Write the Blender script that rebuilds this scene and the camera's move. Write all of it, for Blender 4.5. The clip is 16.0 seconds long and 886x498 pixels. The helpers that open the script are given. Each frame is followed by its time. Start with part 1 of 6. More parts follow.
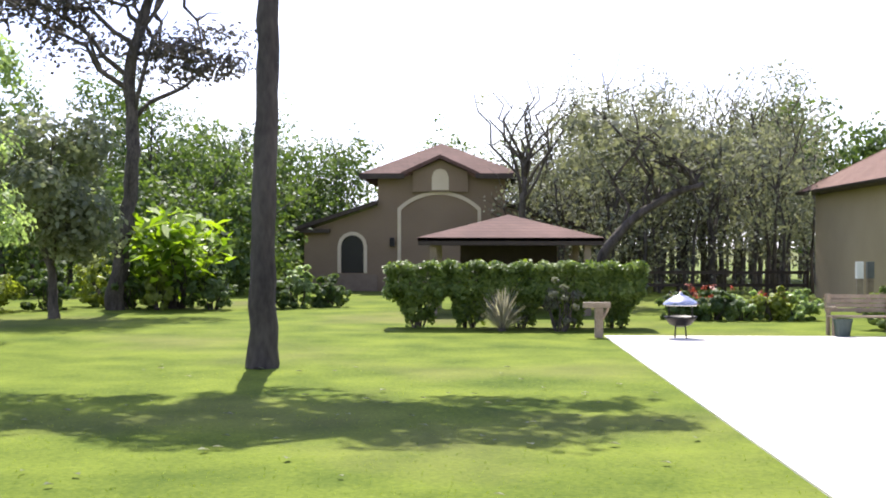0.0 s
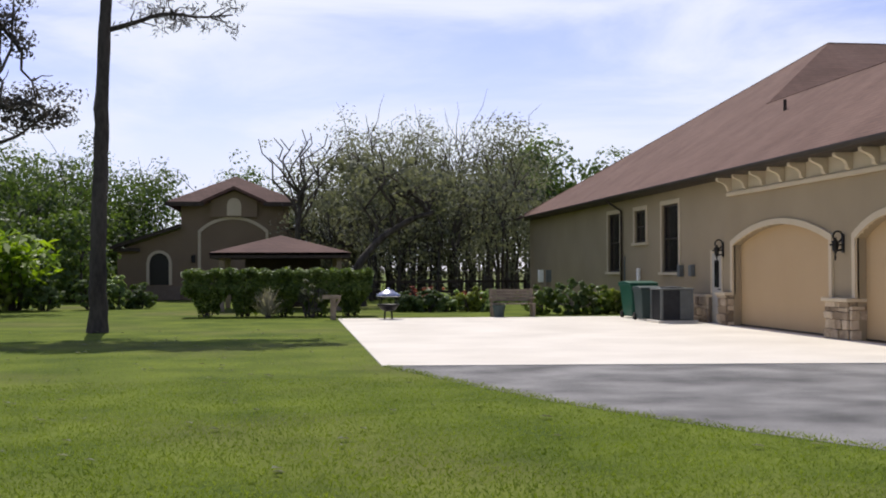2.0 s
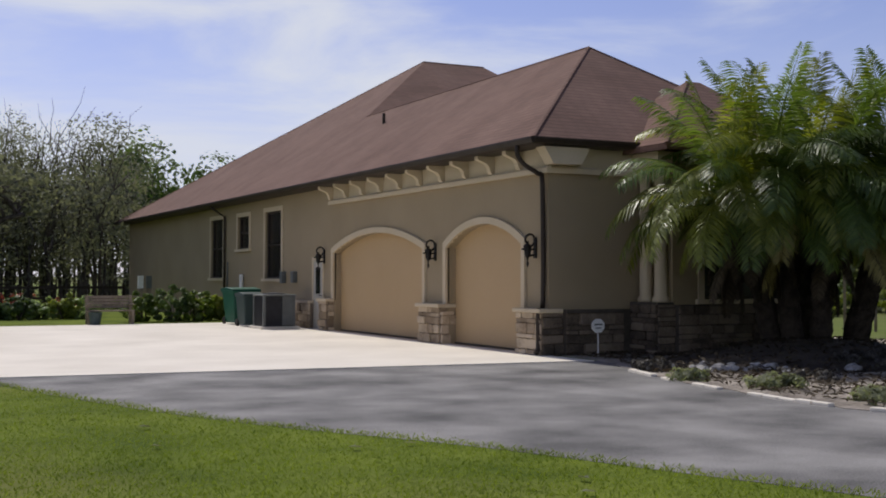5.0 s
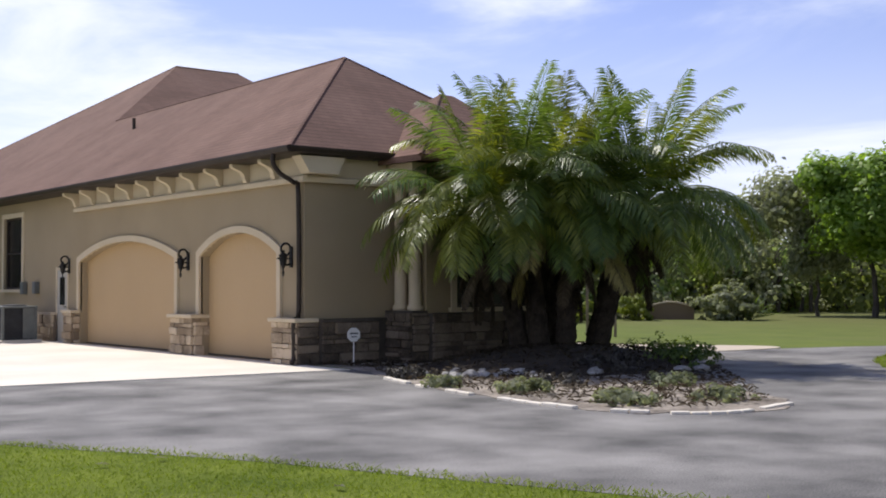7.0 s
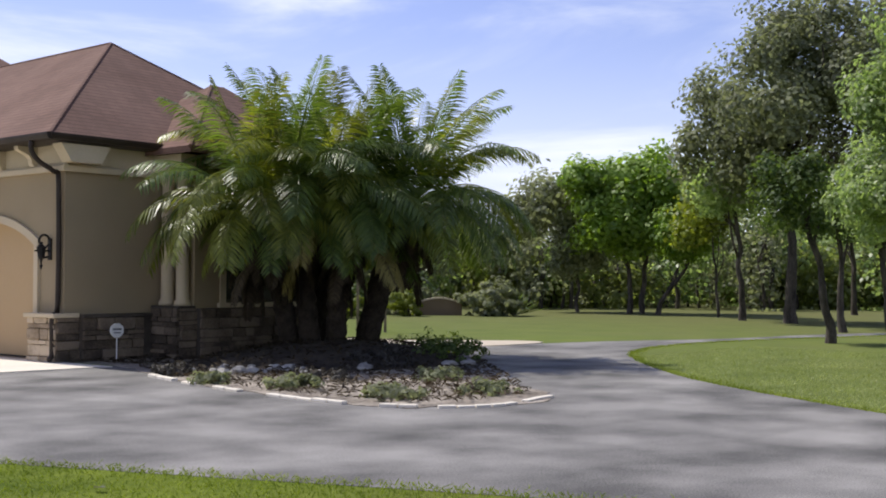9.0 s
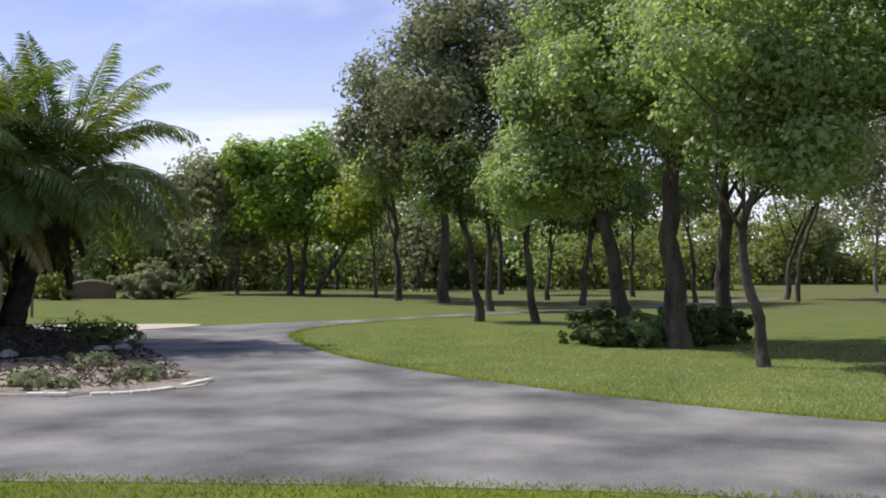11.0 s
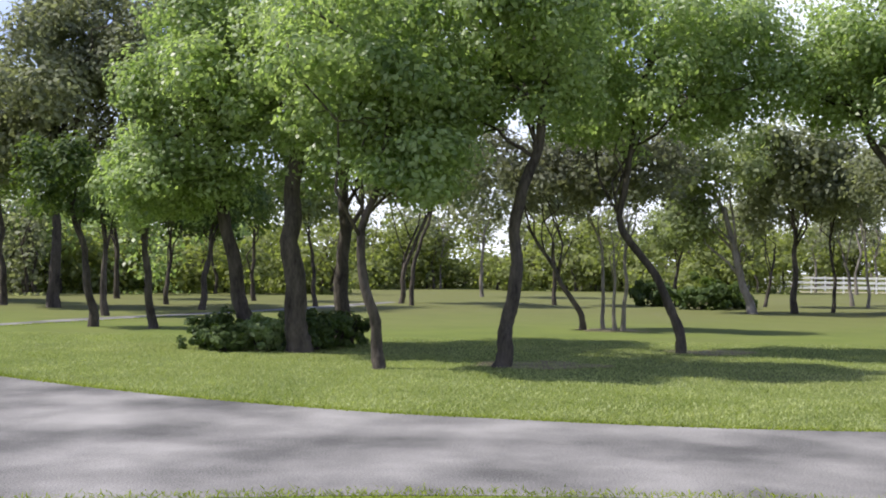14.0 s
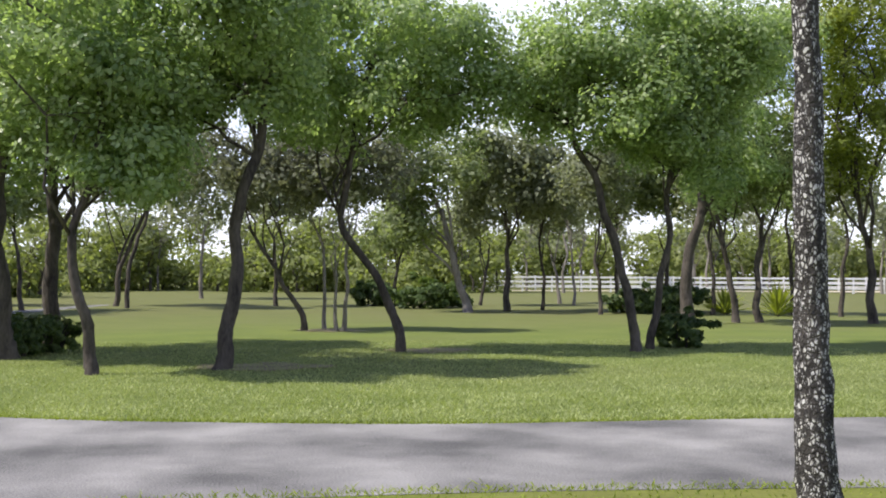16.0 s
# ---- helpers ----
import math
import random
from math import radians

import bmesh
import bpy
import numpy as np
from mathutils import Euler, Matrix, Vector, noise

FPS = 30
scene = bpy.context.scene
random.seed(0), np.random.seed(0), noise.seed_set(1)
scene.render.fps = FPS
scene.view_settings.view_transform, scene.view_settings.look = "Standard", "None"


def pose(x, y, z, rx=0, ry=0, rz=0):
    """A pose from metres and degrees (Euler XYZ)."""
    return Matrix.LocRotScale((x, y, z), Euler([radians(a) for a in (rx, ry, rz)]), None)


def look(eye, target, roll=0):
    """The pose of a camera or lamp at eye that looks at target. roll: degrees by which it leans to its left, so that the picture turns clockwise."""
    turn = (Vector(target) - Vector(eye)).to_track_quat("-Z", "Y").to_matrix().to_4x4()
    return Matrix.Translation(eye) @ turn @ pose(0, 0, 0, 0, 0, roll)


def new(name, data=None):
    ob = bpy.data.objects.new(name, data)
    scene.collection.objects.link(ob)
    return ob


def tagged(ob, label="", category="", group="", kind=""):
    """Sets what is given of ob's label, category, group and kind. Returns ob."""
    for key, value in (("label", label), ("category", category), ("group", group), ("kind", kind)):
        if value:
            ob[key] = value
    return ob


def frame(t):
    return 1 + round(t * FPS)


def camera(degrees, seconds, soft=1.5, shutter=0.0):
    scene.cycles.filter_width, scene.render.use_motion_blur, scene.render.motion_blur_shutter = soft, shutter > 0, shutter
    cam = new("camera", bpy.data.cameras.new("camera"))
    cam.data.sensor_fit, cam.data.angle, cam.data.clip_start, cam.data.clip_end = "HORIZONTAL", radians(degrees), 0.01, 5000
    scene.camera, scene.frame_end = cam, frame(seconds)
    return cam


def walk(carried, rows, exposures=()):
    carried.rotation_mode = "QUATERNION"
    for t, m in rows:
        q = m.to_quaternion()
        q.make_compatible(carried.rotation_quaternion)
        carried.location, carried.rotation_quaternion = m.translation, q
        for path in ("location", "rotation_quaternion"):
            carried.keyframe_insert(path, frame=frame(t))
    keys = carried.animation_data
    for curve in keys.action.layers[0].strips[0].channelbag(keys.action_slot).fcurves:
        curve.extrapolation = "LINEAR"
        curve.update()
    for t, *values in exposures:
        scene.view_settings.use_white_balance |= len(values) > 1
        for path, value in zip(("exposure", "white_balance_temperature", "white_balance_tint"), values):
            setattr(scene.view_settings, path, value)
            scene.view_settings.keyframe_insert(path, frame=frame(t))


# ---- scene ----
cam = camera(41.84, 16.0, soft=1.9)

PATH = [
    (0.0, pose(-1.32, 11.20, 1.92, 89.92, -0.06, 1.82)),
    (0.5, pose(0.05, 1.45, 1.43, 91.14, 0.81, 2.09)),
    (1.0, pose(0.00, 0.00, 1.50, 90.75, 0.11, -0.14)),
    (1.5, pose(0.00, 0.00, 1.50, 90.65, 0.22, -3.87)),
    (2.0, pose(0.00, 0.00, 1.50, 91.06, 0.21, -7.39)),
    (2.5, pose(0.00, 0.00, 1.50, 91.59, 0.54, -10.68)),
    (3.0, pose(0.00, 0.00, 1.50, 91.94, 0.22, -13.98)),
    (5.5, pose(0.00, 0.00, 1.50, 91.13, 0.01, -29.81)),
    (6.0, pose(0.00, 0.00, 1.50, 91.19, 0.05, -32.76)),
    (6.5, pose(0.00, 0.00, 1.50, 91.60, 0.25, -35.96)),
    (7.0, pose(0.00, 0.00, 1.50, 91.78, 0.23, -38.85)),
    (7.5, pose(0.00, 0.00, 1.50, 91.95, -0.00, -41.52)),
    (8.0, pose(0.00, 0.00, 1.50, 91.99, -0.19, -43.94)),
    (10.5, pose(0.00, 0.00, 1.50, 90.75, -0.12, -62.24)),
    (11.0, pose(0.00, 0.00, 1.50, 90.70, -0.12, -66.80)),
    (11.5, pose(0.00, 0.00, 1.50, 90.60, 0.13, -71.61)),
    (12.0, pose(0.00, 0.00, 1.50, 90.78, -0.03, -74.75)),
    (12.5, pose(0.00, 0.00, 1.50, 90.73, -0.24, -78.02)),
    (13.0, pose(0.00, 0.00, 1.50, 90.81, -0.43, -80.91)),
    (13.5, pose(0.00, 0.00, 1.50, 90.95, -0.56, -83.37)),
    (14.0, pose(0.00, 0.00, 1.50, 91.02, -0.62, -85.36)),
    (14.5, pose(0.00, 0.00, 1.50, 91.12, -0.72, -88.47)),
    (15.0, pose(0.00, 0.00, 1.50, 91.16, -0.58, -91.71)),
    (15.5, pose(0.00, 0.00, 1.50, 91.12, -0.43, -95.07)),
    (16.0, pose(0.00, 0.00, 1.50, 91.16, -0.32, -99.06)),
]
EXPOSURES = [(0.0, 1.15), (0.5, 0.64), (1.0, 0.35), (1.5, 0.0), (2.0, -0.26), (2.5, -0.42), (3.0, -0.53), (5.5, -0.62), (6.0, -0.4), (6.5, -0.15), (7.0, -0.05), (8.0, 0.0), (10.5, -0.1), (11.5, 0.08), (13.0, 0.40), (16.0, 0.46)]
walk(cam, PATH, EXPOSURES)

# ---- sky and sun ----
SUN_DIR = Vector((-0.06, 0.58, 0.81)).normalized()
world = bpy.data.worlds.new("sky")
scene.world = world
world.use_nodes = True
wn, wl = world.node_tree.nodes, world.node_tree.links
wn.clear()
sky = wn.new("ShaderNodeTexSky")
sky.sky_type = "NISHITA"
sky.sun_disc = False
sky.sun_elevation = math.asin(SUN_DIR.z)
sky.sun_rotation = math.atan2(SUN_DIR.x, SUN_DIR.y)
sky.air_density, sky.dust_density, sky.ozone_density = 1.0, 0.6, 2.0
coord = wn.new("ShaderNodeTexCoord")
stretch = wn.new("ShaderNodeMapping")
stretch.inputs["Scale"].default_value = (1.3, 1.0, 5.0)
stretch.inputs["Rotation"].default_value = (0.25, 0.15, 0.4)
cloud = wn.new("ShaderNodeTexNoise")
cloud.inputs["Scale"].default_value = 2.2
cloud.inputs["Detail"].default_value = 7
cloud.inputs["Roughness"].default_value = 0.55
cloud.inputs["Distortion"].default_value = 0.5
ramp = wn.new("ShaderNodeMapRange")
ramp.interpolation_type = "SMOOTHSTEP"
ramp.inputs["From Min"].default_value, ramp.inputs["From Max"].default_value = 0.38, 0.64
ramp.inputs["To Min"].default_value, ramp.inputs["To Max"].default_value = 0.03, 0.92
mixc = wn.new("ShaderNodeMix")
mixc.data_type = "RGBA"
mixc.inputs["B"].default_value = (8.2, 8.5, 9.3, 1)
bg = wn.new("ShaderNodeBackground")
bg.inputs["Strength"].default_value = 0.13
wo = wn.new("ShaderNodeOutputWorld")
wl.new(coord.outputs["Generated"], stretch.inputs["Vector"])
wl.new(stretch.outputs["Vector"], cloud.inputs["Vector"])
wl.new(cloud.outputs["Fac"], ramp.inputs["Value"])
height = wn.new("ShaderNodeSeparateXYZ")
wl.new(coord.outputs["Generated"], height.inputs[0])
thin = wn.new("ShaderNodeMapRange")
thin.interpolation_type = "SMOOTHSTEP"
thin.inputs["From Min"].default_value, thin.inputs["From Max"].default_value = 0.26, 0.55
thin.inputs["To Min"].default_value, thin.inputs["To Max"].default_value = 1.0, 0.12
wl.new(height.outputs["Z"], thin.inputs["Value"])
cover = wn.new("ShaderNodeMath")
cover.operation = "MULTIPLY"
wl.new(ramp.outputs["Result"], cover.inputs[0])
wl.new(thin.outputs["Result"], cover.inputs[1])
wl.new(cover.outputs[0], mixc.inputs["Factor"])
tone = wn.new("ShaderNodeMix")
tone.data_type, tone.blend_type = "RGBA", "MULTIPLY"
tone.inputs["Factor"].default_value = 1.0
tone.inputs["B"].default_value = (1.12, 0.98, 1.25, 1)
wl.new(sky.outputs["Color"], tone.inputs["A"])
wl.new(tone.outputs["Result"], mixc.inputs["A"])
# the sky pales towards the horizon, all the way round
pale = wn.new("ShaderNodeMapRange")
pale.interpolation_type = "SMOOTHSTEP"
pale.inputs["From Min"].default_value, pale.inputs["From Max"].default_value = 0.0, 0.24
pale.inputs["To Min"].default_value, pale.inputs["To Max"].default_value = 0.55, 0.0
wl.new(height.outputs["Z"], pale.inputs["Value"])
haze = wn.new("ShaderNodeMix")
haze.data_type = "RGBA"
haze.inputs["B"].default_value = (7.8, 8.3, 9.7, 1)
wl.new(pale.outputs["Result"], haze.inputs["Factor"])
wl.new(mixc.outputs["Result"], haze.inputs["A"])
wl.new(haze.outputs["Result"], bg.inputs["Color"])
wl.new(bg.outputs["Background"], wo.inputs["Surface"])

sun_data = bpy.data.lights.new("sun", "SUN")
sun_data.energy, sun_data.angle, sun_data.color = 5.0, radians(0.6), (1.0, 0.95, 0.87)
sun = new("sun", sun_data)
sun.matrix_world = look(SUN_DIR * 100, (0, 0, 0))


# ---- materials ----
def mat(name, dark, light, rough=0.8, scale=3.0, bump=0.0, fine=40.0, metal=0.0, detail=5, island=0.0, spec=0.3, stretch_z=1.0, ramp=(0.38, 0.82)):
    """Two-scale mottled surface between two colours, with fine relief."""
    m = bpy.data.materials.new(name)
    m.use_nodes = True
    n, l = m.node_tree.nodes, m.node_tree.links
    b = n["Principled BSDF"]
    b.inputs["Roughness"].default_value = rough
    b.inputs["Metallic"].default_value = metal
    b.inputs["Specular IOR Level"].default_value = spec
    geo = n.new("ShaderNodeNewGeometry")
    mp = n.new("ShaderNodeMapping")
    mp.inputs["Scale"].default_value = (1, 1, stretch_z)
    l.new(geo.outputs["Position"], mp.inputs["Vector"])
    a = n.new("ShaderNodeTexNoise")
    a.inputs["Scale"].default_value, a.inputs["Detail"].default_value = scale, detail
    f = n.new("ShaderNodeTexNoise")
    f.inputs["Scale"].default_value, f.inputs["Detail"].default_value = fine, 3
    l.new(mp.outputs["Vector"], a.inputs["Vector"])
    l.new(mp.outputs["Vector"], f.inputs["Vector"])
    add = n.new("ShaderNodeMath")
    add.operation = "MULTIPLY_ADD"
    add.inputs[1].default_value, add.inputs[2].default_value = 0.45, 0.0
    l.new(f.outputs["Fac"], add.inputs[0])
    mad = n.new("ShaderNodeMath")
    mad.operation = "MULTIPLY_ADD"
    mad.inputs[1].default_value = 0.75
    l.new(a.outputs["Fac"], mad.inputs[0])
    l.new(add.outputs[0], mad.inputs[2])
    val = mad.outputs[0]
    if island:
        info = n.new("ShaderNodeObjectInfo")
        sh = n.new("ShaderNodeMath")
        sh.operation = "ADD"
        l.new(geo.outputs["Random Per Island"], sh.inputs[0])
        l.new(info.outputs["Random"], sh.inputs[1])
        fr = n.new("ShaderNodeMath")
        fr.operation = "FRACT"
        l.new(sh.outputs[0], fr.inputs[0])
        off = n.new("ShaderNodeMath")
        off.operation = "MULTIPLY_ADD"
        off.inputs[1].default_value, off.inputs[2].default_value = island, -island / 2
        l.new(fr.outputs[0], off.inputs[0])
        plus = n.new("ShaderNodeMath")
        plus.operation = "ADD"
        l.new(val, plus.inputs[0])
        l.new(off.outputs[0], plus.inputs[1])
        val = plus.outputs[0]
    r = n.new("ShaderNodeValToRGB")
    r.color_ramp.elements[0].position, r.color_ramp.elements[1].position = ramp
    r.color_ramp.elements[0].color, r.color_ramp.elements[1].color = (*dark, 1), (*light, 1)
    l.new(val, r.inputs["Fac"])
    l.new(r.outputs["Color"], b.inputs["Base Color"])
    if bump:
        bp = n.new("ShaderNodeBump")
        bp.inputs["Strength"].default_value, bp.inputs["Distance"].default_value = bump, 0.03
        l.new(val, bp.inputs["Height"])
        l.new(bp.outputs["Normal"], b.inputs["Normal"])
    return m


def leaf_mat(name, dark, light, glow, rough=0.5, share=0.4, spec=0.35):
    """Leaf: colour varies leaf by leaf and branch by branch, and light passes through."""
    m = bpy.data.materials.new(name)
    m.use_nodes = True
    n, l = m.node_tree.nodes, m.node_tree.links
    b = n["Principled BSDF"]
    b.inputs["Roughness"].default_value = rough
    b.inputs["Specular IOR Level"].default_value = spec
    geo = n.new("ShaderNodeNewGeometry")
    big = n.new("ShaderNodeTexNoise")
    big.inputs["Scale"].default_value, big.inputs["Detail"].default_value = 0.8, 3
    l.new(geo.outputs["Position"], big.inputs["Vector"])
    mix = n.new("ShaderNodeMath")
    mix.operation = "MULTIPLY_ADD"
    mix.inputs[1].default_value = 0.5
    l.new(geo.outputs["Random Per Island"], mix.inputs[0])
    half = n.new("ShaderNodeMath")
    half.operation = "MULTIPLY_ADD"
    half.inputs[1].default_value, half.inputs[2].default_value = 1.1, -0.3
    l.new(big.outputs["Fac"], half.inputs[0])
    l.new(half.outputs[0], mix.inputs[2])
    r = n.new("ShaderNodeValToRGB")
    r.color_ramp.elements[0].position, r.color_ramp.elements[1].position = 0.1, 0.9
    r.color_ramp.elements[0].color, r.color_ramp.elements[1].color = (*dark, 1), (*light, 1)
    l.new(mix.outputs[0], r.inputs["Fac"])
    l.new(r.outputs["Color"], b.inputs["Base Color"])
    tr = n.new("ShaderNodeBsdfTranslucent")
    tint = n.new("ShaderNodeMix")
    tint.data_type, tint.blend_type = "RGBA", "MULTIPLY"
    tint.inputs["Factor"].default_value = 1.0
    tint.inputs["B"].default_value = (*glow, 1)
    l.new(r.outputs["Color"], tint.inputs["A"])
    l.new(tint.outputs["Result"], tr.inputs["Color"])
    sh = n.new("ShaderNodeMixShader")
    sh.inputs["Fac"].default_value = share
    l.new(b.outputs["BSDF"], sh.inputs[1])
    l.new(tr.outputs["BSDF"], sh.inputs[2])
    l.new(sh.outputs["Shader"], n["Material Output"].inputs["Surface"])
    return m


GRASS = mat("grass", (0.056, 0.086, 0.011), (0.155, 0.192, 0.026), 0.9, 0.7, 0.6, 22.0, spec=0.05, ramp=(0.42, 0.78))


def dry_patches(m, colour, scale, low, high):
    """Mixes a dry colour into a lawn in soft uneven patches."""
    n, l = m.node_tree.nodes, m.node_tree.links
    b = n["Principled BSDF"]
    old = b.inputs["Base Color"].links[0].from_socket
    geo = n.new("ShaderNodeNewGeometry")
    a = n.new("ShaderNodeTexNoise")
    a.inputs["Scale"].default_value, a.inputs["Detail"].default_value = scale, 6
    l.new(geo.outputs["Position"], a.inputs["Vector"])
    r = n.new("ShaderNodeMapRange")
    r.inputs["From Min"].default_value, r.inputs["From Max"].default_value = low, high
    l.new(a.outputs["Fac"], r.inputs["Value"])
    mx = n.new("ShaderNodeMix")
    mx.data_type = "RGBA"
    mx.inputs["B"].default_value = (*colour, 1)
    l.new(r.outputs[0], mx.inputs["Factor"])
    l.new(old, mx.inputs["A"])
    l.new(mx.outputs["Result"], b.inputs["Base Color"])


dry_patches(GRASS, (0.155, 0.135, 0.06), 0.16, 0.49, 0.85)


def grass_by_field(m, steps):
    """Other turf further east: beyond each x (start, end) the lawn takes on another colour."""
    n, l = m.node_tree.nodes, m.node_tree.links
    b = n["Principled BSDF"]
    geo = n.new("ShaderNodeNewGeometry")
    sep = n.new("ShaderNodeSeparateXYZ")
    l.new(geo.outputs["Position"], sep.inputs[0])
    wob = n.new("ShaderNodeTexNoise")
    wob.inputs["Scale"].default_value, wob.inputs["Detail"].default_value = 0.35, 5
    l.new(geo.outputs["Position"], wob.inputs["Vector"])
    shift = n.new("ShaderNodeMath")
    shift.operation = "MULTIPLY_ADD"
    shift.inputs[1].default_value = 14.0
    l.new(wob.outputs["Fac"], shift.inputs[0])
    l.new(sep.outputs["X"], shift.inputs[2])
    for start, end, amount, colour in steps:
        old = b.inputs["Base Color"].links[0].from_socket
        r = n.new("ShaderNodeMapRange")
        r.inputs["From Min"].default_value, r.inputs["From Max"].default_value = start + 7.0, end + 7.0
        r.inputs["To Min"].default_value, r.inputs["To Max"].default_value = 0.0, amount
        l.new(shift.outputs[0], r.inputs["Value"])
        mx = n.new("ShaderNodeMix")
        mx.data_type = "RGBA"
        mx.inputs["B"].default_value = (*colour, 1)
        l.new(r.outputs[0], mx.inputs["Factor"])
        l.new(old, mx.inputs["A"])
        l.new(mx.outputs["Result"], b.inputs["Base Color"])


grass_by_field(GRASS, ((9.0, 15.0, 0.6, (0.135, 0.165, 0.055)), (26.0, 44.0, 0.55, (0.125, 0.115, 0.058))))
BLADE = leaf_mat("grass_blade", (0.12, 0.168, 0.02), (0.31, 0.36, 0.07), (1.2, 1.3, 0.5), 0.7, 0.35, 0.1)
BLADE_PALE = leaf_mat("pale_grass_blade", (0.18, 0.22, 0.075), (0.46, 0.49, 0.24), (1.2, 1.3, 0.6), 0.6, 0.35, 0.2)
ASPHALT = mat("asphalt", (0.066, 0.064, 0.061), (0.29, 0.278, 0.262), 0.85, 0.75, 0.3, 60.0, detail=9, ramp=(0.45, 0.78))
CONCRETE = mat("concrete", (0.60, 0.545, 0.455), (0.80, 0.74, 0.64), 0.85, 0.5, 0.1, 30.0)
SAND = mat("sandy_bed", (0.10, 0.082, 0.064), (0.42, 0.37, 0.31), 0.95, 1.3, 0.8, 14.0, ramp=(0.42, 0.8))
PATHC = mat("pale_paving", (0.42, 0.36, 0.28), (0.58, 0.50, 0.40), 0.9, 0.8, 0.2, 20.0)
STUCCO = mat("stucco", (0.30, 0.235, 0.145), (0.36, 0.285, 0.18), 0.9, 0.6, 0.35, 45.0)
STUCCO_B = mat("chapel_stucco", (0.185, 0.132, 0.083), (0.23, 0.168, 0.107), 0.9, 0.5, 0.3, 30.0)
TRIM = mat("cream_trim", (0.52, 0.43, 0.29), (0.60, 0.50, 0.35), 0.8, 1.5, 0.1, 40.0)
DOORM = mat("garage_door_paint", (0.46, 0.32, 0.17), (0.50, 0.35, 0.19), 0.6, 0.7, 0.05, 30.0)
STONE = mat("ledge_stone", (0.23, 0.17, 0.11), (0.56, 0.45, 0.32), 0.9, 2.5, 0.6, 25.0, island=0.55)
# browner stone and mortar for the south side, with its shade in the colour
STONE_BROWN_SHADED = mat("brown_shaded_ledge_stone", (0.06, 0.046, 0.034), (0.21, 0.165, 0.12), 0.9, 2.5, 0.6, 25.0, island=0.5)
SHADED_MORTAR = mat("shaded_mortar", (0.05, 0.042, 0.034), (0.09, 0.075, 0.06), 0.95, 3.0, 0.4, 40.0)
MORTAR = mat("mortar", (0.16, 0.12, 0.085), (0.22, 0.17, 0.12), 0.95, 3.0, 0.4, 40.0)
BRONZE = mat("dark_bronze", (0.03, 0.022, 0.017), (0.055, 0.04, 0.03), 0.5, 4.0, 0.0, 30.0, 0.3)
IRON = mat("black_iron", (0.012, 0.011, 0.011), (0.03, 0.028, 0.027), 0.5, 5.0, 0.1, 40.0, 0.5)
GREEN_PLASTIC = mat("green_plastic", (0.012, 0.075, 0.045), (0.02, 0.105, 0.065), 0.45, 2.0, 0.0, 20.0)
TEAL_PLASTIC = mat("dull_teal_plastic", (0.035, 0.055, 0.052), (0.05, 0.075, 0.07), 0.5, 2.0, 0.0, 20.0)
GREY_METAL = mat("grey_metal", (0.11, 0.12, 0.115), (0.17, 0.18, 0.175), 0.5, 3.0, 0.0, 30.0, 0.2)
DARK_GRILLE = mat("dark_grille", (0.015, 0.016, 0.018), (0.035, 0.036, 0.04), 0.6, 6.0, 0.0, 30.0)
WHITE = mat("white_paint", (0.70, 0.69, 0.66), (0.82, 0.81, 0.78), 0.6, 2.0, 0.05, 30.0)
BARK = mat("oak_bark", (0.018, 0.015, 0.012), (0.125, 0.106, 0.086), 0.95, 5.0, 1.0, 24.0, stretch_z=0.35)
BARK_PALE = mat("pale_bark", (0.10, 0.088, 0.072), (0.30, 0.27, 0.23), 0.95, 2.5, 0.8, 16.0, stretch_z=0.35)
BARK_PINE = mat("pine_bark", (0.025, 0.021, 0.019), (0.095, 0.08, 0.07), 0.95, 2.0, 0.9, 12.0, stretch_z=0.4)
PALM_BARK = mat("palm_bark", (0.014, 0.011, 0.008), (0.06, 0.046, 0.034), 0.95, 6.0, 0.9, 22.0)
OAK_LEAF = leaf_mat("oak_leaf", (0.115, 0.175, 0.06), (0.39, 0.46, 0.225), (1.5, 1.62, 0.85), 0.42, 0.52, 0.48)
DEEP_LEAF = leaf_mat("dark_leaf", (0.035, 0.066, 0.022), (0.14, 0.19, 0.065), (1.5, 1.6, 0.6), 0.55, 0.40, 0.22)
SAGE_LEAF = leaf_mat("sage_green_leaf", (0.10, 0.128, 0.06), (0.31, 0.35, 0.18), (1.4, 1.5, 0.8), 0.6, 0.5, 0.3)
LUSH_LEAF = leaf_mat("lush_green_leaf", (0.11, 0.18, 0.035), (0.32, 0.44, 0.10), (1.5, 1.6, 0.5), 0.5, 0.5, 0.3)
YELLOW_LEAF = leaf_mat("yellow_green_leaf", (0.11, 0.14, 0.025), (0.31, 0.36, 0.075), (1.5, 1.5, 0.5), 0.5, 0.45)
GREY_LEAF = leaf_mat("grey_green_leaf", (0.11, 0.125, 0.072), (0.31, 0.33, 0.21), (1.3, 1.35, 0.85), 0.6, 0.5)
BROWN_LEAF = leaf_mat("dull_greyish_leaf", (0.095, 0.104, 0.068), (0.235, 0.245, 0.165), (1.2, 1.2, 0.8), 0.7, 0.45)
DULL_LEAF = leaf_mat("dull_leaf", (0.03, 0.03, 0.026), (0.10, 0.092, 0.08), (1.1, 1.0, 0.9), 0.7, 0.3)
LIME_LEAF = leaf_mat("lime_leaf", (0.06, 0.12, 0.01), (0.34, 0.45, 0.05), (1.5, 1.6, 0.4), 0.5, 0.45)
PALM_LEAF = leaf_mat("palm_leaf", (0.045, 0.08, 0.018), (0.19, 0.25, 0.065), (1.5, 1.6, 0.55), 0.4, 0.4, 0.42)
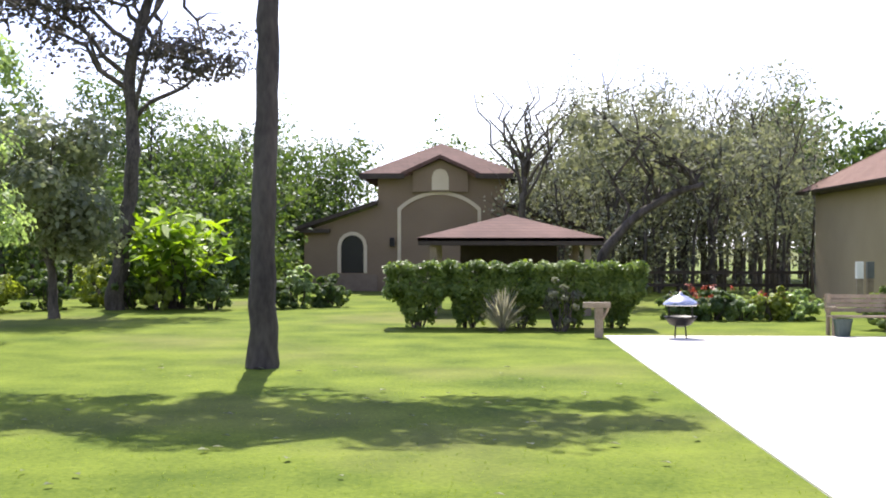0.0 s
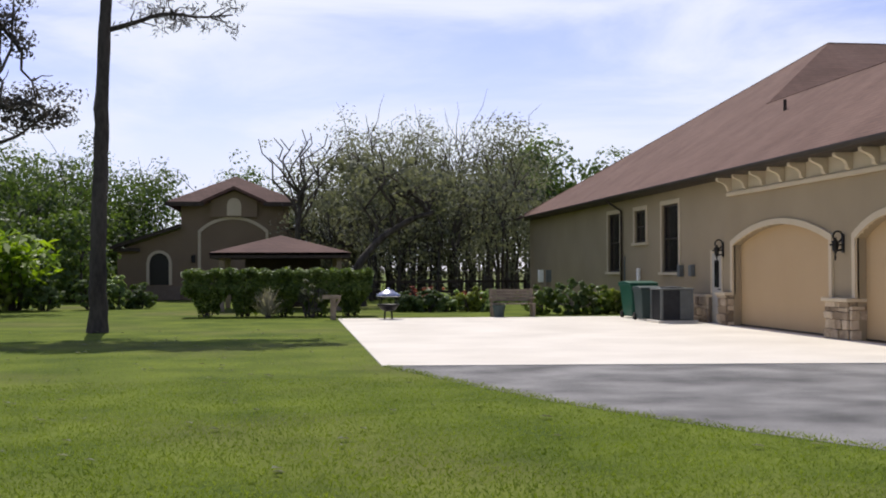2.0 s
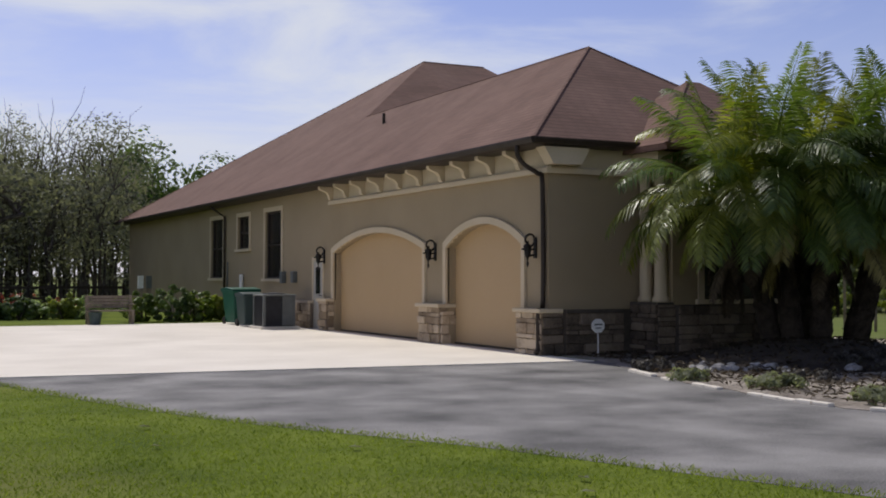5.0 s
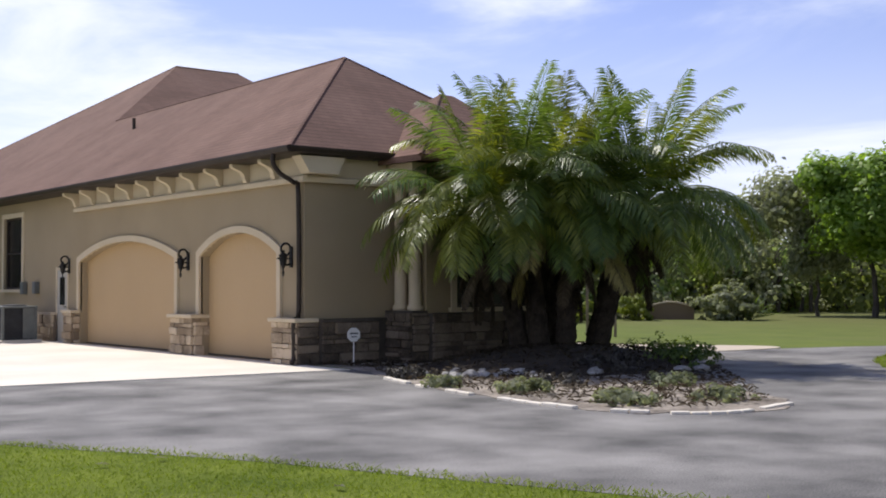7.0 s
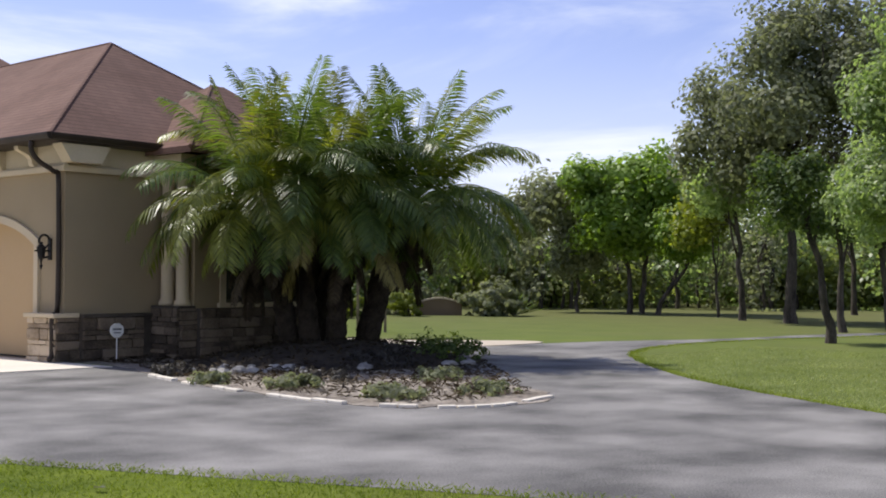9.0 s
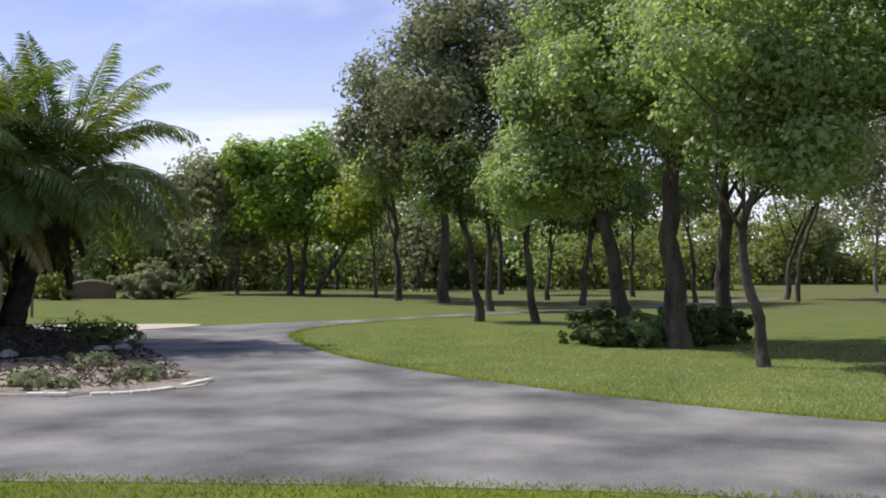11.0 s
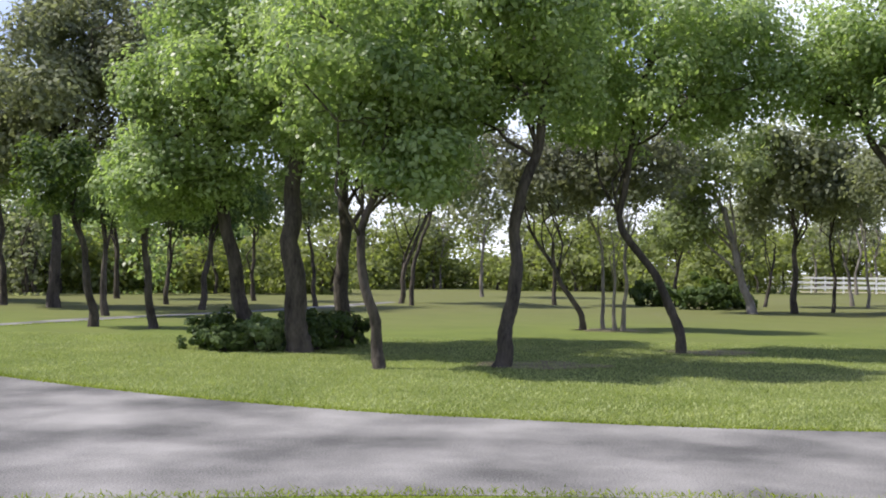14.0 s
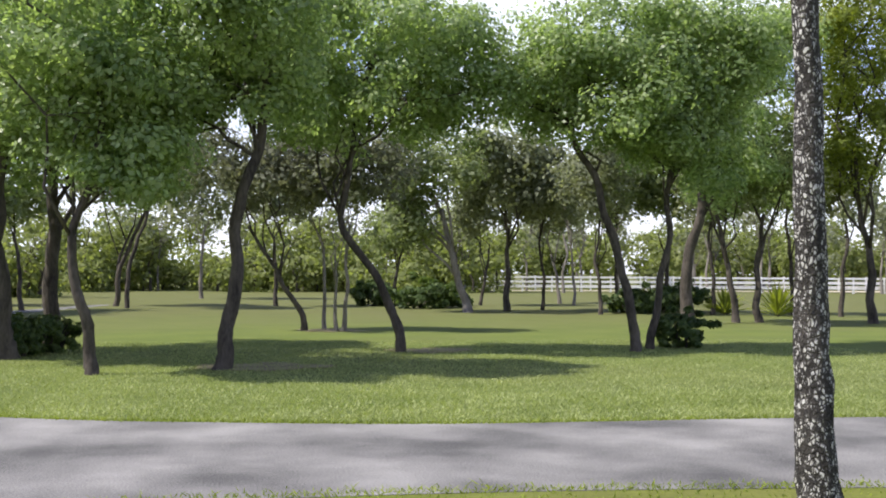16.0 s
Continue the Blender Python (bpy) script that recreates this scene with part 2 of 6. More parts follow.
PALM_OLIVE = leaf_mat("olive_palm_leaf", (0.075, 0.095, 0.014), (0.29, 0.32, 0.07), (1.5, 1.5, 0.45), 0.38, 0.45, 0.42)
THICKET_LEAF = leaf_mat("thicket_leaf", (0.13, 0.155, 0.06), (0.32, 0.35, 0.145), (1.3, 1.4, 0.6), 0.7, 0.5, 0.2)
DEAD_LEAF = leaf_mat("dead_frond", (0.03, 0.022, 0.014), (0.10, 0.075, 0.045), (1.0, 0.9, 0.7), 0.8, 0.15)
DRY_LEAF = leaf_mat("dry_frond", (0.20, 0.17, 0.06), (0.38, 0.33, 0.12), (1.3, 1.2, 0.6), 0.6, 0.3)
HEDGE_LEAF = leaf_mat("hedge_leaf", (0.05, 0.09, 0.018), (0.22, 0.28, 0.065), (1.4, 1.5, 0.5))
RED_FLOWER = leaf_mat("red_flower", (0.25, 0.05, 0.03), (0.42, 0.13, 0.09), (1.2, 0.8, 0.7))
STRAW = leaf_mat("pale_grass_plume", (0.30, 0.27, 0.19), (0.5, 0.46, 0.34), (1.1, 1.1, 0.9))
WOOD = mat("weathered_wood", (0.17, 0.13, 0.09), (0.33, 0.27, 0.20), 0.9, 3.0, 0.3, 30.0)
STRAW_MULCH = mat("pine_straw", (0.12, 0.098, 0.045), (0.29, 0.25, 0.13), 0.95, 2.5, 0.6, 18.0)
ROCK = mat("grey_rock", (0.15, 0.14, 0.13), (0.50, 0.48, 0.44), 0.95, 2.5, 0.8, 12.0)


def shingle_mat(name, dark, light):
    """Asphalt shingles in staggered courses."""
    m = mat(name, dark, light, 0.95, 0.7, 0.3, 30.0)
    n, l = m.node_tree.nodes, m.node_tree.links
    b = n["Principled BSDF"]
    old = b.inputs["Base Color"].links[0].from_socket
    geo = n.new("ShaderNodeNewGeometry")
    sep = n.new("ShaderNodeSeparateXYZ")
    l.new(geo.outputs["Position"], sep.inputs[0])
    s = n.new("ShaderNodeMath")
    s.operation = "ADD"
    l.new(sep.outputs["X"], s.inputs[0])
    l.new(sep.outputs["Y"], s.inputs[1])
    cb = n.new("ShaderNodeCombineXYZ")
    l.new(s.outputs[0], cb.inputs["X"])
    l.new(sep.outputs["Z"], cb.inputs["Y"])
    br = n.new("ShaderNodeTexBrick")
    br.inputs["Scale"].default_value = 1.0
    br.inputs["Brick Width"].default_value, br.inputs["Row Height"].default_value = 0.30, 0.085
    br.inputs["Mortar Size"].default_value = 0.008
    br.inputs["Color1"].default_value, br.inputs["Color2"].default_value = (0.9, 0.9, 0.9, 1), (1.08, 1.07, 1.06, 1)
    br.inputs["Mortar"].default_value = (0.68, 0.66, 0.65, 1)
    l.new(cb.outputs[0], br.inputs["Vector"])
    mx = n.new("ShaderNodeMix")
    mx.data_type, mx.blend_type = "RGBA", "MULTIPLY"
    mx.inputs["Factor"].default_value = 1.0
    l.new(old, mx.inputs["A"])
    l.new(br.outputs["Color"], mx.inputs["B"])
    l.new(mx.outputs["Result"], b.inputs["Base Color"])
    return m


SHINGLE = shingle_mat("brown_shingle", (0.125, 0.068, 0.05), (0.19, 0.112, 0.085))
SHINGLE_RED = shingle_mat("red_brown_shingle", (0.09, 0.05, 0.04), (0.15, 0.088, 0.07))


def flake_bark(name):
    """Blackish fissured bark covered with pale lichen flakes."""
    m = mat(name, (0.022, 0.02, 0.018), (0.075, 0.066, 0.058), 0.95, 4.0, 0.9, 30.0, stretch_z=0.5)
    n, l = m.node_tree.nodes, m.node_tree.links
    b = n["Principled BSDF"]
    old = b.inputs["Base Color"].links[0].from_socket
    geo = n.new("ShaderNodeNewGeometry")
    mp = n.new("ShaderNodeMapping")
    mp.inputs["Scale"].default_value = (1, 1, 0.55)
    warp = n.new("ShaderNodeTexNoise")
    warp.inputs["Scale"].default_value = 9.0
    wa = n.new("ShaderNodeVectorMath")
    wa.operation = "MULTIPLY_ADD"
    wa.inputs[1].default_value = (0.06, 0.06, 0.06)
    l.new(geo.outputs["Position"], warp.inputs["Vector"])
    l.new(warp.outputs["Color"], wa.inputs[0])
    l.new(geo.outputs["Position"], wa.inputs[2])
    l.new(wa.outputs[0], mp.inputs["Vector"])
    vo = n.new("ShaderNodeTexVoronoi")
    vo.feature = "DISTANCE_TO_EDGE"
    vo.inputs["Scale"].default_value = 42.0
    l.new(mp.outputs["Vector"], vo.inputs["Vector"])
    ns = n.new("ShaderNodeTexNoise")
    ns.inputs["Scale"].default_value, ns.inputs["Detail"].default_value = 30.0, 4
    l.new(mp.outputs["Vector"], ns.inputs["Vector"])
    st = n.new("ShaderNodeMapRange")
    st.inputs["From Min"].default_value, st.inputs["From Max"].default_value = 0.47, 0.56
    l.new(ns.outputs["Fac"], st.inputs["Value"])
    ed = n.new("ShaderNodeMapRange")
    ed.inputs["From Min"].default_value, ed.inputs["From Max"].default_value = 0.06, 0.2
    l.new(vo.outputs["Distance"], ed.inputs["Value"])
    mu = n.new("ShaderNodeMath")
    mu.operation = "MULTIPLY"
    l.new(st.outputs[0], mu.inputs[0])
    l.new(ed.outputs[0], mu.inputs[1])
    mx = n.new("ShaderNodeMix")
    mx.data_type = "RGBA"
    mx.inputs["B"].default_value = (0.52, 0.50, 0.46, 1)
    l.new(mu.outputs[0], mx.inputs["Factor"])
    l.new(old, mx.inputs["A"])
    l.new(mx.outputs["Result"], b.inputs["Base Color"])
    bp = n.new("ShaderNodeBump")
    bp.inputs["Strength"].default_value, bp.inputs["Distance"].default_value = 1.0, 0.02
    l.new(ed.outputs[0], bp.inputs["Height"])
    l.new(bp.outputs["Normal"], b.inputs["Normal"])
    return m


BARK_FLAKE = flake_bark("lichen_flaked_bark")


def glass_mat(name):
    m = bpy.data.materials.new(name)
    m.use_nodes = True
    b = m.node_tree.nodes["Principled BSDF"]
    b.inputs["Base Color"].default_value = (0.012, 0.011, 0.012, 1)
    b.inputs["Roughness"].default_value = 0.25
    b.inputs["Specular IOR Level"].default_value = 0.25
    return m


GLASS = glass_mat("dark_tinted_glass")


# ---- mesh helpers ----
class Shape:
    """Collects faces of one mesh."""

    def __init__(self):
        self.v, self.f = [], []

    def poly(self, pts):
        i = len(self.v)
        self.v += [tuple(p) for p in pts]
        self.f.append(tuple(range(i, i + len(pts))))
        return self

    def box(self, x0, x1, y0, y1, z0, z1, m=None):
        c = [Vector((x, y, z)) for z in (z0, z1) for x, y in ((x0, y0), (x1, y0), (x1, y1), (x0, y1))]
        if m is not None:
            c = [m @ p for p in c]
        i = len(self.v)
        self.v += [tuple(p) for p in c]
        for q in ((3, 2, 1, 0), (4, 5, 6, 7), (0, 1, 5, 4), (1, 2, 6, 5), (2, 3, 7, 6), (3, 0, 4, 7)):
            self.f.append(tuple(i + k for k in q))
        return self

    def tube(self, pts, radii, sides=8, cap=True, wobble=0.0, rng=None):
        pts = [Vector(p) for p in pts]
        base = len(self.v)
        for k, p in enumerate(pts):
            d = (pts[min(k + 1, len(pts) - 1)] - pts[max(k - 1, 0)]).normalized()
            a = d.cross(Vector((0, 1, 0)) if abs(d.y) < 0.9 else Vector((1, 0, 0))).normalized()
            b = d.cross(a)
            r = radii[k] if hasattr(radii, "__len__") else radii
            for s in range(sides):
                t = 2 * math.pi * s / sides
                w = r * (1 + (rng.uniform(-wobble, wobble) if rng else 0))
                self.v.append(tuple(p + (a * math.cos(t) + b * math.sin(t)) * w))
        for k in range(len(pts) - 1):
            for s in range(sides):
                i, j = base + k * sides + s, base + k * sides + (s + 1) % sides
                self.f.append((i, j, j + sides, i + sides))
        if cap:
            self.f.append(tuple(base + s for s in reversed(range(sides))))
            self.f.append(tuple(base + (len(pts) - 1) * sides + s for s in range(sides)))
        return self

    def lathe(self, cx, cy, profile, sides=16):
        base = len(self.v)
        for r, z in profile:
            for s in range(sides):
                t = 2 * math.pi * s / sides
                self.v.append((cx + r * math.cos(t), cy + r * math.sin(t), z))
        for k in range(len(profile) - 1):
            for s in range(sides):
                i, j = base + k * sides + s, base + k * sides + (s + 1) % sides
                self.f.append((i, j, j + sides, i + sides))
        self.f.append(tuple(base + s for s in reversed(range(sides))))
        self.f.append(tuple(base + (len(profile) - 1) * sides + s for s in range(sides)))
        return self

    def prism(self, outline, axis, a, b):
        """Outline (u, v) pushed along an axis from a to b; x: (y, z), y: (x, z), z: (x, y)."""
        place = {"x": lambda u, v, w: (w, u, v), "y": lambda u, v, w: (u, w, v), "z": lambda u, v, w: (u, v, w)}[axis]
        n, i = len(outline), len(self.v)
        self.v += [place(u, v, a) for u, v in outline] + [place(u, v, b) for u, v in outline]
        self.f += [tuple(i + k for k in reversed(range(n))), tuple(i + n + k for k in range(n))]
        self.f += [(i + k, i + (k + 1) % n, i + n + (k + 1) % n, i + n + k) for k in range(n)]
        return self

    def mesh(self, name, material, smooth=False, bevel=0.0, weld=False):
        me = bpy.data.meshes.new(name)
        me.from_pydata(self.v, [], self.f)
        bm = bmesh.new()
        bm.from_mesh(me)
        if weld:
            bmesh.ops.remove_doubles(bm, verts=bm.verts, dist=0.0005)
        bmesh.ops.recalc_face_normals(bm, faces=bm.faces)
        if bevel:
            bmesh.ops.bevel(bm, geom=[e for e in bm.edges if e.is_manifold and e.calc_face_angle(0) > 0.6], offset=bevel, segments=2, profile=0.5, affect="EDGES")
        bm.to_mesh(me)
        bm.free()
        me.materials.append(material)
        if smooth:
            me.shade_smooth()
        return me


def part(name, shape, material, parent=None, label="", smooth=False, bevel=0.0, weld=False):
    ob = new(name, shape.mesh(name, material, smooth, bevel, weld) if isinstance(shape, Shape) else shape)
    if parent is not None:
        ob.parent = parent
    if label:
        ob["label"] = label
    return ob


def thing(name, at, label, category, group="", kind="", turn=0.0):
    ob = new(name)
    ob.empty_display_size = 0.2
    ob.matrix_world = pose(at[0], at[1], at[2], 0, 0, turn)
    return tagged(ob, label, category, group, kind)


def card_mesh(name, centres, normals, length, width, material, rng, spin=None):
    """Many small pointed leaves: one bent four-cornered leaf at each centre."""
    n = len(centres)
    z = normals / np.maximum(np.linalg.norm(normals, axis=1, keepdims=True), 1e-6)
    t = rng.normal(size=(n, 3)) if spin is None else spin + 0.0
    t -= z * (t * z).sum(1, keepdims=True)
    t /= np.maximum(np.linalg.norm(t, axis=1, keepdims=True), 1e-6)
    s = np.cross(z, t)
    size = rng.uniform(0.7, 1.3, (n, 1))
    a = t * length * 0.5 * size
    b = s * width * 0.5 * size
    bend = z * length * 0.12 * size
    v = np.stack([centres - a, centres + b + bend - a * 0.1, centres + a, centres - b + bend - a * 0.1], 1).reshape(-1, 3)
    return quads_mesh(name, v, material)


def quads_mesh(name, v, material):
    n = len(v) // 4
    me = bpy.data.meshes.new(name)
    me.vertices.add(len(v))
    me.vertices.foreach_set("co", np.ascontiguousarray(v, dtype=np.float32).ravel())
    me.loops.add(4 * n)
    me.loops.foreach_set("vertex_index", np.arange(4 * n, dtype=np.int32))
    me.polygons.add(n)
    me.polygons.foreach_set("loop_start", np.arange(0, 4 * n, 4, dtype=np.int32))
    me.update(calc_edges=True)
    me.materials.append(material)
    return me


def foliage(rng, blobs, per_clump, spread, solid=0.35):
    """Leaf centres and normals: clumps scattered in ellipsoids (x, y, z, rx, ry, rz, clumps), thicker near the outside."""
    cs, ns = [], []
    for x, y, z, rx, ry, rz, clumps in blobs:
        clumps = int(clumps)
        d = rng.normal(size=(clumps, 3))
        d /= np.linalg.norm(d, axis=1, keepdims=True)
        r = solid + (1.08 - solid) * rng.random((clumps, 1)) ** 0.6
        lump = 1 + 0.22 * np.sin(d[:, :1] * 5 + x) * np.cos(d[:, 1:2] * 4 + y) + 0.15 * np.sin(d[:, 2:] * 7 + z)
        c = d * r * lump * (rx, ry, rz) + (x, y, z)
        k = rng.integers(int(per_clump * 0.6), int(per_clump * 1.4) + 1, clumps)
        idx = np.repeat(np.arange(clumps), k)
        off = rng.normal(size=(len(idx), 3))
        off *= rng.random((len(idx), 1)) ** 0.3 * 1.5 / np.maximum(np.linalg.norm(off, axis=1, keepdims=True), 1e-6)
        off *= (spread, spread, spread * 0.7)
        cs.append(c[idx] + off)
        ns.append(d[idx] * 0.45 + off / spread * (0.5, 0.5, 0.8) + rng.normal(size=(len(idx), 3)) * 0.35 + (0, 0, 0.35))
    return np.concatenate(cs), np.concatenate(ns)


def smooth_path(pts, steps):
    """Points along a Catmull-Rom curve through pts."""
    p = [Vector(q) for q in pts]
    p = [p[0] * 2 - p[1]] + p + [p[-1] * 2 - p[-2]]
    out = []
    for k in range(1, len(p) - 2):
        for s in range(steps):
            t = s / steps
            out.append(0.5 * ((2 * p[k]) + (p[k + 1] - p[k - 1]) * t + (2 * p[k - 1] - 5 * p[k] + 4 * p[k + 1] - p[k + 2]) * t * t
                              + (3 * p[k] - p[k - 1] - 3 * p[k + 1] + p[k + 2]) * t ** 3))
    out.append(p[-2])
    return out


def limb(shape, a, b, r0, r1, rng, steps=5, sag=0.12, sides=6):
    a, b = Vector(a), Vector(b)
    d = (b - a).length
    pts, rs = [], []
    for k in range(steps + 1):
        t = k / steps
        w = math.sin(t * math.pi) * d * sag
        pts.append(a.lerp(b, t) + Vector((rng.uniform(-w, w), rng.uniform(-w, w), w * 0.5 + rng.uniform(-w, w) * 0.5)))
        rs.append(r0 + (r1 - r0) * t)
    shape.tube(pts, rs, sides)
    return pts


def tree(label, base, stem, radius, crowns, leaf, bark=BARK, seed=1, per_clump=38, spread=0.26, size=0.11, twigs=5, name="oak_tree", solid=0.35, group="", fork=0.6, crook=0.55):
    """A tapered, leaning trunk through the stem points (dx, dy, z), limbs and twigs into each crown, and leaf clumps."""
    rng = random.Random(seed)
    nr = np.random.default_rng(seed)
    ob = thing(name, (base[0], base[1], 0), label, "tree", group)
    s = Shape()
    pts = smooth_path([(0, 0, -0.15), (0, 0, 0.05)] + [tuple(q) for q in stem], 5)
    n = len(pts)
    for k in range(3, n):
        w = min(radius * crook, 0.065) * min(1.0, (k - 2) / 5)
        pts[k] = pts[k] + Vector((noise.noise((pts[k].z * 1.3, seed * 3.7, 0)), noise.noise((pts[k].z * 1.3, seed * 3.7, 9)), 0)) * w * 2
    rs = [radius * (1.0 - 0.62 * k / (n - 1)) * (1.35 if k < 4 else 1.0 + 0.25 * max(0, 9 - k) / 9) for k in range(n)]
    s.tube(pts, rs, 12, True, 0.12, rng)
    for x, y, z, rx, ry, rz, _ in crowns:
        for k in range(twigs):
            at = pts[rng.randint(int(n * fork), n - 1)]
            end = Vector((x + rng.uniform(-0.75, 0.75) * rx, y + rng.uniform(-0.75, 0.75) * ry, z + rng.uniform(-0.5, 0.8) * rz))
            main = limb(s, at, end, rs[-1] * 0.75, radius * 0.10, rng)
            for q in range(3):
                st = main[rng.randint(2, 4)]
                e2 = st + Vector((rng.uniform(-0.6, 0.6) * rx, rng.uniform(-0.6, 0.6) * ry, rng.uniform(-0.2, 0.6) * rz))
                limb(s, st, e2, radius * 0.13, radius * 0.04, rng, 4, 0.15, 5)
    part("trunk", s, bark, ob, "", True)
    lobes = []
    for x, y, z, rx, ry, rz, c in crowns:
        for k in range(10):
            a, e = rng.uniform(0, 6.28), rng.uniform(-0.95, 0.6)
            q = rng.uniform(0.2, 0.44)
            lobes.append((x + rx * math.cos(a) * math.cos(e), y + ry * math.sin(a) * math.cos(e), z + 1.02 * rz * math.sin(e), rx * q, ry * q, rz * q, c * 0.065))
    c, nn = foliage(nr, [(x, y, z, rx * 0.92, ry * 0.92, rz * 0.88, c * 0.55) for x, y, z, rx, ry, rz, c in crowns] + lobes, per_clump, spread, solid)
    part("crown", card_mesh("crown", c, nn, size * 1.25, size * 0.75, leaf, nr), leaf, ob)
    return ob

import mathutils

# ---- ground, slab, road ----
def sheet(name, outline, z, depth, material, label, category, kind="structure"):
    s = Shape().prism(outline, "z", z - depth, z)
    ob = part(name, s, material)
    return tagged(ob, label, category, "", kind)


def ground_sheet():
    """Lawn and land out to the horizon, with the faint unevenness of a lawn."""
    s = Shape()
    xs = [-3000, -600, -150, -60] + [-40 + 4 * k for k in range(41)] + [150, 260, 700, 3000]
    ys = [-3000, -600, -150, -60] + [-40 + 4 * k for k in range(41)] + [150, 260, 700, 3000]
    for y in ys:
        for x in xs:
            far = max(abs(x - 20), abs(y - 20))
            z = -0.021 + (0.0 if far > 120 else 0.002 * noise.noise((x * 0.11, y * 0.11, 0)))
            s.v.append((x, y, z))
    w = len(xs)
    for j in range(len(ys) - 1):
        for i in range(w - 1):
            s.f.append((j * w + i, j * w + i + 1, (j + 1) * w + i + 1, (j + 1) * w + i))
    return tagged(part("ground", s, GRASS, None, "", True), "sunlit green mown lawn with scattered dry patches", "lawn", "", "structure")


ground_sheet()
sheet("concrete_apron", [(1.40, 18.35), (11.75, 17.25), (11.75, 36.6), (1.40, 36.6)], 0.0, 0.14, CONCRETE, "bright sunlit concrete parking apron before the garage doors", "apron")
near_edge = [(1.42, 18.33), (2.2, 15.6), (2.95, 13.2), (3.8, 11.2), (4.9, 9.2), (5.7, 7.2), (6.5, 5.2), (7.2, 3.2), (7.75, 1.0), (7.9, -1.5), (7.75, -4.0), (7.3, -9.0), (6.2, -16.0)]
far_edge = [(10.6, -16.0), (11.4, -9.0), (11.55, -5.5), (11.5, -1.9), (11.9, 0.5), (12.3, 2.0), (13.25, 4.1), (14.4, 6.0), (16.05, 8.25), (17.8, 10.0), (19.6, 11.5), (21.5, 12.75), (24.1, 13.5), (27.8, 13.25), (33.0, 11.6), (40.0, 9.0), (52.0, 6.5), (52.2, 7.4), (40.0, 10.2),
            (33.0, 13.0), (28.6, 14.0), (25.1, 15.6), (23.1, 16.2), (20.2, 16.7), (16.2, 14.2), (13.5, 10.7), (12.6, 9.2), (11.5, 9.1), (10.8, 9.8), (10.75, 11.2), (11.0, 13.2), (11.45, 15.0), (11.8, 16.6), (11.95, 17.4)]


def curved(points, closed_ends, steps=4):
    return [(p.x, p.y) for p in smooth_path([(a, b, 0) for a, b in points], steps)]


def fill(name, outline, z, depth, material, rough=0.0):
    """A flat sheet of any outline, with its edge turned down."""
    if rough:
        outline = [(x + rough * noise.noise((x * 2.1, y * 2.1, 1)), y + rough * noise.noise((x * 2.1, y * 2.1, 7))) for x, y in outline]
    tris = mathutils.geometry.tessellate_polygon([[Vector((x, y, 0)) for x, y in outline]])
    n = len(outline)
    v = [(x, y, z) for x, y in outline] + [(x, y, z - depth) for x, y in outline]
    f = [tuple(t) for t in tris] + [(k, n + k, n + (k + 1) % n, (k + 1) % n) for k in range(n)]
    me = bpy.data.meshes.new(name)
    me.from_pydata(v, [], f)
    bm = bmesh.new()
    bm.from_mesh(me)
    bmesh.ops.recalc_face_normals(bm, faces=bm.faces)
    if sum(g.normal.z * g.calc_area() for g in bm.faces) < 0:
        bmesh.ops.reverse_faces(bm, faces=bm.faces)
    bm.to_mesh(me)
    bm.free()
    me.materials.append(material)
    return new(name, me)


road_outline = curved(near_edge, False) + curved(far_edge, False)
tagged(fill("driveway_road", road_outline, -0.0165, 0.1, ASPHALT), "worn grey asphalt driveway curving past the house", "driveway", "", "structure")
tagged(fill("bed_ground", curved([(11.9, 17.42), (11.65, 16.6), (11.05, 15.0), (10.55, 13.2), (10.25, 11.2), (10.25, 9.45), (11.2, 8.55), (12.6, 8.65), (13.8, 10.25), (16.6, 13.75), (20.1, 16.5), (21.0, 18.6), (18.0, 19.0), (12.0, 18.9)], False, 8), -0.007, 0.1, SAND, 0.22), "bare sandy planting bed with dry mulch", "planting bed", "", "structure")
tagged(fill("garden_path", curved([(20.2, 16.55), (23.1, 16.25), (23.6, 17.3), (21.9, 19.8), (21.2, 24.0), (20.0, 24.0), (20.3, 18.6), (19.5, 16.9)], False), 0.0, 0.1, PATHC), "pale tan paved path leading to the entrance", "path", "", "structure")


# ---- main house ----
WX, WY = 11.75, 18.78     # west and south wall planes
EX, EY, EZ = 11.2, 18.4, 4.1
SLOPE = 0.70


def wall_with_openings(name, u0, u1, z0, z1, holes, axis, a, b, material, parent):
    """A wall slab along u with rectangular or arched holes (u0, u1, z0, z1, rise), cut through its thickness from a to b."""
    s = Shape()
    put = (lambda u, w, z: (w, u, z)) if axis == "x" else (lambda u, w, z: (u, w, z))
    holes = sorted(holes)

    def block(ua, ub, za, zb):
        if ub - ua > 1e-4 and zb - za > 1e-4:
            p = [put(ua, a, za), put(ub, b, zb)]
            s.box(min(p[0][0], p[1][0]), max(p[0][0], p[1][0]), min(p[0][1], p[1][1]), max(p[0][1], p[1][1]), za, zb)

    cur = u0
    for h0, h1, hz0, hz1, rise in holes:
        block(cur, h0, z0, z1)
        block(h0, h1, z0, hz0)
        if rise:
            n = 16
            for k in range(n):
                ua, ub = h0 + (h1 - h0) * k / n, h0 + (h1 - h0) * (k + 1) / n
                za = arch_z(ua, h0, h1, hz1, rise)
                zb = arch_z(ub, h0, h1, hz1, rise)
                s.prism([(ua, za), (ub, zb), (ub, z1), (ua, z1)], axis, a, b)
        else:
            block(h0, h1, hz1, z1)
        cur = h1
    block(cur, u1, z0, z1)
    return part(name, s, material, parent, weld=True)


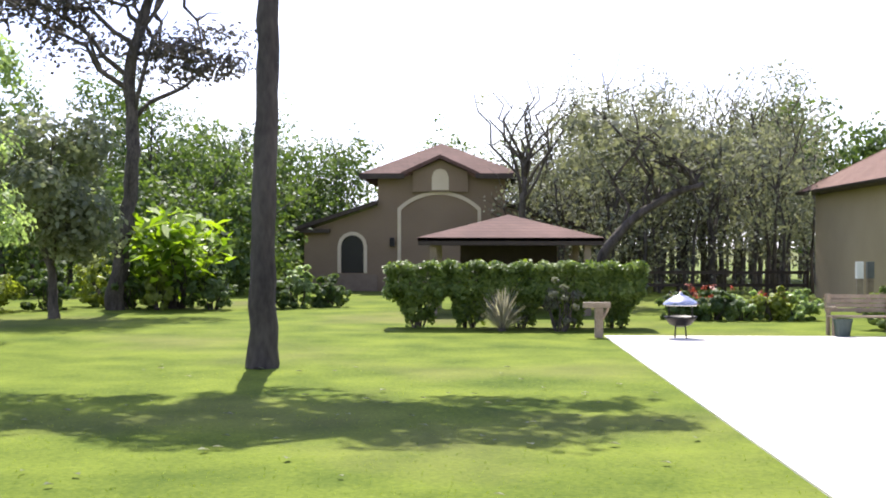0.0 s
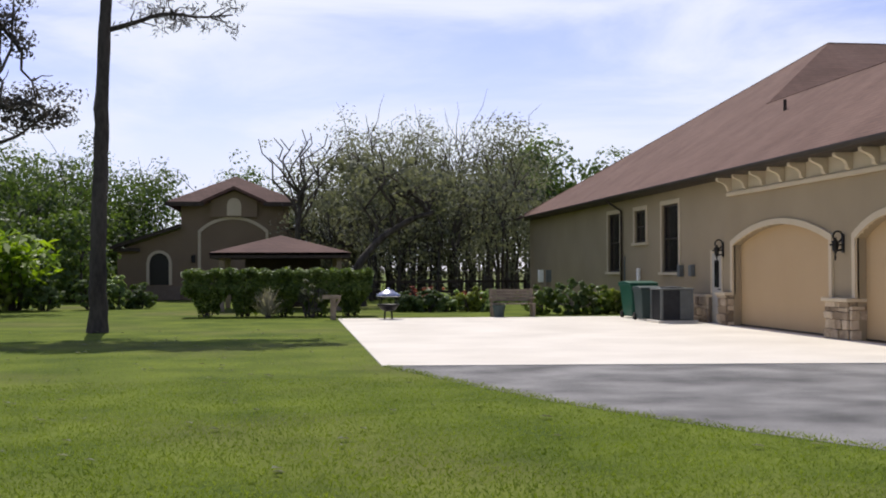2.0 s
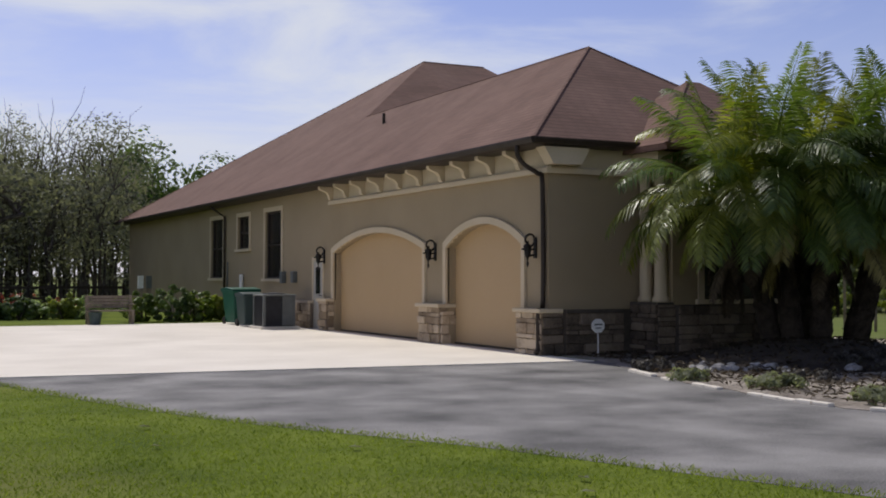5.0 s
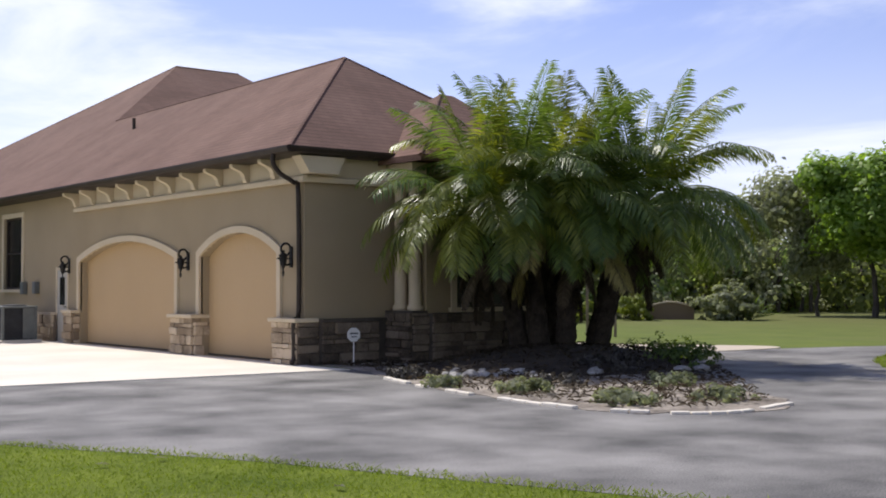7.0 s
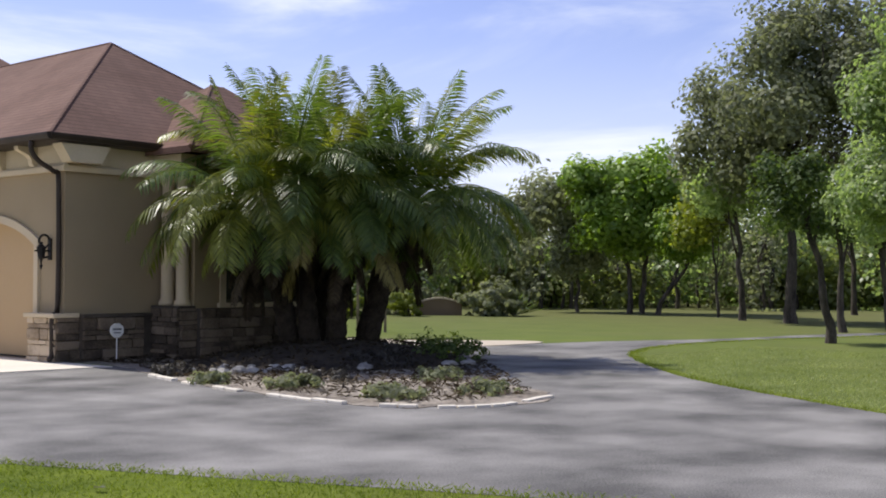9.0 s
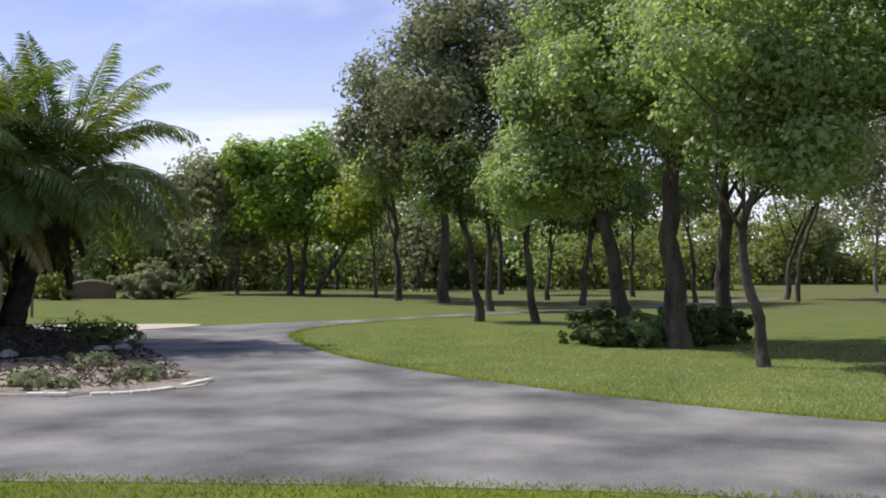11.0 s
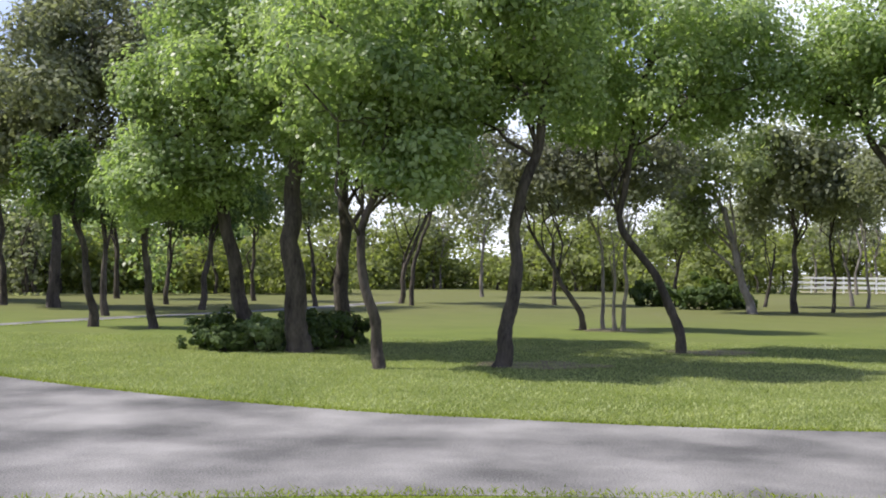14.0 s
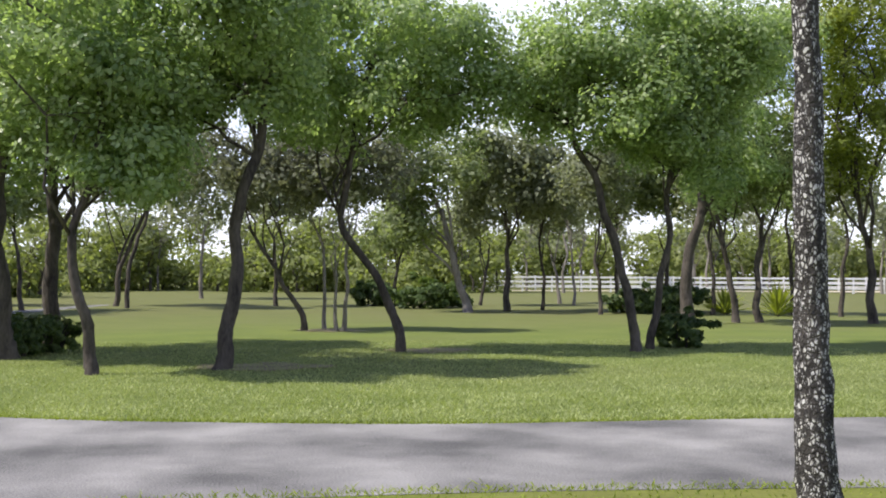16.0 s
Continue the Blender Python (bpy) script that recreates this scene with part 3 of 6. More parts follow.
def arch_z(u, h0, h1, spring, rise):
    half = (h1 - h0) / 2
    r = (half * half + rise * rise) / (2 * rise)
    return spring + rise - r + math.sqrt(max(r * r - (u - (h0 + h1) / 2) ** 2, 0))


def arch_band(h0, h1, z0, spring, rise, width, axis, a, b):
    """The trim that frames an arched opening."""
    n = 20
    inner = [(h0, z0)] + [(h0 + (h1 - h0) * k / n, arch_z(h0 + (h1 - h0) * k / n, h0, h1, spring, rise)) for k in range(n + 1)] + [(h1, z0)]
    o0, o1 = h0 - width, h1 + width
    rise2 = rise * (o1 - o0) / (h1 - h0)
    top = spring + rise + width - rise2
    outer = [(o0, z0)] + [(o0 + (o1 - o0) * k / n, arch_z(o0 + (o1 - o0) * k / n, o0, o1, top, rise2)) for k in range(n + 1)] + [(o1, z0)]
    s = Shape()
    for k in range(len(inner) - 1):
        s.prism([inner[k], inner[k + 1], outer[k + 1], outer[k]], axis, a, b)
    return s


house = thing("house", (0, 0, 0), "large tan stucco house with a brown shingle hip roof and garage", "house")
DOOR1, DOOR2 = (24.2, 29.85), (19.72, 23.0)
SPRING, RISE1, RISE2 = 2.14, 0.46, 0.46
WIN = [(40.7, 42.3, 1.42, 3.55), (37.6, 38.9, 2.42, 3.52), (34.3, 35.9, 1.42, 3.55)]
SIDE = (30.75, 31.5, 0.0, 1.95)
holes = [(DOOR1[0], DOOR1[1], 0.0, SPRING, RISE1), (DOOR2[0], DOOR2[1], 0.0, SPRING, RISE2), (*SIDE, 0)] + [(*w, 0) for w in WIN]
wall_with_openings("wall_west", WY, 56.8, -0.1, 3.98, holes, "x", WX, WX + 0.35, STUCCO, house)
wall_with_openings("wall_south", WX + 0.35, 14.0, -0.1, 3.98, [], "y", WY, WY + 0.3, STUCCO, house)
wall_with_openings("wall_porch_west", 17.9, WY, -0.1, 3.9, [], "x", 14.0, 14.3, STUCCO, house)
wall_with_openings("wall_porch_south", 14.3, 17.2, -0.1, 3.9, [(14.75, 16.75, 1.05, 2.9, 0.0)], "y", 17.9, 18.2, STUCCO, house)
wall_with_openings("wall_north", WX + 0.35, 26.0, -0.1, 3.98, [], "y", 56.5, 56.8, STUCCO, house)
wall_with_openings("wall_east", 30.8, 56.8, -0.1, 3.98, [], "x", 26.0, 26.3, STUCCO, house)
wall_with_openings("wall_inner", 17.2, 26.0, -0.1, 3.98, [], "y", 30.8, 31.1, STUCCO, house)
wall_with_openings("wall_porch_east", 18.2, 30.8, -0.1, 3.9, [], "x", 16.9, 17.2, STUCCO, house)


def west_z(x):
    return EZ + SLOPE * (x - EX)


RX = 15.05
APEX, MEET, TOP = (RX, 22.3, west_z(RX)), (RX, 35.3, west_z(RX)), (19.05, 39.25, west_z(19.05))


def roof_slab(name, faces, material, parent, thick=0.12):
    s = Shape()
    for pts in faces:
        n, i = len(pts), len(s.v)
        s.v += [tuple(p) for p in pts] + [(p[0], p[1], p[2] - thick) for p in pts]
        s.f += [tuple(i + k for k in range(n)), tuple(i + n + k for k in reversed(range(n)))]
        s.f += [(i + k, i + n + k, i + n + (k + 1) % n, i + (k + 1) % n) for k in range(n)]
    return part(name, s, material, parent)


E2 = 26.8
roof = roof_slab("roof", [
    [(EX, EY, EZ), APEX, MEET, TOP, (EX, 57.3, EZ)],
    [(EX, EY, EZ), (18.9, EY, EZ), APEX],
    [(18.9, EY, EZ), (18.9, 30.3, EZ), MEET, APEX],
    [MEET, (18.9, 30.3, EZ), (E2, 30.3, EZ), (21.6, 39.25, TOP[2]), TOP],
    [TOP, (21.6, 39.25, TOP[2]), (E2, 57.3, EZ), (EX, 57.3, EZ)],
    [(E2, 30.3, EZ), (E2, 57.3, EZ), (21.6, 39.25, TOP[2])],
], SHINGLE, house)
PX, PY = 13.45, 17.35
PZ, PD = 4.0, 2.4
PTOP = PZ + SLOPE * PD
roof_slab("porch_roof", [
    [(PX, PY, PZ), (PX + PD, PY + PD, PTOP), (PX, PY + 2 * PD, PZ)],
    [(PX, PY, PZ), (17.8, PY, PZ), (17.8 - 1.6, PY + PD, PTOP), (PX + PD, PY + PD, PTOP)],
    [(PX, PY + 2 * PD, PZ), (PX + PD, PY + PD, PTOP), (17.8 - 1.6, PY + PD, PTOP), (17.8, PY + 2 * PD, PZ)],
    [(17.8, PY, PZ), (17.8, PY + 2 * PD, PZ), (17.8 - 1.6, PY + PD, PTOP)],
], SHINGLE, house)


# ---- house: openings, trim, stone, fittings ----
def garage_door(h, rise, top):
    d = part("garage_door", wall_panel(h, rise, top), DOORM, house, "smooth tan painted overhead garage door", weld=True)
    n = 4
    for k in range(1, n):
        z = top / n * k
        part("door_seam", Shape().box(WX + 0.197, WX + 0.206, h[0] + 0.02, h[1] - 0.02, z - 0.004, z + 0.004), DOORM, d)
    part("door_seal", Shape().box(WX + 0.18, WX + 0.22, h[0], h[1], -0.01, 0.035), BRONZE, d)
    return d


def wall_panel(h, rise, spring):
    n = 16
    pts = [(h[0], 0.0), (h[1], 0.0)] + [(h[1] + (h[0] - h[1]) * k / n, arch_z(h[1] + (h[0] - h[1]) * k / n, h[0], h[1], spring, rise)) for k in range(n + 1)]
    return Shape().prism(pts, "x", WX + 0.20, WX + 0.26)


garage_door(DOOR1, RISE1, SPRING)
garage_door(DOOR2, RISE2, SPRING)
for h, rise in ((DOOR1, RISE1), (DOOR2, RISE2)):
    part("arch_trim", arch_band(h[0], h[1], 0.86, SPRING, rise, 0.14, "x", WX - 0.06, WX + 0.04), TRIM, house, "cream moulded arch surround", weld=True)


def window(name, u0, u1, z0, z1, axis, wall):
    """A dark framed window set back in its opening, with a pale surround and a sill."""
    s = 1 if axis == "x" else 0
    put = (lambda a, b, u, v, z, w: (a, b, u, v, z, w)) if axis == "x" else (lambda a, b, u, v, z, w: (u, v, a, b, z, w))
    w = part(name, Shape().box(*put(wall + 0.10, wall + 0.13, u0, u1, z0, z1)), GLASS, house, "dark tinted window with a pale surround")
    f = Shape()
    for a, b, c, d in ((u0, u0 + 0.06, z0, z1), (u1 - 0.06, u1, z0, z1), (u0 + 0.06, u1 - 0.06, z0, z0 + 0.06), (u0 + 0.06, u1 - 0.06, z1 - 0.06, z1), (u0 + 0.06, u1 - 0.06, (z0 + z1) / 2 - 0.02, (z0 + z1) / 2 + 0.02)):
        f.box(*put(wall + 0.06, wall + 0.099, a, b, c, d))
    part("window_frame", f, BRONZE, w)
    t = Shape()
    for a, b, c, d in ((u0 - 0.14, u0, z0, z1 + 0.14), (u1, u1 + 0.14, z0, z1 + 0.14), (u0, u1, z1, z1 + 0.14)):
        t.box(*put(wall - 0.035, wall + 0.01, a, b, c, d))
    part("surround", t, TRIM, w)
    part("window_sill", Shape().box(*put(wall - 0.09, wall + 0.05, u0 - 0.2, u1 + 0.2, z0 - 0.09, z0)), TRIM, w)
    return w


for q in WIN:
    window("window", *q, "x", WX)
window("porch_window", 14.75, 16.75, 1.05, 2.9, "y", 17.9)

DOOR_PAINT = mat("grey_cream_paint", (0.40, 0.37, 0.31), (0.47, 0.44, 0.37), 0.6, 1.5, 0.05, 30.0)
side = part("side_door", Shape().box(WX + 0.0, WX + 0.05, SIDE[0], SIDE[1], 0.0, SIDE[3]), DOOR_PAINT, house, "grey-cream side door with an upper glass pane")
part("pane", Shape().box(WX - 0.008, WX - 0.001, SIDE[0] + 0.2, SIDE[1] - 0.2, 1.0, 1.75), GLASS, side)
part("door_handle", Shape().tube([(WX, SIDE[0] + 0.08, 0.95), (WX - 0.05, SIDE[0] + 0.08, 0.95), (WX - 0.05, SIDE[0] + 0.18, 0.95)], 0.012, 6), IRON, side)
fr = Shape()
for a, b, c, d in ((SIDE[0] - 0.08, SIDE[0], 0.0, 2.04), (SIDE[1], SIDE[1] + 0.08, 0.0, 2.04), (SIDE[0], SIDE[1], 1.95, 2.04)):
    fr.box(WX - 0.02, WX + 0.02, a, b, c, d)
part("door_frame", fr, TRIM, side)

# cornice with scroll brackets over the garage
C0, C1 = 18.66, 30.1
band = Shape().prism([(WX - 0.11, 3.47), (WX - 0.003, 3.47), (WX - 0.003, 3.60), (WX - 0.07, 3.60), (WX - 0.11, 3.56)], "y", C0, C1)
part("cornice_band", band, TRIM, house)
band = Shape().prism([(WY - 0.11, 3.47), (WY - 0.003, 3.47), (WY - 0.003, 3.60), (WY - 0.07, 3.60), (WY - 0.11, 3.56)], "x", WX, 13.95)
part("cornice_band", band, TRIM, house)
part("cornice_panel", Shape().box(WX - 0.025, WX - 0.003, C0, C1, 3.60, 3.965), TRIM, house)
part("cornice_panel", Shape().box(WX + 0.0, 13.95, WY - 0.03, WY - 0.003, 3.60, 3.965), TRIM, house)
prof = [(0.0, 3.60), (-0.07, 3.60), (-0.11, 3.66), (-0.13, 3.74), (-0.18, 3.80), (-0.27, 3.84), (-0.36, 3.87), (-0.40, 3.90), (-0.40, 3.96), (0.0, 3.96)]
scroll = Shape().prism([(WX - 0.026 + u, v) for u, v in prof], "y", -0.07, 0.07).mesh("cornice_bracket", TRIM)
for k in range(10):
    b = part("cornice_bracket", scroll, TRIM, house)
    b.location = (0, C1 - 0.12 - k * (C1 - 0.12 - 19.75) / 9, 0)
corner_b = Shape().prism([(WX - 0.30, 3.94), (WX - 0.09, 3.62), (WX + 0.55, 3.62), (WX + 0.72, 3.94)], "y", WY - 0.34, WY - 0.031)
part("corner_bracket", corner_b, TRIM, house)

# soffit, gutter, downspout
part("soffit", Shape().box(EX + 0.04, WX, 18.44, 57.2, 3.966, 3.979), BRONZE, house)
part("soffit", Shape().box(WX, 14.0, 18.44, WY, 3.966, 3.979), BRONZE, house)
gut = [(0.0, 0.0), (-0.10, 0.02), (-0.13, 0.09), (-0.13, 0.13), (0.0, 0.13)]
part("gutter", Shape().prism([(EX + 0.03 + u, 3.965 + v) for u, v in gut], "y", EY - 0.05, 57.3), BRONZE, house)
part("gutter", Shape().prism([(EY + 0.03 + u, 3.965 + v) for u, v in gut], "x", EX - 0.02, 13.55), BRONZE, house)
drop = [(EX - 0.03, 18.95, 3.98), (EX - 0.03, 18.95, 3.80), (EX + 0.10, 18.92, 3.62), (WX - 0.16, 18.88, 3.45), (WX - 0.08, 18.87, 3.25), (WX - 0.07, 18.87, 1.05), (WX - 0.16, 18.85, 0.86), (WX - 0.20, 18.84, 0.70), (WX - 0.20, 18.83, 0.16), (WX - 0.28, 18.8, 0.04)]
part("downspout", Shape().tube(smooth_path(drop, 3), 0.048, 8), BRONZE, house, "", True)
part("downspout", Shape().tube([(EX - 0.02, 40.5, 3.97), (WX - 0.07, 40.35, 3.6), (WX - 0.07, 40.35, 0.05)], 0.045, 8), BRONZE, house, "", True)
part("vent_pipe", Shape().tube([(14.0, 31.6, west_z(14.0) - 0.1), (14.0, 31.6, west_z(14.0) + 0.3)], 0.05, 8), BRONZE, house)

# roof edges and hip caps
for a, b in (((EX, EY, EZ), APEX), ((18.9, EY, EZ), APEX), (APEX, MEET), ((EX, 57.3, EZ), TOP), (TOP, (21.6, 39.25, TOP[2])), ((PX, PY, PZ), (PX + PD, PY + PD, PTOP))):
    part("hip_cap", Shape().tube([Vector(a) + Vector((0, 0, -0.02)), Vector(b) + Vector((0, 0, -0.02))], 0.045, 6), SHINGLE, house)

# porch columns
for x, y in ((13.86, 18.55), (13.86, 18.08)):
    part("column", Shape().lathe(x, y, [(0.17, 1.0), (0.17, 1.08), (0.13, 1.12), (0.125, 2.2), (0.115, 3.3), (0.15, 3.36), (0.17, 3.42), (0.17, 3.55)], 14), TRIM, house, "", True)
column_base = part("column_base", Shape().box(13.62, 14.0, 17.86, 18.75, 0.0, 1.0), SHADED_MORTAR, house)
part("column_beam", Shape().box(13.66, 14.0, 17.9, 18.76, 3.55, 3.9), TRIM, house)

# utility boxes on the west wall
for y, z, h, w in ((34.0, 1.28, 0.36, 0.24), (33.0, 1.30, 0.34, 0.24)):
    part("meter_box", Shape().box(WX - 0.14, WX, y - w / 2, y + w / 2, z, z + h), GREY_METAL, house, "", False, 0.015)
part("vent_pipe", Shape().tube([(WX - 0.1, 38.2, 0.3), (WX - 0.1, 38.2, 1.55)], 0.07, 8), WHITE, house)
part("conduit", Shape().tube([(WX - 0.06, 40.0, 0.1), (WX - 0.06, 40.0, 2.0)], 0.03, 6), GREY_METAL, house)


def lantern(y):
    """Wrought-iron scroll bracket with a hanging candle-style lantern."""
    l = part("wall_lantern", Shape().box(WX - 0.03, WX, y - 0.05, y + 0.05, 1.85, 2.25), IRON, house, "black wrought-iron scroll wall lantern")
    arc = [(WX - 0.02, y, 2.22), (WX - 0.08, y, 2.30), (WX - 0.18, y, 2.30), (WX - 0.24, y, 2.22), (WX - 0.21, y, 2.14), (WX - 0.17, y, 2.17)]
    part("scroll", Shape().tube(smooth_path(arc, 4), 0.022, 6), IRON, l, "", True)
    part("scroll", Shape().tube(smooth_path([(WX - 0.02, y, 1.92), (WX - 0.15, y, 1.90), (WX - 0.20, y, 2.0), (WX - 0.12, y, 2.06), (WX - 0.05, y, 2.14)], 4), 0.02, 6), IRON, l, "", True)
    part("cage", Shape().lathe(WX - 0.19, y, [(0.02, 2.14), (0.085, 2.09), (0.08, 2.07), (0.06, 1.90), (0.025, 1.85), (0.012, 1.79), (0.028, 1.75), (0.008, 1.68)], 10), IRON, l)
    part("arm", Shape().tube([(WX - 0.02, y, 2.02), (WX - 0.32, y, 2.02)], 0.016, 6), IRON, l)
    return l


for y in (30.62, 23.6, 19.24):
    lantern(y)


# ---- ledge-stone facing, course by course ----
def stone_course(rng, length, height):
    """Split of a rectangle into rough stones: (u, v, width, height)."""
    out, v = [], 0.0
    while v < height - 0.04:
        h = min(rng.choice((0.09, 0.13, 0.17, 0.21)), height - v)
        if height - v - h < 0.05:
            h = height - v
        u = 0.0
        while u < length - 0.01:
            w = min(rng.uniform(0.2, 0.55), length - u)
            if length - u - w < 0.12:
                w = length - u
            out.append((u, v, w, h))
            u += w
        v += h
    return out


def stone_mesh(rng, material):
    """One rough stone, unit sized, face to -y."""
    bm = bmesh.new()
    bmesh.ops.create_cube(bm, size=1.0)
    bmesh.ops.bevel(bm, geom=list(bm.edges), offset=0.09, segments=1, affect="EDGES")
    for v in bm.verts:
        v.co += Vector((rng.uniform(-0.03, 0.03), rng.uniform(-0.12, 0.12), rng.uniform(-0.04, 0.04)))
    me = bpy.data.meshes.new("stone")
    bm.to_mesh(me)
    bm.free()
    me.materials.append(material)
    return me


stone_rng = random.Random(5)
STONES = [stone_mesh(stone_rng, STONE) for _ in range(6)]
BROWN_SHADED_STONES = [stone_mesh(stone_rng, STONE_BROWN_SHADED) for _ in range(6)]


def stone_face(parent, origin, along, out, length, height, rng, stones=STONES):
    """Stones laid over a rectangle that starts at origin, runs along a direction and faces out."""
    along, out = Vector(along), Vector(out)
    for u, v, w, h in stone_course(rng, length, height):
        ob = new("stone", rng.choice(stones))
        ob.parent = parent
        d = rng.uniform(0.05, 0.10)
        c = Vector(origin) + along * (u + w / 2) + Vector((0, 0, v + h / 2)) + out * (d / 2 - 0.02)
        m = Matrix((along, -out, Vector((0, 0, 1)))).transposed().to_4x4()
        ob.matrix_local = Matrix.Translation(c) @ m @ Matrix.Diagonal((w - 0.014, d, h - 0.012, 1))


def pillar(y0, y1, corner=False):
    p = part("stone_pillar", Shape().box(WX - 0.16, WX + 0.30, y0, y1, -0.02, 0.80), MORTAR, house, "rough tan ledge-stone pillar base with a stone cap")
    stone_face(p, (WX - 0.16, y1, 0.0), (0, -1, 0), (-1, 0, 0), y1 - y0, 0.80, stone_rng)
    # on the corner pillar the shaded south face is coloured darker
    stone_face(p, (WX - 0.16, y0, 0.0), (1, 0, 0), (0, -1, 0), 0.46, 0.80, stone_rng, BROWN_SHADED_STONES if corner else STONES)
    part("cap", Shape().box(WX - 0.26, WX + 0.28, y0 - 0.08, y1 + 0.06, 0.80, 0.88), TRIM, p, "", False, 0.012)
    return p


pillar(29.95, 30.55)
pillar(23.05, 24.12)
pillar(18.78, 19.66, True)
low = part("stone_skirt", Shape().box(WX - 0.10, WX, 31.5, 33.0, -0.02, 0.72), MORTAR, house, "grey ledge-stone skirt below the wall")
stone_face(low, (WX - 0.10, 33.0, 0.0), (0, -1, 0), (-1, 0, 0), 1.5, 0.72, stone_rng)
part("cap", Shape().box(WX - 0.18, WX, 31.48, 33.05, 0.72, 0.79), TRIM, low)
# south skirts and cap: shade is put into the stone and mortar colours
low = part("stone_skirt", Shape().box(WX + 0.31, 13.62, WY - 0.12, WY, -0.02, 0.80), SHADED_MORTAR, house, "brown ledge-stone skirt along the wall, coloured darker for shade")
stone_face(low, (WX + 0.31, WY - 0.12, 0.0), (1, 0, 0), (0, -1, 0), 1.31, 0.80, stone_rng, BROWN_SHADED_STONES)
part("cap", Shape().box(WX + 0.29, 13.62, WY - 0.2, WY, 0.80, 0.86), SHADED_MORTAR, low)
low = part("stone_skirt", Shape().box(14.0, 17.25, 17.72, 17.9, -0.02, 0.95), SHADED_MORTAR, house, "brown ledge-stone skirt along the wall, coloured darker for shade")
stone_face(low, (14.0, 17.72, 0.0), (1, 0, 0), (0, -1, 0), 3.2, 0.95, stone_rng, BROWN_SHADED_STONES)

# the column base wears the same shade-darkened stone
stone_face(column_base, (13.62, 18.66, 0.0), (0, -1, 0), (-1, 0, 0), 0.80, 0.96, stone_rng, BROWN_SHADED_STONES)
stone_face(column_base, (13.62, 17.86, 0.0), (1, 0, 0), (0, -1, 0), 0.38, 0.96, stone_rng, BROWN_SHADED_STONES)


# ---- chapel-like guest house ----
guest = thing("guest_house", (-3.0, 62.0, 0), "tan stucco guest house with red-brown hip roof and arches", "house")
GY = 62.0


def gpart(name, shape, material, label="", **kw):
    ob = part(name, shape, material, guest, label, **kw)
    ob.matrix_parent_inverse = guest.matrix_world.inverted()
    return ob


def gwall(name, *args):
    ob = wall_with_openings(name, *args, guest)
    ob.matrix_parent_inverse = guest.matrix_world.inverted()
    return ob


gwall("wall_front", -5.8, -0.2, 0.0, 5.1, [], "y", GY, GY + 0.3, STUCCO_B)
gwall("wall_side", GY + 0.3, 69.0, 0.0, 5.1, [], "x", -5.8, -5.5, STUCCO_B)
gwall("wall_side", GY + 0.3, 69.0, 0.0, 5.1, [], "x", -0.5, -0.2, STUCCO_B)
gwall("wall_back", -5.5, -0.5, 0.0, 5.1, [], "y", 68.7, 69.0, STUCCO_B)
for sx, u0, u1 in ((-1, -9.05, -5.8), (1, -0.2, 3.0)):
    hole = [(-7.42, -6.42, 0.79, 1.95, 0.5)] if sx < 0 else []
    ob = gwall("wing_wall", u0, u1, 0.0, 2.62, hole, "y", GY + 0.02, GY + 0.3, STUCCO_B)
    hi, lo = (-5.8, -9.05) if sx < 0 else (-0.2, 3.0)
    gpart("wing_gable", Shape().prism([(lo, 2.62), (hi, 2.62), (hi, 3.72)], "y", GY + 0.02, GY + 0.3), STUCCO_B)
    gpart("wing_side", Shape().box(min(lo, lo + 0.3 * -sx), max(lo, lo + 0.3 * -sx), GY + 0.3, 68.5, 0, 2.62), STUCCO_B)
    gpart("wing_roof", Shape().prism([(hi, 3.80), (hi, 3.98), (lo + 0.45 * sx, 2.78), (lo + 0.45 * sx, 2.60)], "y", GY - 0.45, 69.0), BRONZE, "dark shingle lean-to roof")
gpart("wing_return", Shape().box(-9.6, -7.9, GY - 0.3, GY + 0.0, 2.55, 2.72), BRONZE)
w = gpart("arched_window", Shape().prism([(-7.42, 0.79), (-6.42, 0.79)] + [(-6.42 - k / 12, arch_z(-6.42 - k / 12, -7.42, -6.42, 1.95, 0.5)) for k in range(13)], "y", GY + 0.14, GY + 0.18), GLASS, "dark arched window with a cream surround")
f = part("surround", arch_band(-7.42, -6.42, 0.79, 1.95, 0.5, 0.15, "y", GY - 0.06, GY + 0.03), TRIM, w, weld=True)
f.matrix_parent_inverse = Matrix.Identity(4)
gpart("arch_trim", arch_band(-4.78, -1.42, 0.2, 3.55, 0.68, 0.15, "y", GY - 0.07, GY - 0.002), TRIM, "cream arch moulding", weld=True)
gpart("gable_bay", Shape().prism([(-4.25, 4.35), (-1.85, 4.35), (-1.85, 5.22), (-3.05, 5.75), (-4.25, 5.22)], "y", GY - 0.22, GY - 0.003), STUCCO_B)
gpart("upper_niche", Shape().prism([(-3.42, 4.42), (-2.68, 4.42)] + [(-2.68 - 0.74 * k / 12, arch_z(-2.68 - 0.74 * k / 12, -3.42, -2.68, 4.98, 0.37)) for k in range(13)], "y", GY - 0.25, GY - 0.223), TRIM, "pale arched upper window")
for a, b in (((-4.75, 5.18), (-3.05, 5.95)), ((-3.05, 5.95), (-1.35, 5.18))):
    gpart("gable_roof", Shape().prism([(a[0], a[1] - 0.16), (b[0], b[1] - 0.16), (b[0], b[1]), (a[0], a[1])], "y", GY - 0.6, GY + 2.2), SHINGLE_RED)
EAV = 5.12
rf = [(-6.55, GY - 0.6, EAV), (0.55, GY - 0.6, EAV), (0.55, 69.6, EAV), (-6.55, 69.6, EAV)]
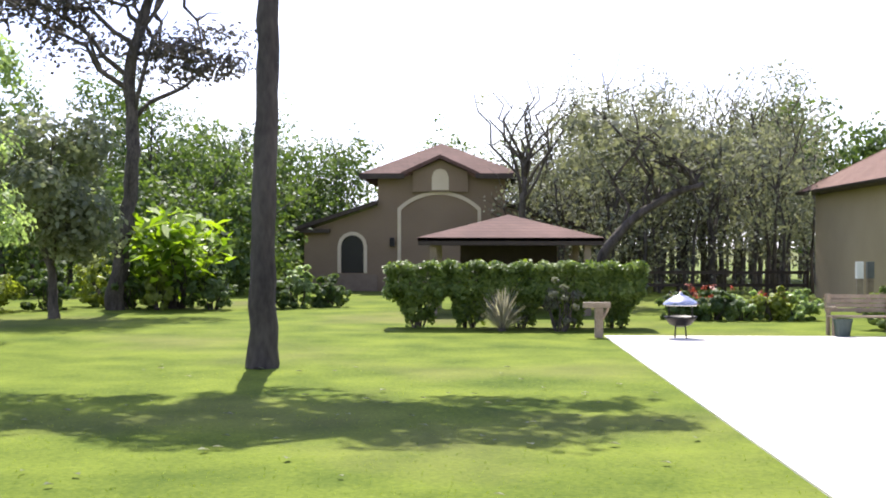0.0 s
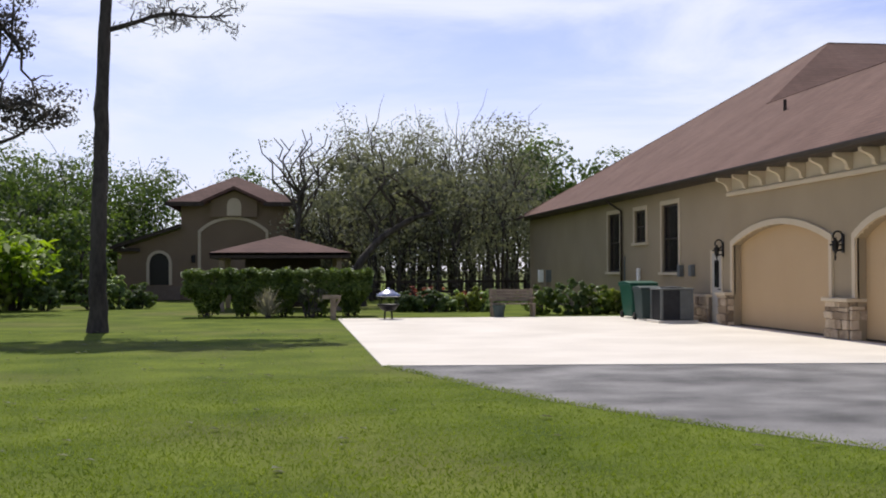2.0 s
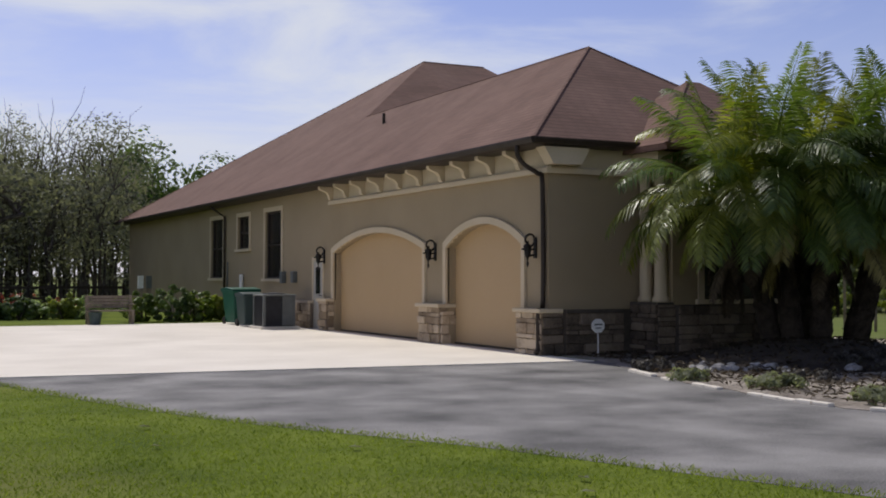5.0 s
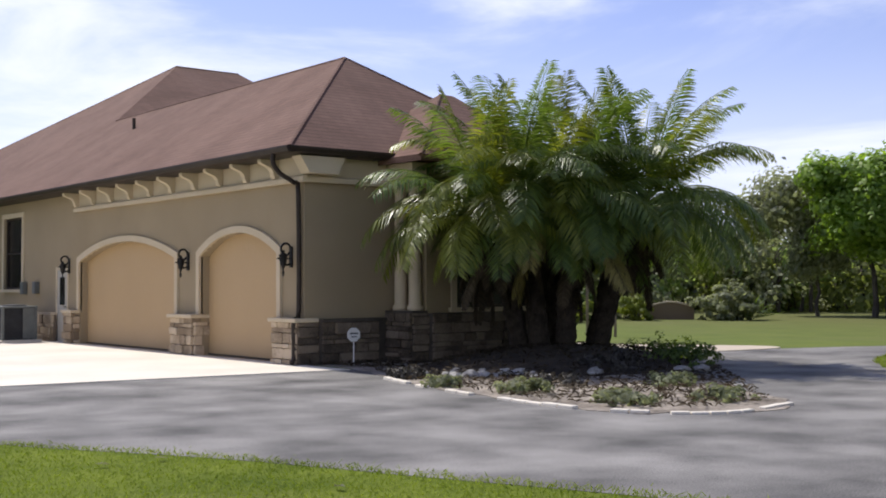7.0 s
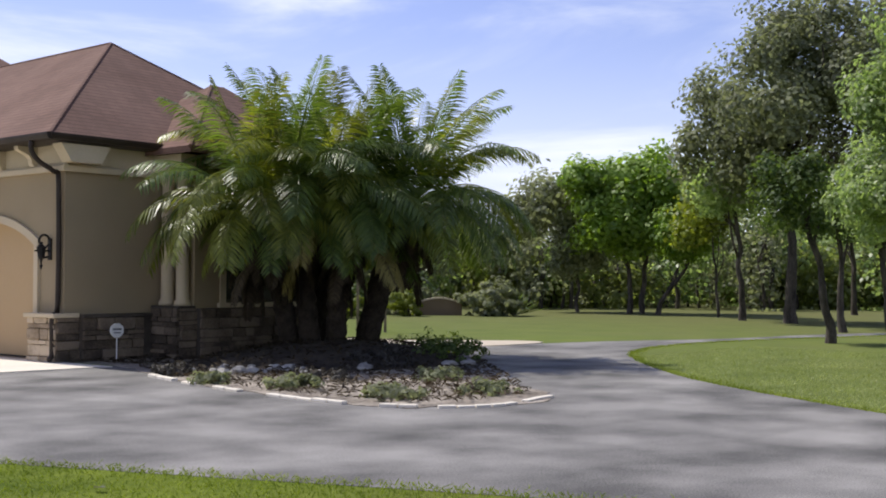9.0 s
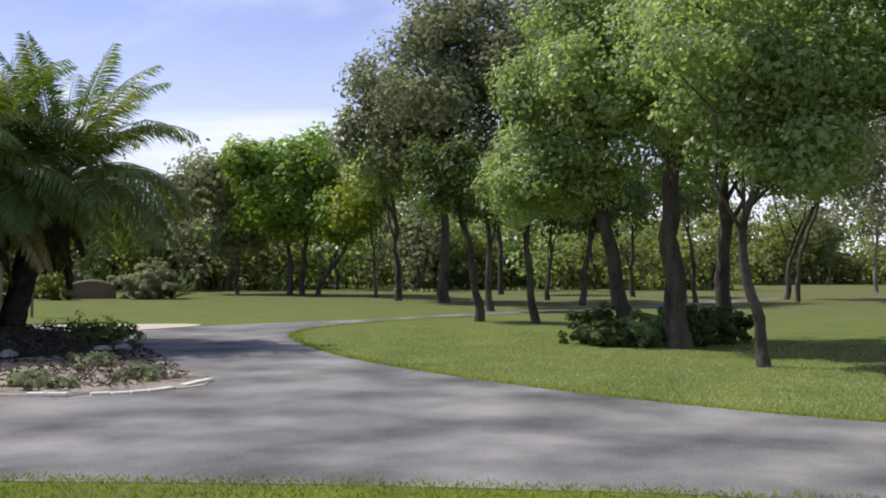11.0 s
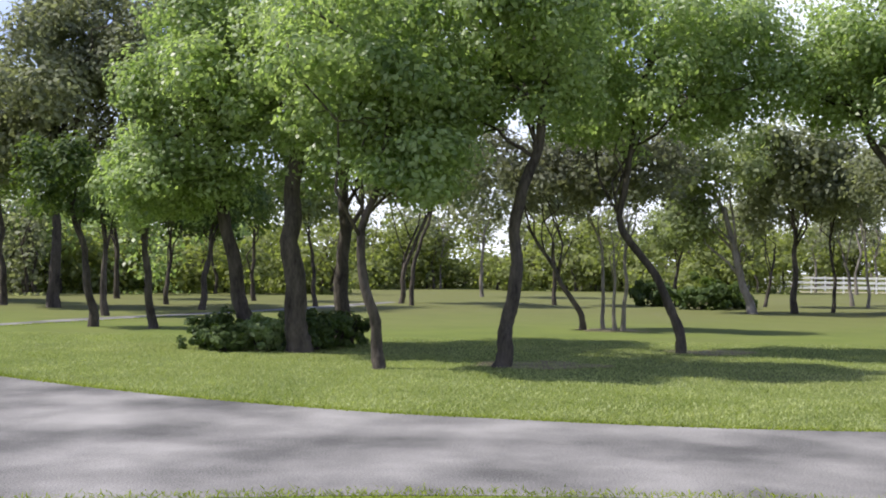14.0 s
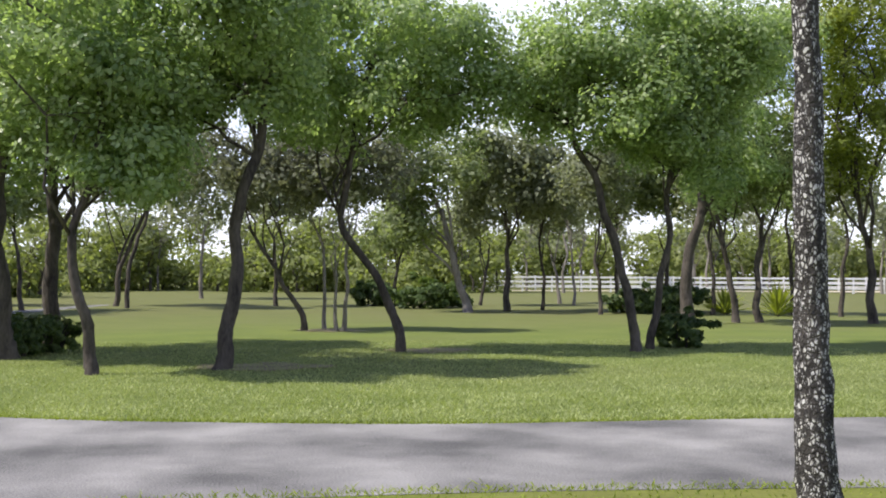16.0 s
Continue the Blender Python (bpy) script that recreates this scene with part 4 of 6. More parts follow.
A, B = (-3.1, GY + 3.0, 6.75), (-3.1, 66.6, 6.75)
ob = roof_slab("roof", [[rf[0], (-4.6, GY - 0.6, EAV), (-3.1, GY + 1.23, 5.95), A], [(-1.5, GY - 0.6, EAV), rf[1], A, (-3.1, GY + 1.23, 5.95)], [rf[1], rf[2], B, A], [rf[2], rf[3], B], [rf[3], rf[0], A, B]], SHINGLE_RED, guest, 0.16)
ob.matrix_parent_inverse = guest.matrix_world.inverted()
for a, b in (((-6.58, GY - 0.63), (-4.6, GY - 0.60)), ((-1.5, GY - 0.63), (0.58, GY - 0.60))):
    gpart("fascia", Shape().box(a[0], b[0], a[1], b[1], EAV - 0.22, EAV + 0.01), BRONZE)
lb = gpart("wall_lantern", Shape().box(-5.26, -5.06, GY - 0.25, GY, 1.95, 2.35), IRON, "", bevel=0.03)
gpart("dark_skirt", Shape().box(-9.1, -5.82, GY - 0.14, GY + 0.018, 0.0, 0.72), MORTAR, "dark stone skirt under the window")


# ---- open pavilion behind the hedge ----
pav = thing("pavilion", (-0.45, 46.5, 0), "open garden pavilion with a red-brown shingle hip roof", "pavilion")
roof_slab("roof", [[(-2.65, -2.5, 2.2), (2.65, -2.5, 2.2), (0, 0, 2.92)], [(2.65, -2.5, 2.2), (2.65, 2.5, 2.2), (0, 0, 2.92)], [(2.65, 2.5, 2.2), (-2.65, 2.5, 2.2), (0, 0, 2.92)], [(-2.65, 2.5, 2.2), (-2.65, -2.5, 2.2), (0, 0, 2.92)]], SHINGLE_RED, pav, 0.1)
for x0, x1, y0, y1 in ((-2.62, 2.62, -2.5, -2.44), (-2.62, 2.62, 2.44, 2.5), (-2.62, -2.56, -2.44, 2.44), (2.56, 2.62, -2.44, 2.44)):
    part("beam", Shape().box(x0, x1, y0, y1, 1.98, 2.19), BRONZE, pav)
for x in (-2.2, 2.2):
    for y in (-2.1, 2.1):
        part("post", Shape().box(x - 0.1, x + 0.1, y - 0.1, y + 0.1, -0.05, 2.06), WOOD, pav)
# dark sheet added at the back to give the shade inside
part("interior_shade_sheet", Shape().box(-1.5, 1.6, 2.0, 2.06, 0.0, 1.98), BRONZE, pav)


# ---- palm clump by the house ----
def frond_mesh(elev, length, leaf, rng, droop=1.5):
    """One feather frond: a tapering curved rib with two rows of narrow leaflets."""
    s = Shape()
    n = 14
    pts, a = [Vector((0, 0, 0))], radians(elev)
    for k in range(n):
        pts.append(pts[-1] + Vector((math.cos(a), 0, math.sin(a))) * length / n)
        a -= radians(droop * 90 / n) * (0.35 + 1.1 * k / n) * max(0.25, math.cos(a) * 0.8 + 0.3)
    s.tube(pts, [0.022 * (1 - 0.85 * k / n) for k in range(n + 1)], 5)
    pairs = 58
    for k in range(pairs):
        t = 0.12 + 0.88 * k / (pairs - 1)
        i = min(int(t * n), n - 1)
        p = pts[i].lerp(pts[i + 1], t * n - i)
        d = (pts[i + 1] - pts[i]).normalized()
        up = d.cross(Vector((0, -1, 0))).normalized()
        ln = length * 0.225 * math.sin(math.pi * (0.12 + 0.80 * t)) ** 0.7 * rng.uniform(0.85, 1.1)
        for side in (-1, 1):
            v = (d * rng.uniform(0.55, 0.8) + Vector((0, side, 0)) * 0.9 + up * rng.uniform(0.15, 0.45)).normalized()
            w = d.cross(v).cross(v).normalized() * 0.017
            m = p + v * ln * 0.45
            e = p + v * ln + Vector((0, 0, -0.22 * ln))
            s.poly([p - w * 0.6, m - w, e, m + w])
    me = bpy.data.meshes.new("frond")
    me.from_pydata(s.v, [], s.f)
    me.materials.append(leaf)
    return me


palm_rng = random.Random(21)
FRONDS = [[frond_mesh(e + palm_rng.uniform(-6, 6), ln, PALM_LEAF, palm_rng, dr) for _ in range(2)] for e, ln, dr in ((80, 2.65, 0.5), (64, 2.85, 0.8), (46, 2.85, 1.1), (28, 2.8, 1.3), (12, 2.6, 1.3), (-2, 2.3, 1.15))]
DEAD = [frond_mesh(e, 1.0, DEAD_LEAF, palm_rng, 0.9) for e in (-42, -66)]
OLIVE = [[frond_mesh(e + palm_rng.uniform(-6, 6), ln, PALM_OLIVE, palm_rng, dr) for _ in range(2)] for e, ln, dr in ((80, 2.65, 0.5), (64, 2.85, 0.8), (46, 2.85, 1.1), (28, 2.8, 1.3), (12, 2.6, 1.3), (-2, 2.3, 1.15))]
DRY = [frond_mesh(e, 2.1, DRY_LEAF, palm_rng, 1.0) for e in (-8, -30)]


def palm(base, crown, scale=1.0, count=44, seed=1, radius=0.17, olive=0.4, rings=6, dead=15):
    rng = random.Random(seed)
    b, c = Vector((base[0], base[1], 0)), Vector(crown)
    ob = thing("date_palm", b, "feathery green date palm with a dark rough trunk", "palm", "palm clump")
    s = Shape()
    top = c - b
    mid = top * 0.5 + Vector((-top.x * 0.12, -top.y * 0.12, 0))
    pts = smooth_path([(0, 0, -0.1), mid, top], 12)
    rs = [radius * (1.15 - 0.2 * k / len(pts)) * (1.0 + 0.10 * (k % 2)) for k in range(len(pts))]
    s.tube(pts, rs, 12, True, 0.10, rng)
    for k in range(70):
        q = pts[rng.randint(4, len(pts) - 1)]
        t = rng.uniform(0, 6.28)
        o = Vector((math.cos(t), math.sin(t), 0))
        s.tube([q + o * radius * 0.8, q + o * (radius + 0.06) + Vector((0, 0, 0.12))], [0.035, 0.008], 4)
    part("trunk", s, PALM_BARK, ob)
    for k in range(count):
        ring = min(int(rings * (k / count) ** 0.62), rings - 1)
        me = rng.choice((OLIVE if rng.random() < olive else FRONDS)[ring])
        if ring == 5 and rng.random() < 0.35:
            me = rng.choice(DRY)
        f = new("frond", me)
        f.parent = ob
        z = 0.12 - 0.05 * ring
        f.matrix_local = Matrix.Translation(top + Vector((0, 0, z))) @ pose(0, 0, 0, rng.uniform(-12, 12), rng.uniform(-7, 7), k * 137.5 + rng.uniform(-14, 14)) @ Matrix.Diagonal((scale, scale, scale, 1)) @ Matrix.Translation((0.06, 0, 0))
    for k in range(dead):
        f = new("dead_frond", DEAD[k % 2])
        f.parent = ob
        f.matrix_local = Matrix.Translation(top + Vector((0, 0, -0.2 - 0.16 * (k % 6)))) @ pose(0, 0, 0, 0, 0, k * 137.5 + rng.uniform(-20, 20))
    return ob


palm((15.2, 16.4), (14.1, 16.3, 2.75), 0.92, 40, 1, olive=0.65, rings=5)
palm((15.3, 16.0), (14.6, 15.9, 3.05), 0.95, 48, 2)
palm((15.7, 16.3), (15.6, 16.0, 3.1), 0.95, 44, 3, rings=5)
palm((15.6, 15.7), (15.4, 15.3, 2.8), 0.88, 38, 4)
palm((16.25, 15.6), (17.0, 15.0, 3.0), 0.98, 58, 5, 0.2, 0.25, 5, 8)


# ---- shrubs and garden plants ----
def shrub(label, at, r, h, leaf, seed, clumps=70, size=0.1, name="shrub", per=34, group="", stems=True):
    rng = random.Random(seed)
    nr = np.random.default_rng(seed)
    ob = thing(name, (at[0], at[1], -0.04), label, "shrub", group)
    s = Shape()
    for k in range(9 if stems else 3):
        t = rng.uniform(0, 6.28)
        limb(s, (0.1 * math.cos(t), 0.1 * math.sin(t), -0.05), (r * 0.6 * math.cos(t), r * 0.6 * math.sin(t), h * rng.uniform(0.5, 0.85)), 0.025, 0.008, rng, 4, 0.1, 5)
    part("stem", s, BARK, ob)
    c, nn = foliage(nr, [(0, 0, h * 0.52, r, r, h * 0.5, clumps)], per, 0.11 * max(r, 0.6), 0.3)
    c[:, 2] = np.maximum(c[:, 2], 0.03)
    part("foliage", card_mesh("leaves", c, nn, size * 1.3, size * 0.7, leaf, nr), leaf, ob)
    return ob


def rosette(label, at, r, h, leaf, seed, blades=60, name="spiky_plant", width=0.05, group=""):
    """Sword-leaved plant: arching blades out of one base."""
    rng = random.Random(seed)
    ob = thing(name, (at[0], at[1], -0.04), label, "plant", group)
    s = Shape()
    for k in range(blades):
        t, e = rng.uniform(0, 6.28), rng.uniform(0.25, 1.45)
        d = Vector((math.cos(t) * math.cos(e), math.sin(t) * math.cos(e), math.sin(e)))
        ln = rng.uniform(0.7, 1.0)
        w = Vector((-math.sin(t), math.cos(t), 0)) * width
        p0, p1, p2 = Vector((0, 0, 0.02)), Vector((d.x * r, d.y * r, d.z * h)) * ln * 0.6, Vector((d.x * r, d.y * r, d.z * h * 0.82)) * ln * 1.08
        s.poly([p0 - w * 0.6, p1 - w, p2, p1 + w])
    me = bpy.data.meshes.new("blades")
    me.from_pydata(s.v, [], s.f)
    me.materials.append(leaf)
    part("foliage", me, leaf, ob)
    core = Shape().lathe(0, 0, [(0.10, 0.0), (0.08, 0.12), (0.03, 0.2)], 8)
    part("heart", core, BARK, ob)
    return ob


def hedge_shrub(x0, x1, y0, y1, h, seed):
    """One clipped hedge shrub: flat dense top and face, bare stems below."""
    rng = random.Random(seed)
    nr = np.random.default_rng(seed)
    cx, cy = (x0 + x1) / 2, (y0 + y1) / 2
    ob = thing("hedge_shrub", (cx, cy, -0.04), "clipped green hedge shrub with bare stems low down", "hedge", "clipped hedge")
    s = Shape()
    for k in range(10):
        t = rng.uniform(0, 6.28)
        limb(s, (0.12 * math.cos(t), 0.12 * math.sin(t), -0.03), (rng.uniform(-0.45, 0.45) * (x1 - x0), rng.uniform(-0.4, 0.4) * (y1 - y0), h * rng.uniform(0.5, 0.9)), 0.028, 0.01, rng, 4, 0.1, 5)
    part("stem", s, BARK, ob)
    n = 9500
    p = nr.random((n, 3)) * (x1 - x0, y1 - y0, 1.0)
    face = nr.integers(0, 6, n)
    jit = np.abs(nr.normal(size=n)) * 0.07
    p[:, 2] = p[:, 2] ** 0.75 * h
    p[face == 0, 1] = jit[face == 0]
    p[face == 1, 2] = h - jit[face == 1]
    p[face == 2, 0] = jit[face == 2]
    p[face == 3, 0] = (x1 - x0) - jit[face == 3]
    p[face == 5, 2] = h - jit[face == 5]
    taper = np.clip(p[:, 2] / (h * 0.55), 0.45, 1.0)
    p[:, 0] = (p[:, 0] - (x1 - x0) / 2) * taper
    p[:, 1] = (p[:, 1] - (y1 - y0) / 2) * taper
    lump = 0.05 * np.sin(p[:, :1] * 9 + seed) + 0.04 * np.sin(p[:, 2:] * 11)
    p += nr.normal(size=(n, 3)) * 0.03 + lump
    keep = nr.random(n) < np.clip((p[:, 2] - 0.05) / 0.5, 0.12, 1.0)
    p = p[keep]
    nn = nr.normal(size=p.shape) * 0.6 + p * (0.8, 1.0, 0.3) + (0, -0.3, 0.5)
    part("foliage", card_mesh("leaves", p, nn, 0.12, 0.075, HEDGE_LEAF, nr), HEDGE_LEAF, ob)
    return ob


for k, (x0, x1) in enumerate(((-3.5, -2.15), (-2.2, -0.95), (-1.0, 0.3), (0.2, 1.45), (1.35, 2.55))):
    hedge_shrub(x0, x1, 38.6, 39.9, 1.56 + 0.02 * (k % 2), 30 + k)
rosette("pale fountain grass tuft before the hedge", (-0.8, 38.15), 0.95, 1.3, STRAW, 3, 220, "grass_tuft", 0.012)
shrub("low twiggy shrub before the hedge", (0.55, 38.1), 0.5, 1.3, BROWN_LEAF, 44, 22, 0.07)

# large-leaved bright shrub with arching leaf blades
big = thing("large_leaved_shrub", (-10.9, 47.6, -0.04), "tall bright lime-green shrub with large arching leaves", "shrub")
brng = random.Random(8)
stem_shape = Shape()
nr8 = np.random.default_rng(8)
cc, nn8, sp = [], [], []
for k in range(46):
    t, rad = brng.uniform(0, 6.28), brng.uniform(0.3, 1.6)
    z = brng.uniform(0.7, 3.3) * (1 - 0.15 * rad)
    end = Vector((rad * math.cos(t), rad * math.sin(t), z))
    pts = limb(stem_shape, (0.2 * math.cos(t), 0.2 * math.sin(t), -0.04), end, 0.03, 0.012, brng, 5, 0.08, 5)
    out = (pts[-1] - pts[-3]).normalized()
    for q in range(14):
        cc.append(pts[-1] + Vector((brng.gauss(0, 0.32), brng.gauss(0, 0.32), brng.gauss(0.05, 0.26))))
        nn8.append((brng.gauss(0, 0.5), brng.gauss(0, 0.5) - 0.2, 0.9))
        sp.append(out + Vector((brng.gauss(0, 0.5), brng.gauss(0, 0.5), -0.15)))
part("stem", stem_shape, BARK, big)
part("foliage", card_mesh("leaves", np.array(cc), np.array(nn8), 0.62, 0.24, LIME_LEAF, nr8, np.array(sp)), LIME_LEAF, big)
for k, (x, y, r, h, lf) in enumerate(((-12.2, 47.2, 0.75, 1.35, DEEP_LEAF), (-9.6, 46.8, 0.8, 1.3, DEEP_LEAF), (-11.2, 46.6, 0.45, 1.1, YELLOW_LEAF), (-8.0, 47.6, 0.8, 1.2, DEEP_LEAF), (-7.2, 48.3, 0.6, 1.2, OAK_LEAF), (-14.6, 46.5, 0.9, 1.3, DEEP_LEAF), (-6.3, 49.0, 0.7, 0.9, DEEP_LEAF), (-13.6, 49.0, 1.0, 1.6, YELLOW_LEAF), (-15.8, 44.8, 1.0, 1.2, YELLOW_LEAF), (-17.0, 46.0, 1.0, 1.4, DEEP_LEAF))):
    shrub("rounded green shrub at the edge of the lawn", (x, y), r, h, lf, 60 + k, 60, 0.13)
# flower bed past the apron
for k, (x, y, r, h, lf) in enumerate(((4.1, 42.6, 0.6, 0.7, DEEP_LEAF), (4.9, 42.3, 0.65, 0.75, DEEP_LEAF), (5.7, 42.5, 0.6, 0.7, OAK_LEAF), (6.5, 42.4, 0.55, 0.85, YELLOW_LEAF), (7.2, 42.6, 0.6, 0.8, OAK_LEAF), (8.4, 39.0, 0.65, 0.95, HEDGE_LEAF), (9.45, 38.6, 0.75, 1.15, DEEP_LEAF), (10.35, 38.9, 0.65, 1.0, HEDGE_LEAF), (11.0, 39.4, 0.5, 0.85, YELLOW_LEAF))):
    shrub("leafy garden bush in the bed by the apron", (x, y), r, h, lf, 80 + k, 55, 0.11)
for k, (x, y) in enumerate(((4.5, 43.6), (5.5, 43.7), (6.4, 43.4), (5.0, 44.0), (7.0, 43.8))):
    shrub("bush covered with small red flowers", (x, y), 0.5, 0.95, RED_FLOWER, 95 + k, 9, 0.07, "flowering_bush", 12)

# ---- things on and round the apron ----
def trash_cart(at, turn, w, d, h, material, label, name="trash_cart"):
    ob = thing(name, (at[0], at[1], 0.0), label, "bin", "", "", turn)
    s = Shape()
    lo, hi = 0.40, 0.5
    c = [(-w * lo, -d * lo), (w * lo, -d * lo), (w * lo, d * lo), (-w * lo, d * lo)]
    e = [(-w * hi, -d * hi), (w * hi, -d * hi), (w * hi, d * hi), (-w * hi, d * hi)]
    s.v = [(x, y, 0.05) for x, y in c] + [(x, y, h * 0.9) for x, y in e]
    s.f = [(3, 2, 1, 0), (4, 5, 6, 7), (0, 1, 5, 4), (1, 2, 6, 5), (2, 3, 7, 6), (3, 0, 4, 7)]
    part("body", s, material, ob, "", False, 0.03)
    part("rim", Shape().box(-w * 0.53, w * 0.53, -d * 0.53, d * 0.53, h * 0.86, h * 0.91), material, ob, "", False, 0.012)
    part("lid", Shape().prism([(-d * 0.55, h * 0.91), (d * 0.55, h * 0.91), (d * 0.5, h * 0.97), (0, h), (-d * 0.5, h * 0.955)], "x", -w * 0.54, w * 0.54), material, ob, "", False, 0.015)
    for x in (-w * 0.42, w * 0.42):
        part("wheel", Shape().tube([(x - 0.03, d * 0.46, 0.11), (x + 0.03, d * 0.46, 0.11)], 0.11, 14), IRON, ob)
    part("handle", Shape().tube([(-w * 0.4, d * 0.52, h * 0.86), (-w * 0.4, d * 0.64, h * 0.88), (w * 0.4, d * 0.64, h * 0.88), (w * 0.4, d * 0.52, h * 0.86)], 0.017, 6), material, ob)
    return ob


trash_cart((10.75, 35.3), 8, 0.9, 0.85, 1.15, GREEN_PLASTIC, "green plastic wheeled trash cart beside the wall")
trash_cart((10.5, 33.6), 4, 0.62, 0.7, 1.02, TEAL_PLASTIC, "smaller dark teal wheeled trash cart")


def ac_unit(at, w, h):
    ob = thing("air_conditioner", (at[0], at[1], 0.0), "grey metal outdoor air-conditioning unit with dark grille sides", "air conditioner", "air conditioners")
    part("pad", Shape().box(-w * 0.6, w * 0.6, -w * 0.6, w * 0.6, -0.02, 0.07), CONCRETE, ob)
    part("coil", Shape().box(-w * 0.46, w * 0.46, -w * 0.46, w * 0.46, 0.071, h - 0.05), DARK_GRILLE, ob)
    for x, y in ((-1, -1), (1, -1), (1, 1), (-1, 1)):
        part("corner_panel", Shape().box(x * w * 0.5 - 0.07 * (x > 0), x * w * 0.5 + 0.07 * (x < 0), y * w * 0.5 - 0.07 * (y > 0), y * w * 0.5 + 0.07 * (y < 0), 0.071, h - 0.05), GREY_METAL, ob)
    part("front_panel", Shape().box(w * 0.10, w * 0.42, -w * 0.492, -w * 0.465, 0.1, h - 0.06), GREY_METAL, ob)
    part("side_panel", Shape().box(w * 0.47, w * 0.492, -w * 0.42, w * 0.42, 0.1, h - 0.06), GREY_METAL, ob)
    for k in range(14):
        z = 0.13 + k * (h - 0.24) / 13
        part("louvre", Shape().box(-w * 0.50, -w * 0.47, -w * 0.42, w * 0.42, z, z + 0.018), DARK_GRILLE, ob)
    part("top", Shape().box(-w * 0.52, w * 0.52, -w * 0.52, w * 0.52, h - 0.05, h), GREY_METAL, ob, "", False, 0.02)
    part("fan_guard", Shape().lathe(0, 0, [(w * 0.36, h + 0.001), (w * 0.34, h + 0.03), (w * 0.05, h + 0.05)], 20), DARK_GRILLE, ob)
    return ob


ac_unit((10.7, 31.9), 0.95, 0.98)

bench = thing("garden_bench", (7.05, 36.9, 0.0), "weathered wooden garden bench with a slatted back", "bench")
for k in range(4):
    part("seat_slat", Shape().box(-0.72, 0.72, -0.24 + 0.12 * k, -0.14 + 0.12 * k, 0.40, 0.435), WOOD, bench)
for k in range(4):
    part("back_slat", Shape().box(-0.72, 0.72, 0.25 + 0.02 * k, 0.275 + 0.02 * k, 0.50 + 0.1 * k, 0.585 + 0.1 * k), WOOD, bench)
for x in (-0.66, 0.66):
    part("leg", Shape().box(x - 0.04, x + 0.04, -0.24, -0.16, -0.01, 0.40), WOOD, bench)
    part("leg", Shape().box(x - 0.04, x + 0.04, 0.17, 0.25, -0.01, 0.90), WOOD, bench)
    part("armrest", Shape().box(x - 0.05, x + 0.05, -0.26, 0.26, 0.60, 0.635), WOOD, bench)
pot = thing("planter_pot", (6.55, 36.6, 0.0), "dark green square planter pot beside the bench", "pot")
part("body", Shape().lathe(0, 0, [(0.15, 0.0), (0.2, 0.3), (0.22, 0.38), (0.2, 0.38), (0.17, 0.33)], 14), TEAL_PLASTIC, pot)

grill = thing("fire_pit", (2.95, 36.0, 0.0), "dark metal fire pit on legs with a domed lid", "fire pit")
part("bowl", Shape().lathe(0, 0, [(0.08, 0.24), (0.22, 0.28), (0.32, 0.40), (0.36, 0.46), (0.34, 0.46), (0.2, 0.32)], 18), IRON, grill, "", True)
for k in range(4):
    t = k * math.pi / 2 + 0.6
    part("leg", Shape().tube([(0.14 * math.cos(t), 0.14 * math.sin(t), 0.28), (0.17 * math.cos(t), 0.17 * math.sin(t), -0.01)], 0.016, 6), IRON, grill)
    part("post", Shape().tube([(0.34 * math.cos(t), 0.34 * math.sin(t), 0.44), (0.34 * math.cos(t), 0.34 * math.sin(t), 0.70)], 0.012, 6), IRON, grill)
STEEL = mat("worn_steel", (0.35, 0.35, 0.36), (0.6, 0.6, 0.62), 0.25, 4.0, 0.1, 30.0, 0.9)
part("lid", Shape().lathe(0, 0, [(0.40, 0.69), (0.40, 0.72), (0.30, 0.80), (0.16, 0.88), (0.05, 0.92), (0.03, 0.98)], 20), STEEL, grill, "shiny domed steel lid", True)

stand = thing("wooden_stand", (1.25, 36.3, -0.04), "grey weathered wooden T-shaped stand by the hedge", "stand")
part("post", Shape().box(-0.09, 0.09, -0.08, 0.08, 0.0, 0.66), WOOD, stand, "", False, 0.01)
part("crosspiece", Shape().box(-0.34, 0.24, -0.1, 0.1, 0.66, 0.78), WOOD, stand, "", False, 0.01)
part("brace", Shape().tube([(0.0, -0.02, 0.3), (0.2, -0.02, 0.66)], 0.035, 6), WOOD, stand)
for x, y in ((9.95, 46.0), (10.3, 46.1)):
    p = thing("utility_post", (x, y, -0.04), "short pale utility post by the bushes", "post", "utility posts")
    part("shaft", Shape().box(-0.09, 0.09, -0.07, 0.07, 0.0, 1.05), WOOD, p)
    part("cover", Shape().box(-0.10, 0.10, -0.08, 0.08, 1.05, 1.55), WHITE if x < 10 else GREY_METAL, p)

sign = thing("yard_sign", (12.55, 18.3, 0.0), "small round pale security sign on a thin stake", "sign")
part("stake", Shape().tube([(0, 0, -0.02), (0, 0, 0.42)], 0.012, 6), WHITE, sign)
part("plate", Shape().prism([(0.15 * math.cos(k * math.pi / 4 + 0.39), 0.56 + 0.14 * math.sin(k * math.pi / 4 + 0.39)) for k in range(8)], "y", -0.012, 0.012), WHITE, sign)
part("lettering", Shape().box(-0.09, 0.09, -0.016, -0.0125, 0.57, 0.60), GREY_METAL, sign)
part("lettering", Shape().box(-0.07, 0.07, -0.016, -0.0125, 0.51, 0.53), GREY_METAL, sign)

